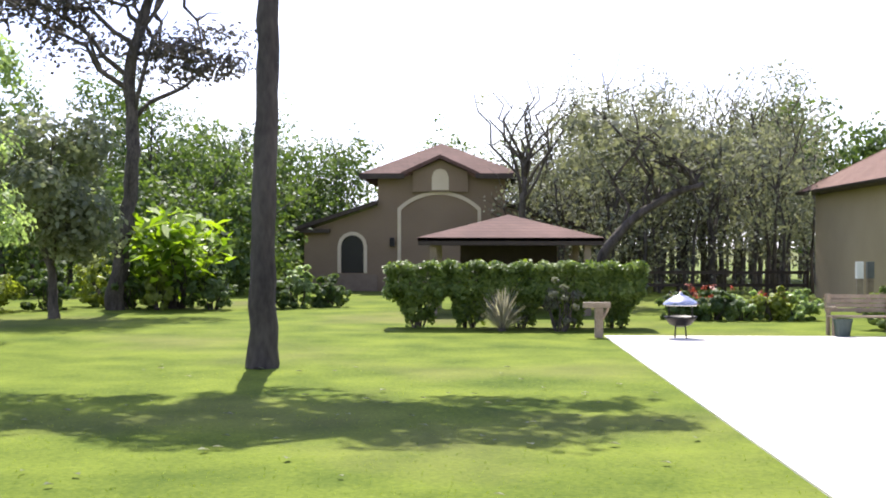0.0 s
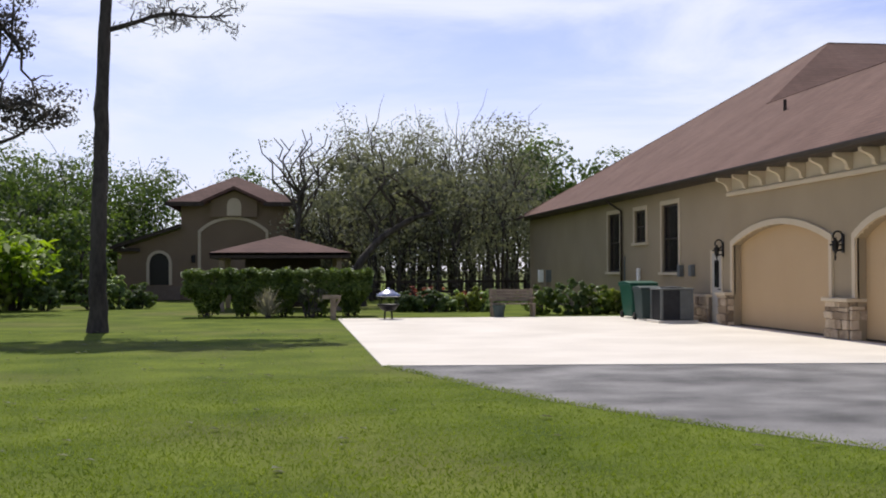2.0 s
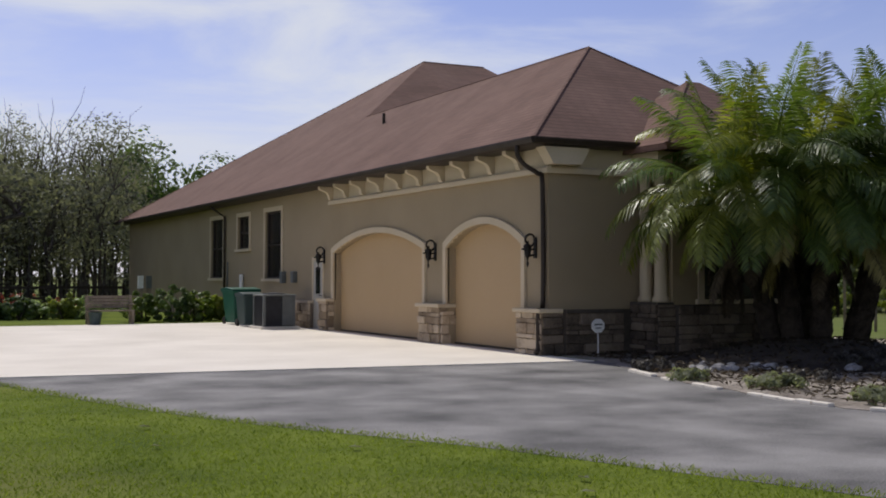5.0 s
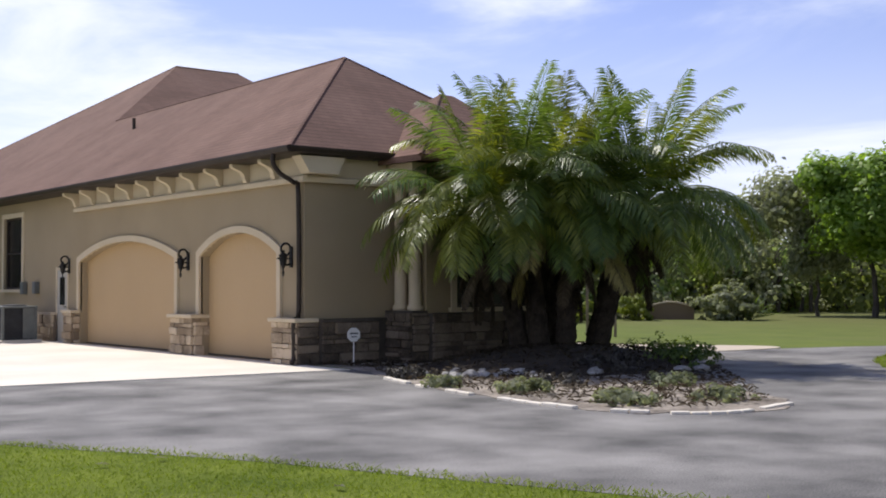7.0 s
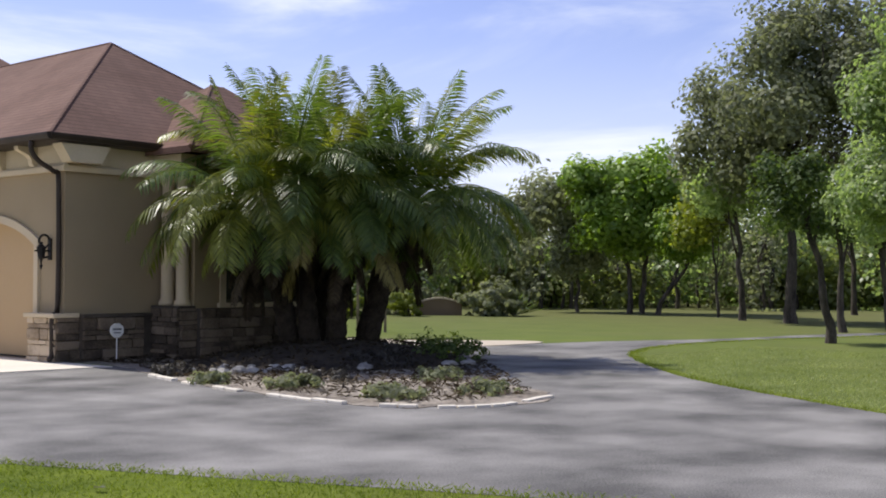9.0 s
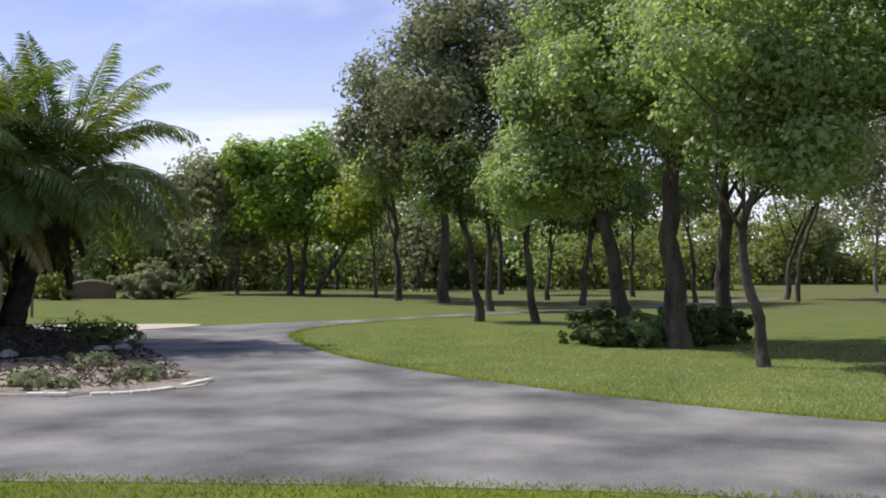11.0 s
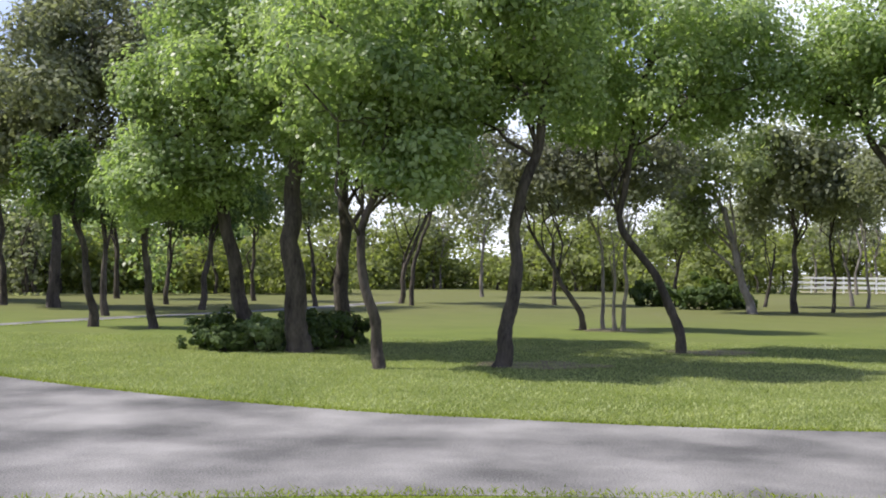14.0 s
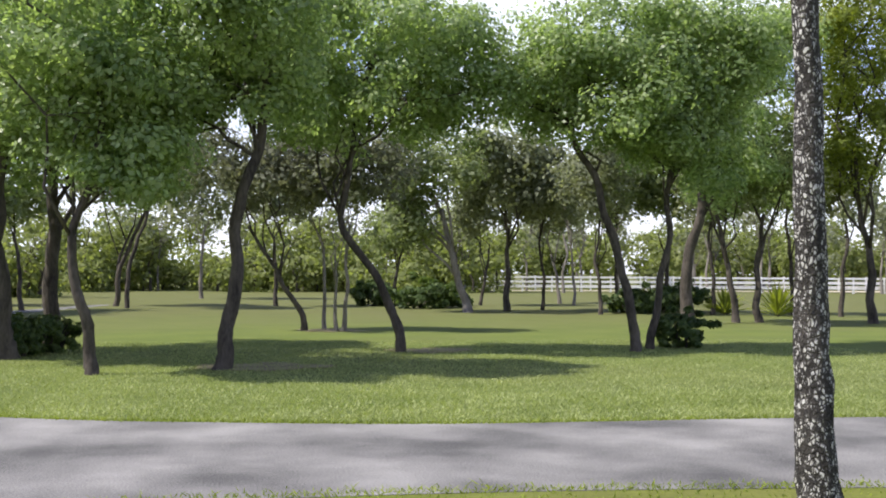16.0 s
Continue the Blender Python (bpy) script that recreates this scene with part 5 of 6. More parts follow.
# dark rail fence across the back
def rail_fence(name, label, pts, posts, rails, h, thick, material):
    ob = thing(name, (pts[0][0], pts[0][1], -0.05), label, "fence")
    a, b = Vector((0, 0, 0)), Vector((pts[1][0] - pts[0][0], pts[1][1] - pts[0][1], 0))
    turn = Matrix.Rotation(math.atan2(b.y, b.x), 4, "Z")
    ln = b.length
    for k in range(posts + 1):
        x = ln * k / posts
        part("post", Shape().box(x - thick, x + thick, -thick, thick, -0.02, h, turn), material, ob)
    for z in rails:
        part("rail", Shape().box(0, ln, -thick * 1.5, -thick, z - 0.06, z + 0.06, turn), material, ob)
    return ob


rail_fence("rail_fence", "dark wooden rail fence before the far trees", ((3.5, 57.0), (11.5, 57.0)), 5, (0.5, 1.0), 1.15, 0.05, BRONZE)
rail_fence("paddock_fence", "white three-rail paddock fence across the field", ((95.0, -17.0), (84.5, -54.0)), 16, (0.42, 0.82, 1.2), 1.32, 0.07, WHITE)
rail_fence("paddock_fence", "white three-rail paddock fence across the field", ((104.0, -20.0), (98.0, -60.0)), 16, (0.42, 0.82, 1.2), 1.32, 0.07, WHITE)

# ---- planting bed: rocks, weeds, pale edging ----
def rock(at, r, seed, label="rough grey rock lying in the bed"):
    rng = random.Random(seed)
    bm = bmesh.new()
    bmesh.ops.create_icosphere(bm, subdivisions=2, radius=1.0)
    for v in bm.verts:
        q = noise.noise(v.co * 1.3 + Vector((seed, 0, 0))) * 0.45 + noise.noise(v.co * 3.1 + Vector((0, seed, 0))) * 0.2
        v.co *= 1 + q
        v.co.x *= r * rng.uniform(0.9, 1.3)
        v.co.y *= r
        v.co.z = max(v.co.z * r * 0.7, -r * 0.15)
    me = bpy.data.meshes.new("rock")
    bm.to_mesh(me)
    bm.free()
    me.materials.append(ROCK)
    ob = new("rock", me)
    ob.matrix_world = pose(at[0], at[1], 0.02 + r * 0.12, 0, 0, rng.uniform(0, 180))
    return tagged(ob, label, "rock", "bed rocks")


MULCH = mat("dark_mulch", (0.022, 0.017, 0.013), (0.075, 0.058, 0.042), 0.95, 3.0, 0.9, 20.0)


def mound(cx, cy, rx, ry, h):
    """A low uneven heap of mulch under the palms."""
    s, rings, sides = Shape(), 9, 40
    for k in range(rings + 1):
        r = k / rings
        for q in range(sides):
            a = 2 * math.pi * q / sides
            edge = 1 + 0.16 * noise.noise((math.cos(a) * 1.7, math.sin(a) * 1.7, 3))
            x, y = cx + rx * r * edge * math.cos(a), cy + ry * r * edge * math.sin(a)
            s.v.append((x, y, h * (1 - r * r) ** 1.3 + 0.05 * (1 - r) * noise.noise((x * 2, y * 2, 0)) - 0.03 * r))
    for k in range(rings):
        for q in range(sides):
            i, j = k * sides + q, k * sides + (q + 1) % sides
            s.f.append((i, j, j + sides, i + sides))
    return tagged(part("mulch_mound", s, MULCH, None, "", True), "low dark mulch mound under the palm clump", "mulch", "", "structure")


mound(15.3, 15.4, 3.4, 2.3, 0.38)


def mound_z(x, y):
    r2 = ((x - 15.3) / 3.4) ** 2 + ((y - 15.4) / 2.3) ** 2
    return 0.38 * max(0.0, 1 - r2) ** 1.3


rr = random.Random(17)
for k in range(22):
    rock((12.55 + rr.gauss(0, 0.5), 14.3 + rr.gauss(0, 0.42)), rr.uniform(0.06, 0.13), 100 + k)
for k, (x, y) in enumerate(((15.6, 12.9), (15.9, 12.7), (14.0, 13.4), (16.9, 13.6))):
    rock((x, y), 0.13, 140 + k)
for k, (x, y, r, h, lf) in enumerate(((10.9, 13.5, 0.3, 0.16, GREY_LEAF), (11.05, 11.9, 0.4, 0.22, GREY_LEAF), (11.0, 10.0, 0.42, 0.2, GREY_LEAF), (12.3, 9.5, 0.45, 0.2, GREY_LEAF), (11.4, 15.0, 0.4, 0.2, DULL_LEAF), (12.4, 12.6, 0.5, 0.2, DULL_LEAF), (14.6, 13.6, 0.6, 0.4, DULL_LEAF), (16.4, 13.6, 0.6, 0.45, DEEP_LEAF), (17.6, 14.6, 0.8, 0.5, DEEP_LEAF), (18.3, 15.6, 0.8, 0.5, HEDGE_LEAF), (17.0, 14.0, 0.5, 0.4, DEEP_LEAF), (13.6, 11.4, 0.4, 0.2, GREY_LEAF))):
    shrub("low straggling weed in the sandy bed", (x, y), r, h, lf, 200 + k, 26, 0.06, "weed_patch", 26, "bed weeds", False)
edge = [(11.05, 15.2), (10.5, 13.2), (10.2, 11.2), (10.2, 9.5), (11.1, 8.52), (12.5, 8.6)]
ep = smooth_path([(x, y, 0.0) for x, y in edge], 6)
for k in range(len(ep) - 1):
    if rr.random() < 0.72:
        q = ep[k]
        d = ep[k + 1] - ep[k]
        s = Shape().box(-d.length * 0.48, d.length * 0.48, -0.05, 0.05, -0.04, 0.012 + rr.uniform(0, 0.02), Matrix.Rotation(math.atan2(d.y, d.x), 4, "Z"))
        ob = part("edging_block", s, CONCRETE, None, "", False, 0.012)
        ob.matrix_world = Matrix.Translation(q + d * 0.5)
        tagged(ob, "pale weathered concrete edging block beside the asphalt", "edging", "bed edging")

nrm = np.random.default_rng(55)
mp_ = np.c_[nrm.uniform(10.4, 19.0, 5200), nrm.uniform(8.8, 18.6, 5200), np.full(5200, 0.03)]
mp_ = mp_[(mp_[:, 1] > 8.9 + np.maximum(mp_[:, 0] - 12.6, 0) * 0.98) & (mp_[:, 0] > np.interp(mp_[:, 1], [8.5, 9.5, 11.2, 13.2, 15, 17], [11.2, 10.4, 10.35, 10.7, 11.2, 11.9]))]
mp_[:, 2] += [mound_z(x, y) + 0.01 for x, y in mp_[:, :2]]
tagged(new("bed_litter", card_mesh("bed_litter", mp_, np.c_[nrm.normal(size=(len(mp_), 2)) * 0.4, np.ones(len(mp_))], 0.13, 0.035, DEAD_LEAF, nrm)), "dry brown leaf litter and twigs on the sandy bed", "litter", "", "stuff")
frame_w = thing("garden_arbor", (24.7, 23.35, -0.04), "slender wooden garden arbor with a white top bar", "arbor", "", "", -45)
for x in (-0.4, 0.4):
    part("post", Shape().box(x - 0.04, x + 0.04, -0.04, 0.04, 0.0, 2.0), WOOD, frame_w)
part("top_bar", Shape().box(-0.5, 0.5, -0.05, 0.05, 2.0, 2.1), WHITE, frame_w)

# far garden past the driveway
shrub("broad spiky grey-green shrub on the far lawn", (40.0, 30.4), 1.3, 1.3, GREY_LEAF, 301, 90, 0.16)
rosette("large spiky plant on the far lawn", (40.6, 29.9), 1.5, 1.5, PALM_LEAF, 5, 90)
low_wall = thing("garden_wall", (39.0, 32.8, -0.04), "low tan stucco garden wall with a pale rounded cap", "wall", "", "", -49.9)
arch = [(-1.0 + 2.0 * k / 14, 0.52 + 0.22 * math.sin(math.pi * k / 14)) for k in range(15)]
part("body", Shape().prism([(1.0, 0.0), (-1.0, 0.0)] + arch, "y", -0.2, 0.2), STUCCO_B, low_wall)
cap = Shape()
for (a, b), (c, d) in zip(arch[:-1], arch[1:]):
    cap.prism([(a, b + 0.002), (c, d + 0.002), (c, d + 0.075), (a, b + 0.075)], "y", -0.25, 0.25)
part("cap", cap, TRIM, low_wall, "", weld=True)
part("end_post", Shape().box(-1.13, -1.002, -0.24, 0.24, 0.0, 0.66), TRIM, low_wall, "", False, 0.02)
for k, (x, y) in enumerate(((38.2, 34.8), (39.0, 36.5), (37.0, 33.0), (44.0, 38.0), (35.0, 34.5), (33.0, 33.0))):
    shrub("grey-green shrub beside the far lawn", (x, y), 0.9, 1.2, (GREY_LEAF, DEEP_LEAF, YELLOW_LEAF)[k % 3], 320 + k, 60, 0.14)
rosette("yellow-green sword-leaved plant among the trunks", (40.0, -18.8), 1.5, 1.6, YELLOW_LEAF, 6, 90)
rosette("yellow-green sword-leaved plant among the trunks", (41.5, -17.4), 1.2, 1.3, YELLOW_LEAF, 7, 80)
for k, (x, y, r, h) in enumerate(((21.3, 6.0, 0.6, 0.72), (21.0, 5.0, 0.4, 0.65), (21.5, 4.2, 0.55, 0.75), (22.4, 3.75, 0.5, 0.7), (20.7, 5.6, 0.35, 0.5), (22.9, 4.7, 0.6, 0.7))):
    shrub("dark leafy undergrowth round the oak trunks", (x, y), r, h, OAK_LEAF if k == 1 else DEEP_LEAF, 340 + k, 75, 0.075)
shrub("dark green shrub at the foot of the twin oak", (22.9, -8.7), 0.6, 0.75, DEEP_LEAF, 350, 70, 0.1)
for k, (x, y, r, h) in enumerate(((48.6, -6.7, 1.3, 1.2), (52.0, -5.2, 1.2, 1.1), (50.0, -8.0, 1.2, 1.0), (43.5, -15.5, 1.0, 1.1), (45.0, -17.0, 1.2, 1.2), (42.5, -14.0, 0.9, 0.9))):
    shrub("dark palmetto shrub under the far oaks", (x, y), r, h, DEEP_LEAF, 360 + k, 55, 0.18)

# ---- pine and the trunk beside the driveway ----
pine = tree("tall bare-trunked pine with one long side branch", (-4.82, 29.78), [(0.0, 0.03, 1.8), (0.05, 0.04, 4.0), (0.09, 0.04, 6.0), (0.18, 0.06, 8.4), (0.25, 0.1, 9.6), (0.35, 0.2, 10.6)], 0.255,
            [(2.9, 1.9, 10.1, 2.2, 1.7, 0.35, 110), (-0.4, 2.2, 10.2, 2.2, 1.8, 0.4, 110), (-3.7, 2.0, 10.1, 2.4, 1.5, 0.35, 70), (0.4, 2.2, 10.7, 1.4, 1.2, 0.45, 20)], DEEP_LEAF, BARK_PINE, 7, 40, 0.26, 0.15, 3, "pine_tree", 0.1, "", 0.86, 0.08)
bough = Shape()
prng = random.Random(4)
main = smooth_path([(0.16, 0.06, 7.55), (0.8, 0.1, 7.75), (1.6, 0.25, 8.05), (2.5, 0.3, 8.0), (3.3, 0.4, 8.1)], 4)
bough.tube(main, [0.075 * (1 - 0.75 * k / (len(main) - 1)) for k in range(len(main))], 7)
tips = []
for k in range(26):
    st = main[prng.randint(4, len(main) - 1)]
    e = st + Vector((prng.uniform(-0.2, 0.7), prng.uniform(-0.6, 0.6), prng.uniform(-0.35, 0.4)))
    limb(bough, st, e, 0.022, 0.008, prng, 4, 0.15, 5)
    tips.append(e)
part("side_branch", bough, BARK_PINE, pine, "", True)
nr4 = np.random.default_rng(4)
tc_ = np.repeat(np.array([tuple(p) for p in tips]), 26, 0) + nr4.normal(size=(26 * 26, 3)) * (0.14, 0.14, 0.09)
part("needles", card_mesh("needles", tc_, nr4.normal(size=tc_.shape), 0.17, 0.03, DULL_LEAF, nr4), DULL_LEAF, pine)
tree("near oak trunk with flaking lichen-pale bark", (7.08, -3.63), [(0.0, 0.02, 0.8), (0.0, 0.06, 1.8), (-0.02, 0.11, 3.0), (-0.05, 0.18, 4.4), (0.1, 0.1, 5.6)], 0.148,
     [(0.8, -1.2, 6.4, 1.8, 1.6, 1.1, 130), (0.6, 0.8, 7.4, 1.4, 1.4, 0.9, 60)], OAK_LEAF, BARK_FLAKE, 9, 40, 0.24, 0.1, 5, fork=0.86, crook=0.2)
# bare forked tree and a low leaning limb by the guest house
tree("leafless forked tree beside the guest house", (0.3, 54.0), [(0, 0, 2.2), (0.02, 0, 3.8), (0.0, 0, 5.1)], 0.21,
     [(-1.5, 0, 7.2, 0.9, 0.8, 0.9, 3), (0.2, 0, 7.6, 0.6, 0.8, 0.9, 3), (1.6, 0, 7.4, 0.9, 0.8, 1.0, 3)], BROWN_LEAF, BARK, 12, 8, 0.3, 0.16, 4, "bare_tree", 0.1)
tree("dark oak with a low limb leaning out sideways", (2.9, 49.9), [(-0.15, 0, 1.0), (-0.1, 0, 1.7), (0.9, -0.05, 2.9), (2.2, -0.15, 3.7), (3.2, -0.25, 4.0)], 0.26,
     [(2.6, 0.6, 5.2, 2.4, 2.0, 1.3, 60), (0.2, 0.8, 5.6, 2.2, 2.0, 1.6, 60)], BROWN_LEAF, BARK, 13, 16, 0.34, 0.2, 5, "oak_tree", 0.1)


# bare straw-covered ground at the feet of two oaks
for cx, cy, rx, ry in ((18.75, -0.1, 0.75, 0.95), (22.4, -3.4, 0.7, 0.8), (30.2, -1.9, 0.8, 0.8)):
    ring = [(cx + rx * math.cos(k * 0.2618), cy + ry * math.sin(k * 0.2618)) for k in range(24)]
    tagged(fill("bare_ground", ring, -0.011, 0.02, STRAW_MULCH, 0.45), "bare reddish straw-covered patch at the foot of an oak", "bare ground", "", "structure")


# ---- trees on the lawns ----
tree("oak with bright green crown and slender crooked trunk", (18.27, 0.55), [(0.00, -0.07, 0.54), (0.00, -0.13, 0.98), (0.01, -0.21, 1.77), (0.01, -0.29, 2.56), (0.01, -0.52, 3.44), (0.01, -0.67, 4.33), (0.01, -0.59, 5.13), (0.00, -0.19, 5.64)], 0.134, [(0.00, 0.07, 5.54, 1.60, 1.36, 1.25, 204), (-0.04, 0.82, 4.19, 0.89, 0.76, 0.62, 55), (0.01, -0.64, 4.69, 0.71, 0.61, 0.80, 55)], OAK_LEAF, BARK, 11, per_clump=74, spread=0.27, size=0.085, twigs=3, solid=0.55)
tree("oak with leaning bent trunk and bright green crown", (22.03, -2.68), [(0.02, 0.13, 0.66), (0.04, 0.38, 1.30), (0.09, 0.95, 2.06), (0.11, 1.11, 2.54), (0.10, 1.04, 3.62), (0.08, 0.75, 4.76), (0.05, 0.44, 5.86)], 0.103, [(0.05, 0.43, 5.64, 1.95, 1.66, 1.62, 223), (0.14, 1.61, 4.86, 1.08, 0.92, 0.97, 68), (-0.10, -0.75, 5.54, 1.30, 1.10, 1.41, 117)], OAK_LEAF, BARK, 12, per_clump=74, spread=0.27, size=0.085, twigs=3, solid=0.55)
tree("slender oak leaning in front of the clustered oaks", (17.56, 2.39), [(-0.01, 0.06, 0.45), (-0.01, 0.09, 0.88), (-0.04, 0.26, 1.48), (-0.04, 0.30, 2.08), (-0.01, 0.05, 2.69), (0.02, -0.12, 3.81), (-0.01, 0.06, 4.76)], 0.104, [(0.03, -0.20, 3.81, 1.30, 1.10, 1.30, 161), (-0.05, 0.31, 5.02, 1.56, 1.32, 1.04, 136)], OAK_LEAF, BARK, 13, per_clump=74, spread=0.27, size=0.085, twigs=3, solid=0.55)
tree("large oak with thick dark trunk and dense crown", (20.81, 4.29), [(-0.01, 0.05, 0.54), (-0.02, 0.11, 1.37), (-0.03, 0.16, 2.40), (-0.02, 0.12, 3.44), (0.00, 0.02, 4.27), (0.01, -0.03, 5.73)], 0.249, [(-0.08, 0.37, 4.58, 1.97, 1.67, 1.55, 266), (0.05, -0.23, 6.77, 2.49, 2.11, 1.35, 198)], OAK_LEAF, BARK, 14, per_clump=74, spread=0.27, size=0.085, twigs=3, solid=0.55)
tree("oak with leaning trunk and low hanging crown", (21.95, 5.43), [(-0.03, 0.10, 0.47), (-0.07, 0.27, 1.13), (-0.13, 0.51, 2.23), (-0.17, 0.65, 3.33), (-0.25, 0.92, 4.65), (-0.22, 0.82, 5.65)], 0.187, [(-0.31, 1.13, 4.10, 1.43, 1.22, 1.43, 204), (-0.54, 1.85, 3.32, 0.77, 0.66, 0.88, 68), (-0.16, 0.61, 5.76, 1.43, 1.22, 1.32, 148)], OAK_LEAF, BARK, 15, per_clump=74, spread=0.27, size=0.085, twigs=3, solid=0.55)
tree("oak with straight dark trunk behind its neighbours", (23.81, 4.03), [(-0.01, 0.03, 0.65), (0.00, 0.01, 1.59), (0.01, -0.03, 2.53), (0.00, 0.02, 3.47), (0.04, -0.23, 5.12)], 0.200, [(0.06, -0.35, 5.24, 2.00, 1.70, 1.53, 186), (0.22, -1.63, 4.76, 1.18, 1.00, 1.06, 93)], OAK_LEAF, BARK, 16, per_clump=74, spread=0.27, size=0.085, twigs=3, solid=0.55)
tree("oak with two slender stems and spreading crown", (21.84, -7.31), [(0.02, 0.07, 0.55), (0.07, 0.21, 1.33), (0.14, 0.42, 2.21), (0.25, 0.79, 3.44), (0.37, 1.22, 4.23), (0.40, 1.33, 5.24), (0.28, 0.91, 6.24)], 0.112, [(0.54, 1.87, 5.13, 1.12, 0.95, 1.01, 105), (0.09, 0.27, 5.00, 1.68, 1.43, 1.24, 173), (0.22, 0.70, 6.24, 1.68, 1.43, 0.90, 111)], OAK_LEAF, BARK, 17, per_clump=74, spread=0.27, size=0.085, twigs=3, solid=0.55)
tree("slender oak stem with rounded crown beside a dark shrub", (22.48, -7.85), [(-0.02, -0.06, 0.64), (-0.06, -0.18, 1.55), (-0.13, -0.37, 2.47), (-0.10, -0.29, 3.38), (-0.18, -0.49, 4.75), (-0.30, -0.80, 5.88)], 0.093, [(-0.18, -0.49, 4.52, 1.28, 1.09, 1.28, 136), (-0.34, -0.91, 5.99, 1.51, 1.28, 1.16, 124), (0.2, -1.8, 6.2, 1.5, 1.3, 1.0, 120)], OAK_LEAF, BARK, 18, per_clump=74, spread=0.27, size=0.085, twigs=3, solid=0.55)
tree("dark trunked oak with broad shaded crown", (33.74, -12.90), [(0.00, 0.00, 0.89), (-0.04, -0.11, 2.10), (-0.15, -0.39, 3.31), (-0.21, -0.55, 4.68), (-0.53, -1.31, 6.38)], 0.229, [(-0.40, -1.01, 5.53, 1.94, 1.65, 1.59, 170), (-0.73, -1.77, 7.74, 2.11, 1.80, 1.94, 190)], OAK_LEAF, BARK, 19, per_clump=40, spread=0.28, size=0.11, twigs=3)
tree("small oak with forked trunk", (34.49, -14.81), [(0.03, 0.07, 0.88), (0.15, 0.35, 2.30), (0.22, 0.52, 3.37)], 0.146, [(0.28, 0.68, 4.63, 1.46, 1.24, 1.28, 90)], OAK_LEAF, BARK, 20, per_clump=40, spread=0.28, size=0.11, twigs=3)
tree("small straight oak near the palmettos", (34.47, -15.55), [(0.02, 0.03, 0.89), (0.00, 0.00, 2.13), (-0.06, -0.12, 3.38)], 0.147, [(-0.13, -0.28, 4.98, 1.47, 1.25, 1.47, 110)], SAGE_LEAF, BARK, 21, per_clump=40, spread=0.28, size=0.11, twigs=3)
tree("yellow-green oak with crooked trunk", (33.56, -18.92), [(0.04, 0.07, 0.91), (0.00, 0.00, 1.97), (0.16, 0.29, 3.21), (0.28, 0.51, 4.45)], 0.169, [(0.20, 0.35, 7.47, 2.07, 1.76, 2.44, 300), (0.1, 0.9, 9.7, 2.4, 2.0, 1.5, 200), (0.52, 0.95, 4.82, 1.13, 0.96, 1.13, 60)], YELLOW_LEAF, BARK, 22, per_clump=40, spread=0.28, size=0.11, twigs=3)
tree("slender oak with trunk leaning over the lawn", (30.12, -1.18), [(0.01, 0.19, 0.57), (0.02, 0.56, 1.29), (0.02, 1.00, 1.95), (0.02, 1.43, 2.67)], 0.096, [(0.02, 0.87, 4.13, 1.25, 1.06, 1.10, 70), (0.01, 2.02, 4.54, 1.10, 0.94, 0.88, 45)], BROWN_LEAF, BARK, 23, per_clump=40, spread=0.28, size=0.11, twigs=3, solid=0.15)
tree("thin grey oak stem with sparse leaves", (30.70, -1.75), [(0.00, 0.02, 0.92), (0.00, 0.09, 2.11), (0.01, 0.24, 2.71)], 0.067, [(0.03, 0.62, 4.35, 1.12, 0.96, 1.27, 75)], BROWN_LEAF, BARK_PALE, 24, per_clump=40, spread=0.28, size=0.11, twigs=3, solid=0.15)
tree("thin grey oak stem with sparse leaves", (29.79, -1.99), [(0.00, 0.01, 0.94), (0.00, 0.06, 1.95)], 0.066, [(0.00, -0.04, 4.42, 0.95, 0.80, 1.24, 70)], GREY_LEAF, BARK_PALE, 25, per_clump=40, spread=0.28, size=0.11, twigs=3)
tree("thin grey oak stem with sparse leaves", (29.78, -2.20), [(0.00, -0.03, 0.94), (0.00, -0.02, 1.81), (-0.01, -0.13, 2.68)], 0.073, [(-0.06, -0.70, 4.29, 1.02, 0.87, 1.16, 70)], BROWN_LEAF, BARK_PALE, 26, per_clump=40, spread=0.28, size=0.11, twigs=3, solid=0.15)
tree("oak with pale leaning trunk and dark crown", (43.73, -7.95), [(0.04, 0.22, 0.69), (0.11, 0.61, 2.20), (0.17, 1.01, 3.94)], 0.217, [(0.21, 1.27, 5.67, 2.28, 1.93, 1.73, 160), (0.36, 2.34, 3.50, 0.98, 0.83, 0.87, 40)], SAGE_LEAF, BARK_PALE, 27, per_clump=34, spread=0.42, size=0.17, twigs=3)
tree("rounded grey-green oak at the lawn edge", (45.05, -9.76), [(0.01, 0.05, 1.34), (0.00, 0.01, 2.69), (0.01, 0.06, 4.04)], 0.157, [(-0.01, -0.04, 5.61, 1.91, 1.62, 2.25, 200)], GREY_LEAF, BARK, 28, per_clump=34, spread=0.44, size=0.18, twigs=3, solid=0.15)
tree("pale nearly bare tree at the wood edge", (65.52, 3.07), [(0.00, 0.08, 1.81), (0.01, -0.20, 4.01)], 0.144, [(-0.01, 0.28, 6.51, 2.40, 2.04, 2.40, 70)], GREY_LEAF, BARK_PALE, 29, per_clump=34, spread=0.62, size=0.25, twigs=3, solid=0.15)
tree("dark forked oak far across the lawn", (51.67, -0.78), [(0.00, 0.01, 1.27), (0.00, 0.10, 2.77)], 0.126, [(0.00, 0.00, 5.26, 1.76, 1.50, 1.64, 80)], GREY_LEAF, BARK, 30, per_clump=34, spread=0.49, size=0.20, twigs=3, solid=0.15)
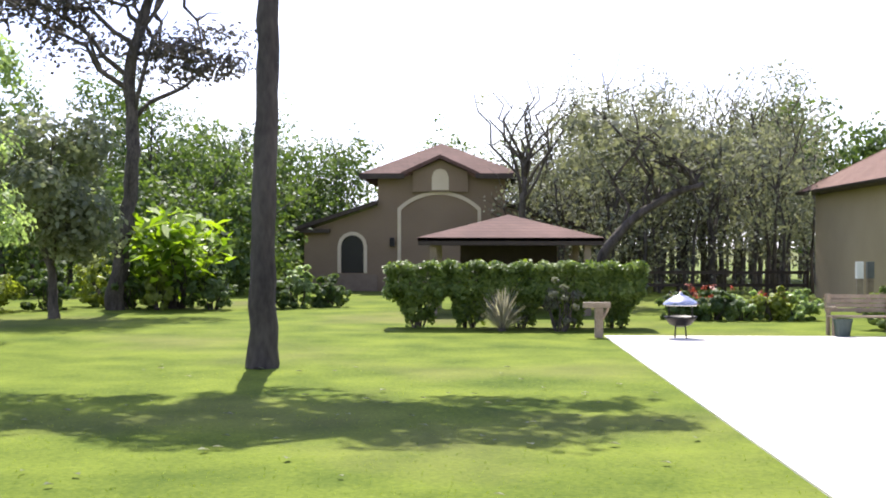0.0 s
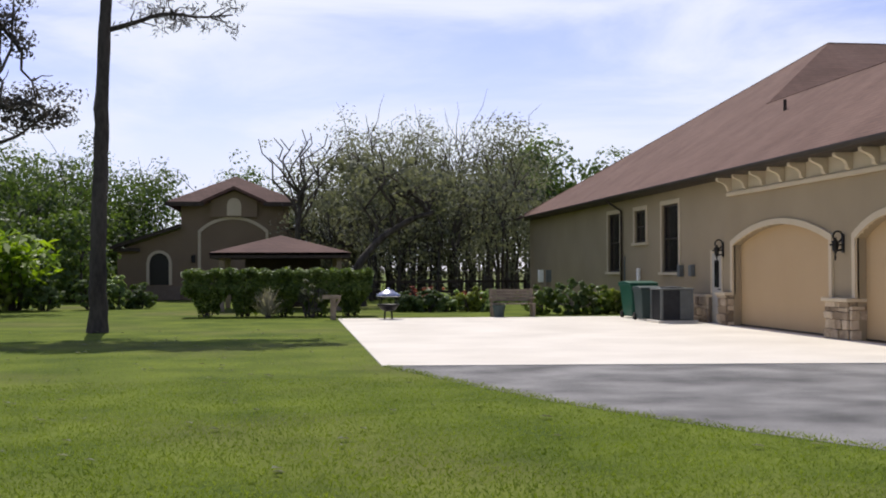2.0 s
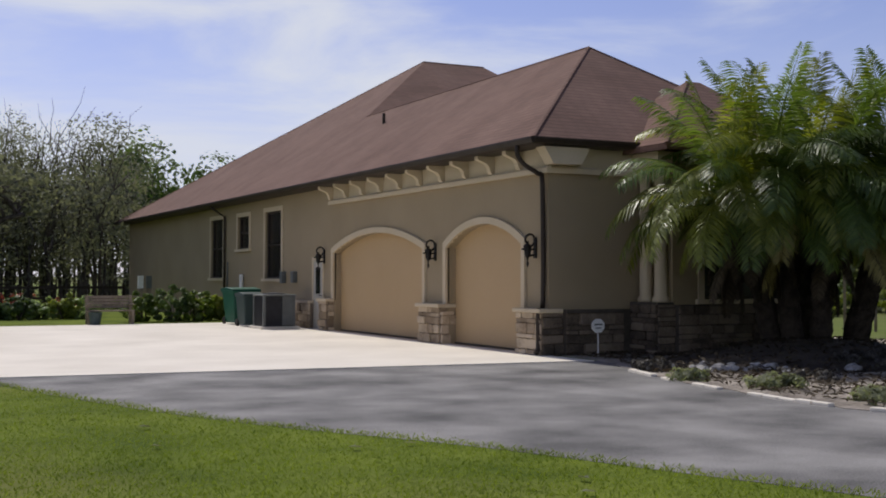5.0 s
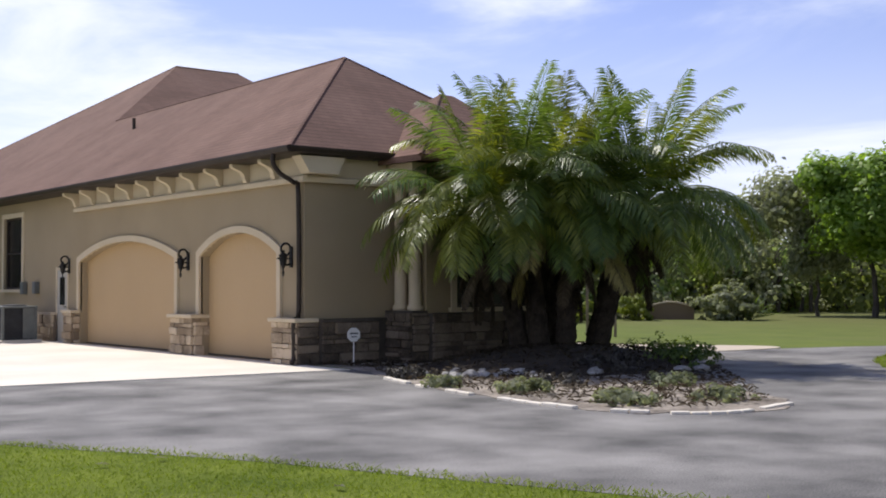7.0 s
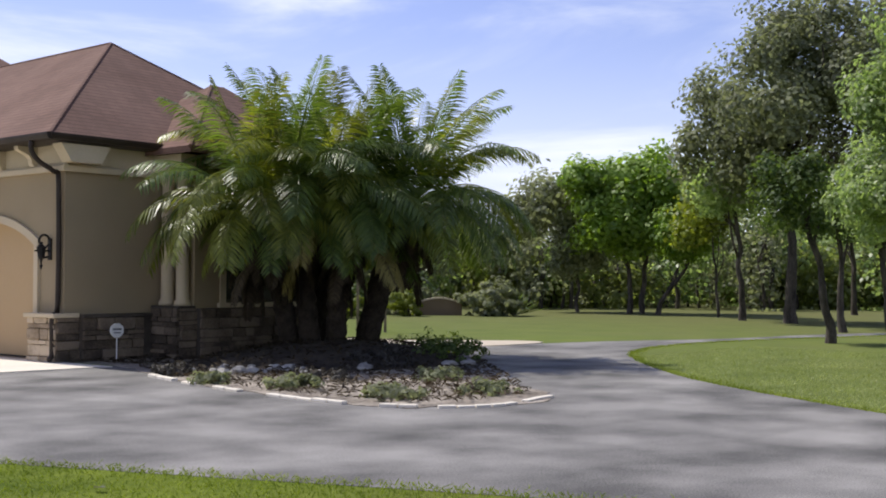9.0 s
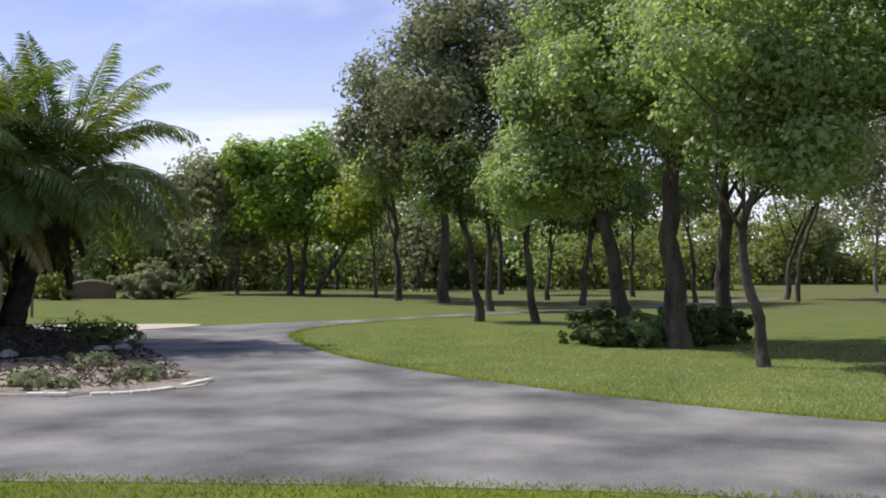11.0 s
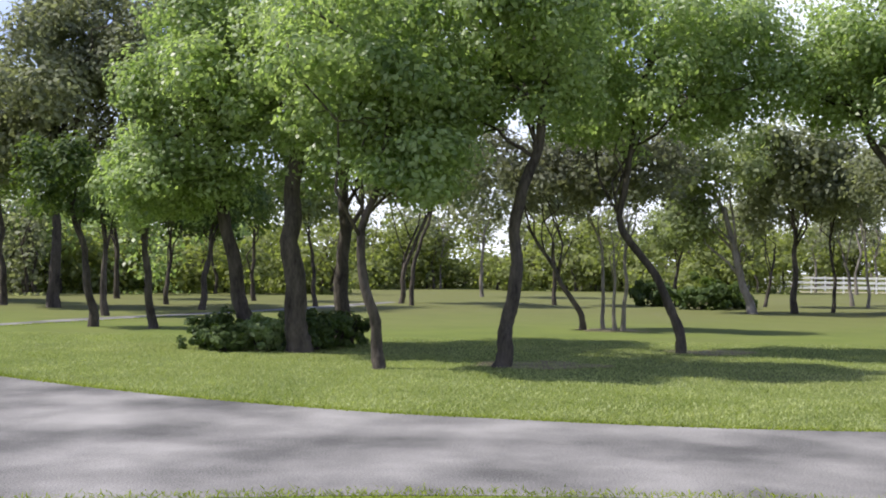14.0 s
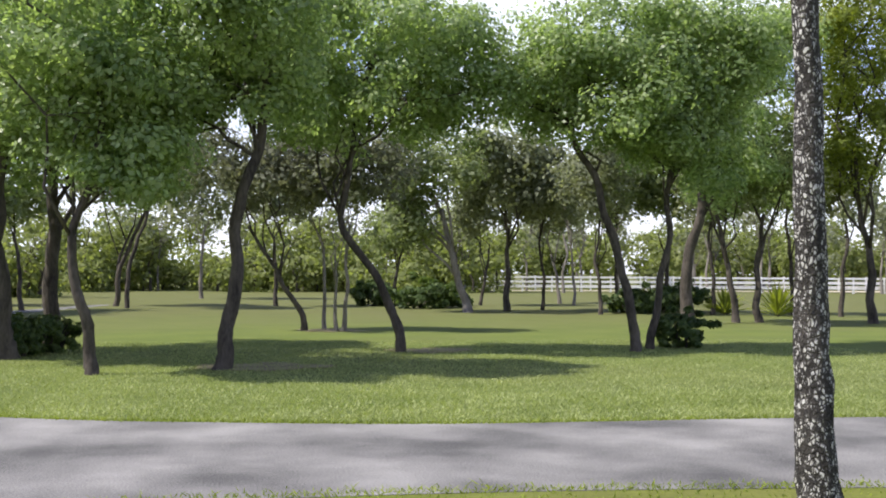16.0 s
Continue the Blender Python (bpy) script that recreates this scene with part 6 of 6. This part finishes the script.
tree("slender tree by the white fence", (56.04, -14.81), [(0.04, 0.14, 1.04), (0.11, 0.42, 2.44)], 0.127, [(0.18, 0.70, 5.54, 1.70, 1.44, 2.26, 75)], GREY_LEAF, BARK_PALE, 31, per_clump=34, spread=0.55, size=0.22, twigs=3, solid=0.15)
tree("slender tree by the white fence", (53.09, -14.71), [(0.00, 0.00, 1.60), (0.09, 0.32, 3.74)], 0.094, [(0.04, 0.14, 5.88, 1.61, 1.37, 1.88, 60)], GREY_LEAF, BARK_PALE, 32, per_clump=34, spread=0.52, size=0.21, twigs=3, solid=0.15)
tree("far oak with leaning stem", (48.31, 5.22), [(0.01, -0.05, 1.48), (0.07, -0.73, 3.78), (0.12, -1.28, 4.95)], 0.118, [(0.09, -0.94, 5.86, 1.90, 1.61, 1.66, 90)], SAGE_LEAF, BARK, 33, per_clump=34, spread=0.46, size=0.18, twigs=3)
tree("far oak with leaning stem", (52.27, 6.12), [(0.01, -0.10, 1.73), (0.07, -0.67, 3.47)], 0.115, [(-0.02, 0.19, 5.93, 1.80, 1.53, 1.80, 80)], GREY_LEAF, BARK, 34, per_clump=34, spread=0.50, size=0.20, twigs=3, solid=0.15)
tree("slender oak far across the shaded lawn", (52.75, -6.22), [(-0.01, -0.12, 1.55), (-0.06, -0.50, 2.85)], 0.117, [(0.00, 0.02, 3.36, 1.17, 0.99, 1.04, 45)], SAGE_LEAF, BARK, 35, per_clump=34, spread=0.50, size=0.20, twigs=3)
tree("slender oak far across the shaded lawn", (52.91, -10.20), [(-0.04, -0.20, 1.31), (-0.07, -0.37, 2.63)], 0.105, [(0.01, 0.03, 5.25, 1.58, 1.34, 1.84, 80)], GREY_LEAF, BARK, 36, per_clump=34, spread=0.51, size=0.20, twigs=3, solid=0.15)
tree("oak with leaning grey trunk", (28.22, 11.06), [(-0.03, 0.09, 0.71), (-0.10, 0.25, 1.89), (-0.20, 0.50, 3.00)], 0.148, [(-0.33, 0.80, 3.81, 0.89, 0.75, 1.03, 80)], DEEP_LEAF, BARK, 37, per_clump=40, spread=0.28, size=0.11, twigs=3)
tree("oak with slender trunk and drooping bright crown", (27.75, 9.40), [(-0.02, 0.07, 0.88), (-0.05, 0.13, 1.88), (-0.05, 0.13, 2.45)], 0.136, [(-0.07, 0.20, 3.73, 0.93, 0.79, 1.36, 170)], OAK_LEAF, BARK, 38, per_clump=40, spread=0.28, size=0.11, twigs=3)
tree("dark slender oak beside its taller neighbours", (34.45, 13.12), [(-0.01, 0.04, 1.26), (-0.02, 0.06, 2.69)], 0.153, [(-0.05, 0.14, 3.95, 1.08, 0.92, 1.08, 80)], DEEP_LEAF, BARK, 39, per_clump=40, spread=0.28, size=0.11, twigs=3)
tree("tall oak hung with grey moss", (40.57, 17.36), [(0.00, 0.00, 1.20), (0.02, -0.05, 2.93), (0.04, -0.09, 5.08), (0.12, -0.28, 7.24)], 0.258, [(0.12, -0.28, 7.88, 3.66, 3.11, 2.80, 330), (-0.85, 1.87, 6.58, 1.94, 1.65, 1.72, 130), (0.75, -1.88, 10.25, 2.80, 2.38, 2.37, 300), (1.2, -3.3, 8.6, 2.6, 2.2, 2.2, 190)], GREY_LEAF, BARK, 40, per_clump=34, spread=0.42, size=0.17, twigs=3)
tree("dark slender oak beside its taller neighbours", (52.95, 19.67), [(0.00, 0.00, 1.68), (-0.01, 0.03, 3.60)], 0.179, [(0.05, -0.12, 5.26, 1.51, 1.29, 1.65, 60)], DEEP_LEAF, BARK, 41, per_clump=34, spread=0.54, size=0.21, twigs=3)
tree("slender oak with a light green crown", (42.21, 20.04), [(-0.03, 0.07, 1.41), (-0.05, 0.11, 3.00), (-0.15, 0.32, 4.37)], 0.171, [(-0.15, 0.32, 5.28, 1.71, 1.45, 1.37, 110)], OAK_LEAF, BARK, 42, per_clump=34, spread=0.44, size=0.18, twigs=3)
tree("slender oak with a light green crown", (45.23, 22.56), [(-0.04, 0.07, 1.40), (-0.12, 0.23, 3.37)], 0.086, [(-0.29, 0.56, 4.84, 1.23, 1.05, 1.73, 80)], YELLOW_LEAF, BARK, 43, per_clump=34, spread=0.48, size=0.19, twigs=3)
tree("rounded lush green oak with several stems", (47.40, 28.17), [(-0.01, 0.02, 1.39), (-0.11, 0.19, 2.98), (-0.25, 0.42, 4.05)], 0.161, [(-0.46, 0.76, 5.11, 2.02, 1.71, 2.42, 260)], LUSH_LEAF, BARK, 44, per_clump=58, spread=0.52, size=0.21, twigs=3)
tree("rounded lush green oak with several stems", (47.67, 27.65), [(0.02, -0.04, 1.39), (0.13, -0.22, 2.99), (0.13, -0.22, 4.06)], 0.161, [(0.12, -0.21, 5.66, 2.02, 1.71, 2.28, 260)], LUSH_LEAF, BARK, 45, per_clump=58, spread=0.52, size=0.21, twigs=3)
tree("oak with trunk leaning outward", (46.35, 26.09), [(0.16, -0.29, 0.88), (0.53, -0.97, 1.91), (0.77, -1.42, 2.82)], 0.143, [(0.59, -1.07, 3.98, 1.17, 0.99, 1.30, 80)], LUSH_LEAF, BARK, 46, per_clump=58, spread=0.51, size=0.20, twigs=3)
tree("slender grey-green tree past the far lawn", (47.97, 31.46), [(0.00, 0.00, 1.38), (-0.04, 0.05, 3.30)], 0.112, [(-0.76, 1.14, 5.21, 1.96, 1.66, 1.68, 110), (0.14, -0.22, 3.31, 1.40, 1.19, 1.68, 70)], GREY_LEAF, BARK, 47, per_clump=34, spread=0.54, size=0.22, twigs=3, solid=0.15)
tree("slender oak in shade", (45.65, 14.85), [(0.01, -0.05, 1.42), (0.04, -0.11, 3.05)], 0.129, [(0.07, -0.22, 4.45, 1.40, 1.19, 1.40, 70)], DEEP_LEAF, BARK, 48, per_clump=34, spread=0.46, size=0.18, twigs=3)
tree("slender oak in shade", (40.06, 11.76), [(0.03, -0.10, 1.23), (0.08, -0.29, 2.85)], 0.153, [(0.11, -0.38, 4.06, 1.42, 1.21, 1.22, 80)], DEEP_LEAF, BARK, 49, per_clump=34, spread=0.40, size=0.16, twigs=3)
tree("slender oak far across the shaded lawn", (52.13, 12.90), [(-0.01, 0.05, 1.42), (0.00, 0.00, 3.23)], 0.144, [(0.00, 0.00, 4.78, 1.57, 1.34, 1.57, 60)], DEEP_LEAF, BARK, 50, per_clump=34, spread=0.51, size=0.20, twigs=3)
tree("slender oak far across the shaded lawn", (45.58, 8.81), [(-0.02, 0.10, 1.44), (-0.04, 0.21, 2.99)], 0.124, [(-0.04, 0.21, 4.32, 1.36, 1.15, 1.36, 60)], SAGE_LEAF, BARK, 51, per_clump=34, spread=0.44, size=0.18, twigs=3)
tree("far oak with forked leaning trunk", (50.99, 5.98), [(0.02, -0.18, 1.68), (0.09, -0.87, 3.35), (0.17, -1.66, 5.01)], 0.138, [(0.07, -0.64, 5.75, 1.75, 1.49, 1.00, 60)], SAGE_LEAF, BARK, 52, per_clump=34, spread=0.49, size=0.20, twigs=3)
tree("oak with dark trunk, bare limbs and sparse dull leaves", (-12.58, 46.65), [(0.14, 0.04, 1.25), (0.31, 0.08, 2.61), (0.52, 0.14, 4.90), (0.41, 0.11, 7.18), (0.77, 0.20, 8.79), (1.16, 0.30, 10.41), (1.05, 0.27, 12.02)], 0.306, [(-0.96, -0.27, 9.17, 1.88, 1.60, 1.41, 44), (1.16, 0.30, 11.79, 1.41, 1.20, 1.65, 40), (2.25, 0.55, 8.04, 1.41, 1.20, 0.82, 50), (-2.61, -0.78, 9.54, 1.41, 1.20, 0.94, 30)], DULL_LEAF, BARK, 53, per_clump=30, spread=0.4, size=0.15, twigs=4, solid=0.1, fork=0.48)
tree("slender oak behind the twin-stemmed oak", (41.33, -12.47), [(0.01, 0.05, 1.17), (0.04, 0.15, 2.42), (-0.01, -0.04, 3.67)], 0.095, [(0.02, 0.06, 5.13, 1.37, 1.16, 1.68, 85)], GREY_LEAF, BARK, 54, per_clump=34, spread=0.41, size=0.16, twigs=3, solid=0.15)
tree("slender oak behind the twin-stemmed oak", (43.77, -13.84), [(-0.01, -0.04, 1.37), (0.01, 0.05, 2.70), (-0.03, -0.10, 4.03)], 0.101, [(-0.13, -0.41, 5.36, 1.45, 1.24, 1.79, 85)], SAGE_LEAF, BARK, 55, per_clump=34, spread=0.44, size=0.17, twigs=3)
tree("slender oak near the paddock fence", (43.78, -15.92), [(0.01, 0.04, 1.38), (-0.04, -0.10, 2.94), (0.00, 0.00, 4.06)], 0.114, [(0.00, 0.00, 4.95, 1.36, 1.16, 1.36, 70)], SAGE_LEAF, BARK, 56, per_clump=34, spread=0.44, size=0.18, twigs=3)
tree("slender oak near the paddock fence", (41.32, -16.84), [(0.00, 0.00, 1.40), (0.05, 0.13, 2.88), (0.00, 0.00, 3.73)], 0.098, [(-0.06, -0.15, 4.79, 1.31, 1.11, 1.31, 70)], GREY_LEAF, BARK, 57, per_clump=34, spread=0.42, size=0.17, twigs=3, solid=0.15)
tree("slender oak near the paddock fence", (41.31, -19.95), [(-0.02, -0.03, 1.41), (0.05, 0.10, 2.91), (0.09, 0.19, 3.99)], 0.112, [(0.00, 0.00, 5.06, 1.45, 1.24, 1.34, 80)], OAK_LEAF, BARK, 58, per_clump=34, spread=0.44, size=0.17, twigs=3)
tree("slender oak near the paddock fence", (39.06, -20.81), [(-0.02, -0.04, 1.43), (-0.09, -0.17, 2.85), (0.00, 0.00, 3.88)], 0.108, [(0.09, 0.17, 4.90, 1.40, 1.19, 1.29, 80)], GREY_LEAF, BARK, 59, per_clump=34, spread=0.42, size=0.17, twigs=3, solid=0.15)
tree("slender oak in the middle of the grove", (46.46, -11.56), [(-0.01, -0.04, 1.35), (0.03, 0.12, 2.74), (-0.02, -0.10, 3.91)], 0.093, [(0.00, 0.02, 4.84, 1.17, 0.99, 1.17, 50)], GREY_LEAF, BARK, 60, per_clump=34, spread=0.45, size=0.18, twigs=3, solid=0.15)
tree("small pale green oak", (-12.84, 42.26), [(-0.06, -0.02, 0.86), (-0.19, -0.06, 2.10), (-0.29, -0.09, 2.92)], 0.172, [(-0.66, -0.21, 3.74, 1.72, 1.46, 2.15, 150), (0.66, 0.20, 2.51, 0.86, 0.73, 1.08, 40)], GREY_LEAF, BARK, 61, per_clump=34, spread=0.42, size=0.17, twigs=3, solid=0.15)
tree("pale green tree at the lawn edge", (-12.82, 35.15), [(0.00, 0.00, 0.97), (-0.08, -0.03, 2.17), (-0.15, -0.06, 3.54)], 0.109, [(-0.16, -0.06, 5.60, 1.82, 1.55, 2.01, 170), (0.45, 0.16, 3.04, 1.09, 0.93, 1.09, 70)], OAK_LEAF, BARK, 62, per_clump=40, spread=0.28, size=0.11, twigs=3)
tree("pale green tree at the lawn edge", (-8.95, 23.60), [(0.00, 0.00, 0.69), (-0.10, -0.04, 1.84), (-0.15, -0.06, 2.87)], 0.086, [(-0.60, -0.24, 3.66, 1.11, 0.94, 1.85, 93)], OAK_LEAF, BARK, 63, per_clump=74, spread=0.27, size=0.085, twigs=3, solid=0.55)


# ---- woods all round, one object for each stretch ----
def woods(name, label, arc, dist, count, height, leaf, seed, clumps=60, per=16, size=0.34, bark=BARK, low=0.12, crown=(1.3, 2.6), trunk_r=0.11, limbs=5):
    """A belt of uneven trees between two bearings (degrees clockwise from +y) and two distances."""
    rng = random.Random(seed)
    nr = np.random.default_rng(seed)
    s, blobs = Shape(), []
    for k in range(count):
        b, d = radians(rng.uniform(*arc)), rng.uniform(*dist)
        x, y = d * math.sin(b), d * math.cos(b)
        h = rng.uniform(*height)
        pts = [(x, y, -0.2)]
        for q in range(1, 6):
            pts.append((x + rng.uniform(-0.25, 0.25) * q * 0.5, y + rng.uniform(-0.25, 0.25) * q * 0.5, h * 0.85 * q / 5))
        s.tube(pts, [trunk_r * rng.uniform(0.7, 1.5) * (1 - 0.185 * q) for q in range(6)], 6)
        for q in range(limbs):
            a = Vector(pts[rng.randint(2, 4)])
            limb(s, a, a + Vector((rng.uniform(-1.8, 1.8), rng.uniform(-1.5, 1.5), rng.uniform(0.6, h * 0.35))), 0.032, 0.006, rng, 4, 0.12, 5)
        r = rng.uniform(*crown)
        for q in range(3):
            z = h * rng.uniform(max(low, 0.2), 0.86)
            blobs.append((x + rng.uniform(-0.8, 0.8) * r, y + rng.uniform(-0.8, 0.8) * r, z, r * 0.8, r * 0.8, min(h - z + 0.2, r), clumps / 3))
    ob = thing(name, (0, 0, 0), label, "woods", "", "stuff")
    part("trunks", s, bark, ob)["kind"] = "stuff"
    c, nn = foliage(nr, blobs, per, 0.5, 0.2)
    c[:, 2] = np.maximum(c[:, 2], 0.05)
    part("foliage", card_mesh("foliage", c, nn, size * 1.2, size * 0.8, leaf, nr), leaf, ob)["kind"] = "stuff"
    return ob


woods("far_woods", "dense green woods behind the lawn", (-30, -9.8), (64, 84), 60, (6.0, 11.5), DEEP_LEAF, 401, 66, 18, 0.21)
woods("far_woods", "darker green woods low behind the lawn", (-32, -9.6), (58, 70), 45, (2.0, 5.0), DEEP_LEAF, 402, 55, 14, 0.24, low=0.1)
woods("far_woods", "dark green trees past the guest house", (-15, -6), (72, 86), 30, (5.5, 10.5), DEEP_LEAF, 415, 50, 18, 0.2)
woods("far_woods", "green trees behind the guest house", (-10, 0.5), (76, 92), 26, (6.0, 9.5), DEEP_LEAF, 403, 46, 18, 0.21)
woods("far_woods", "grey thin woods with many bare stems", (2.6, 12.5), (60, 84), 80, (6.5, 12.0), BROWN_LEAF, 404, 34, 18, 0.14, BARK, 0.35, (1.2, 2.2), 0.09, 9)
woods("far_woods", "low grey thin woods by the guest house", (0.3, 4.0), (60, 80), 28, (4.0, 8.5), BROWN_LEAF, 414, 30, 18, 0.14, BARK, 0.2, (1.0, 1.8), 0.08, 8)
woods("far_woods", "grey-green thin woods behind the garden", (1.5, 12.5), (58, 78), 42, (5.0, 9.0), BROWN_LEAF, 405, 34, 18, 0.15, BARK, 0.2, (1.2, 2.0), 0.09, 7)
woods("far_woods", "tall green trees rising behind the house", (9.5, 17.5), (76, 90), 13, (8.0, 11.5), DEEP_LEAF, 406, 90, 20, 0.28, BARK, 0.4, (1.5, 2.4))
woods("far_woods", "grey-green woods beyond the far lawn", (38, 66), (62, 86), 60, (4.0, 8.5), GREY_LEAF, 407, 46, 14, 0.26)
woods("far_woods", "mixed green woods beyond the far lawn", (38, 76), (64, 86), 60, (3.5, 7.5), OAK_LEAF, 408, 46, 14, 0.26)
woods("far_woods", "yellow-green thicket at the edge of the field", (60, 103), (86, 106), 90, (3.2, 6.4), THICKET_LEAF, 409, 48, 15, 0.32, BARK, 0.08, (1.6, 2.8))
woods("far_woods", "low dull thicket at the edge of the field", (60, 100), (84, 100), 45, (1.5, 3.4), THICKET_LEAF, 410, 40, 14, 0.32, BARK, 0.08, (1.4, 2.4))
woods("far_woods", "low olive thicket behind the far trees", (44, 80), (66, 82), 70, (1.8, 4.4), THICKET_LEAF, 416, 44, 15, 0.28, BARK, 0.08, (1.5, 2.5))
woods("far_woods", "green thicket beyond the paddock fence", (98, 130), (114, 138), 75, (4.0, 7.5), THICKET_LEAF, 411, 46, 15, 0.42, BARK, 0.08, (2.0, 3.4))
woods("far_woods", "sparse tall grey trees at the field edge", (66, 128), (90, 125), 80, (6.0, 10.5), GREY_LEAF, 412, 30, 12, 0.3, BARK_PALE, 0.5, (1.2, 2.2), 0.12, 9)
woods("far_woods", "woods closing the land behind", (128, 330), (70, 100), 70, (5.0, 10.0), OAK_LEAF, 413, 30, 12, 0.7)
tagged(fill("sandy_field_strip", [(97, -15), (99, -15), (101.5, -62), (92, -62), (96, -40)], -0.02, 0.05, PATHC), "pale sandy track beyond the white fence", "track", "", "structure")


# ---- grass blades over the nearer lawn ----
def blades(name, label, count, seed, height, side, leaf):
    nr = np.random.default_rng(seed)
    r = 1.0 + 33.0 * nr.random(count) ** 1.1
    keep = nr.random(count) < np.clip((36.0 - r) / 22.0, 0.0, 1.0)
    r, bearing = r[keep], radians(-40) + nr.random(keep.sum()) * radians(172)
    p = np.stack([r * np.sin(bearing), r * np.cos(bearing)], 1)
    if side < 0:
        near, turn = 5.5 + 11.0 * nr.random(count), radians(-40) + nr.random(count) * radians(130)
        p = np.concatenate([p, np.stack([near * np.sin(turn), near * np.cos(turn)], 1)])
    else:
        p = nr.random((count, 2)) ** (1.5, 1.0) * (14.0, 24.0) + (11.4, -12.0)
    ex = np.array([q[0] for q in near_edge][::-1])
    ey = np.array([q[1] for q in near_edge][::-1])
    fx = np.array([q[0] for q in far_edge[1:13]])
    fy = np.array([q[1] for q in far_edge[1:13]])
    west = (p[:, 0] < np.interp(p[:, 1], ey, ex) - 0.03) & ((p[:, 1] < 18.3) | (p[:, 0] < 1.38))
    east = (p[:, 0] > np.interp(p[:, 1], fy, fx) + 0.03) & (p[:, 1] < 12.0)
    p = p[west if side < 0 else east]
    n = len(p)
    h = height * nr.uniform(0.5, 1.25, n) * (1 - np.hypot(p[:, 0], p[:, 1]) / 60)
    a = nr.uniform(0, 2 * np.pi, n)
    lean = nr.normal(size=(n, 2)) * 0.7 * h[:, None]
    w = np.stack([np.cos(a), np.sin(a)], 1) * 0.0055 * nr.uniform(0.8, 1.6, (n, 1))
    z0 = np.full(n, -0.03)
    v = np.stack([np.c_[p - w, z0], np.c_[p + w, z0], np.c_[p + lean * 0.6 + w * 0.7, z0 + h * 0.65], np.c_[p + lean, z0 + h]], 1).reshape(-1, 3)
    ob = new(name, quads_mesh(name, v, leaf))
    return tagged(ob, label, "grass", "", "stuff")


blades("grass_blades", "short green grass blades of the mown lawn", 190000, 71, 0.04, -1, BLADE)
blades("grass_blades", "short pale green grass blades of the lawn past the driveway", 190000, 74, 0.055, 1, BLADE_PALE)

# ragged taller grass along the driveway's edges
nr73 = np.random.default_rng(73)
fringe = []
for pts, side in ((near_edge, -1), (far_edge[1:16], 1)):
    c = [Vector((p[0], p[1], 0)) for p in smooth_path([(a, b, 0) for a, b in pts], 12)]
    for k in range(len(c) - 1):
        d = c[k + 1] - c[k]
        n = int(d.length * 260)
        q = nr73.random((n, 1)) * (d.x, d.y) + (c[k].x, c[k].y)
        out = np.array((-d.y, d.x)) / max(d.length, 1e-6) * side
        fringe.append(q - out * np.abs(nr73.normal(size=(n, 1))) * 0.12 + out * 0.05 * nr73.random((n, 1)))
fp = np.concatenate(fringe)
n = len(fp)
fh = nr73.uniform(0.02, 0.055, n)
fa = nr73.uniform(0, 6.28, n)
fl = nr73.normal(size=(n, 2)) * 1.0 * fh[:, None]
fw = np.stack([np.cos(fa), np.sin(fa)], 1) * 0.007
fz = np.full(n, -0.03)
fv = np.stack([np.c_[fp - fw, fz], np.c_[fp + fw, fz], np.c_[fp + fl * 0.6 + fw * 0.7, fz + fh * 0.65], np.c_[fp + fl, fz + fh]], 1).reshape(-1, 3)
tagged(new("grass_fringe", quads_mesh("grass_fringe", fv, BLADE)), "ragged yellow-green grass along the asphalt edge", "grass", "", "stuff")

# fallen leaves scattered on the lawn
nr72 = np.random.default_rng(72)
lp = np.c_[nr72.uniform(-8, 6, 260), nr72.uniform(6, 30, 260), np.full(260, 0.012)]
lp = lp[(lp[:, 0] < np.interp(lp[:, 1], [p[1] for p in near_edge][::-1], [p[0] for p in near_edge][::-1]) - 0.3) & ((lp[:, 1] < 18) | (lp[:, 0] < 1.2))]
tagged(new("fallen_leaves", card_mesh("fallen_leaves", lp, np.tile((0.1, 0.1, 1.0), (len(lp), 1)), 0.12, 0.07, BROWN_LEAF, nr72)), "scattered brown fallen leaves lying on the lawn", "leaves", "", "stuff")
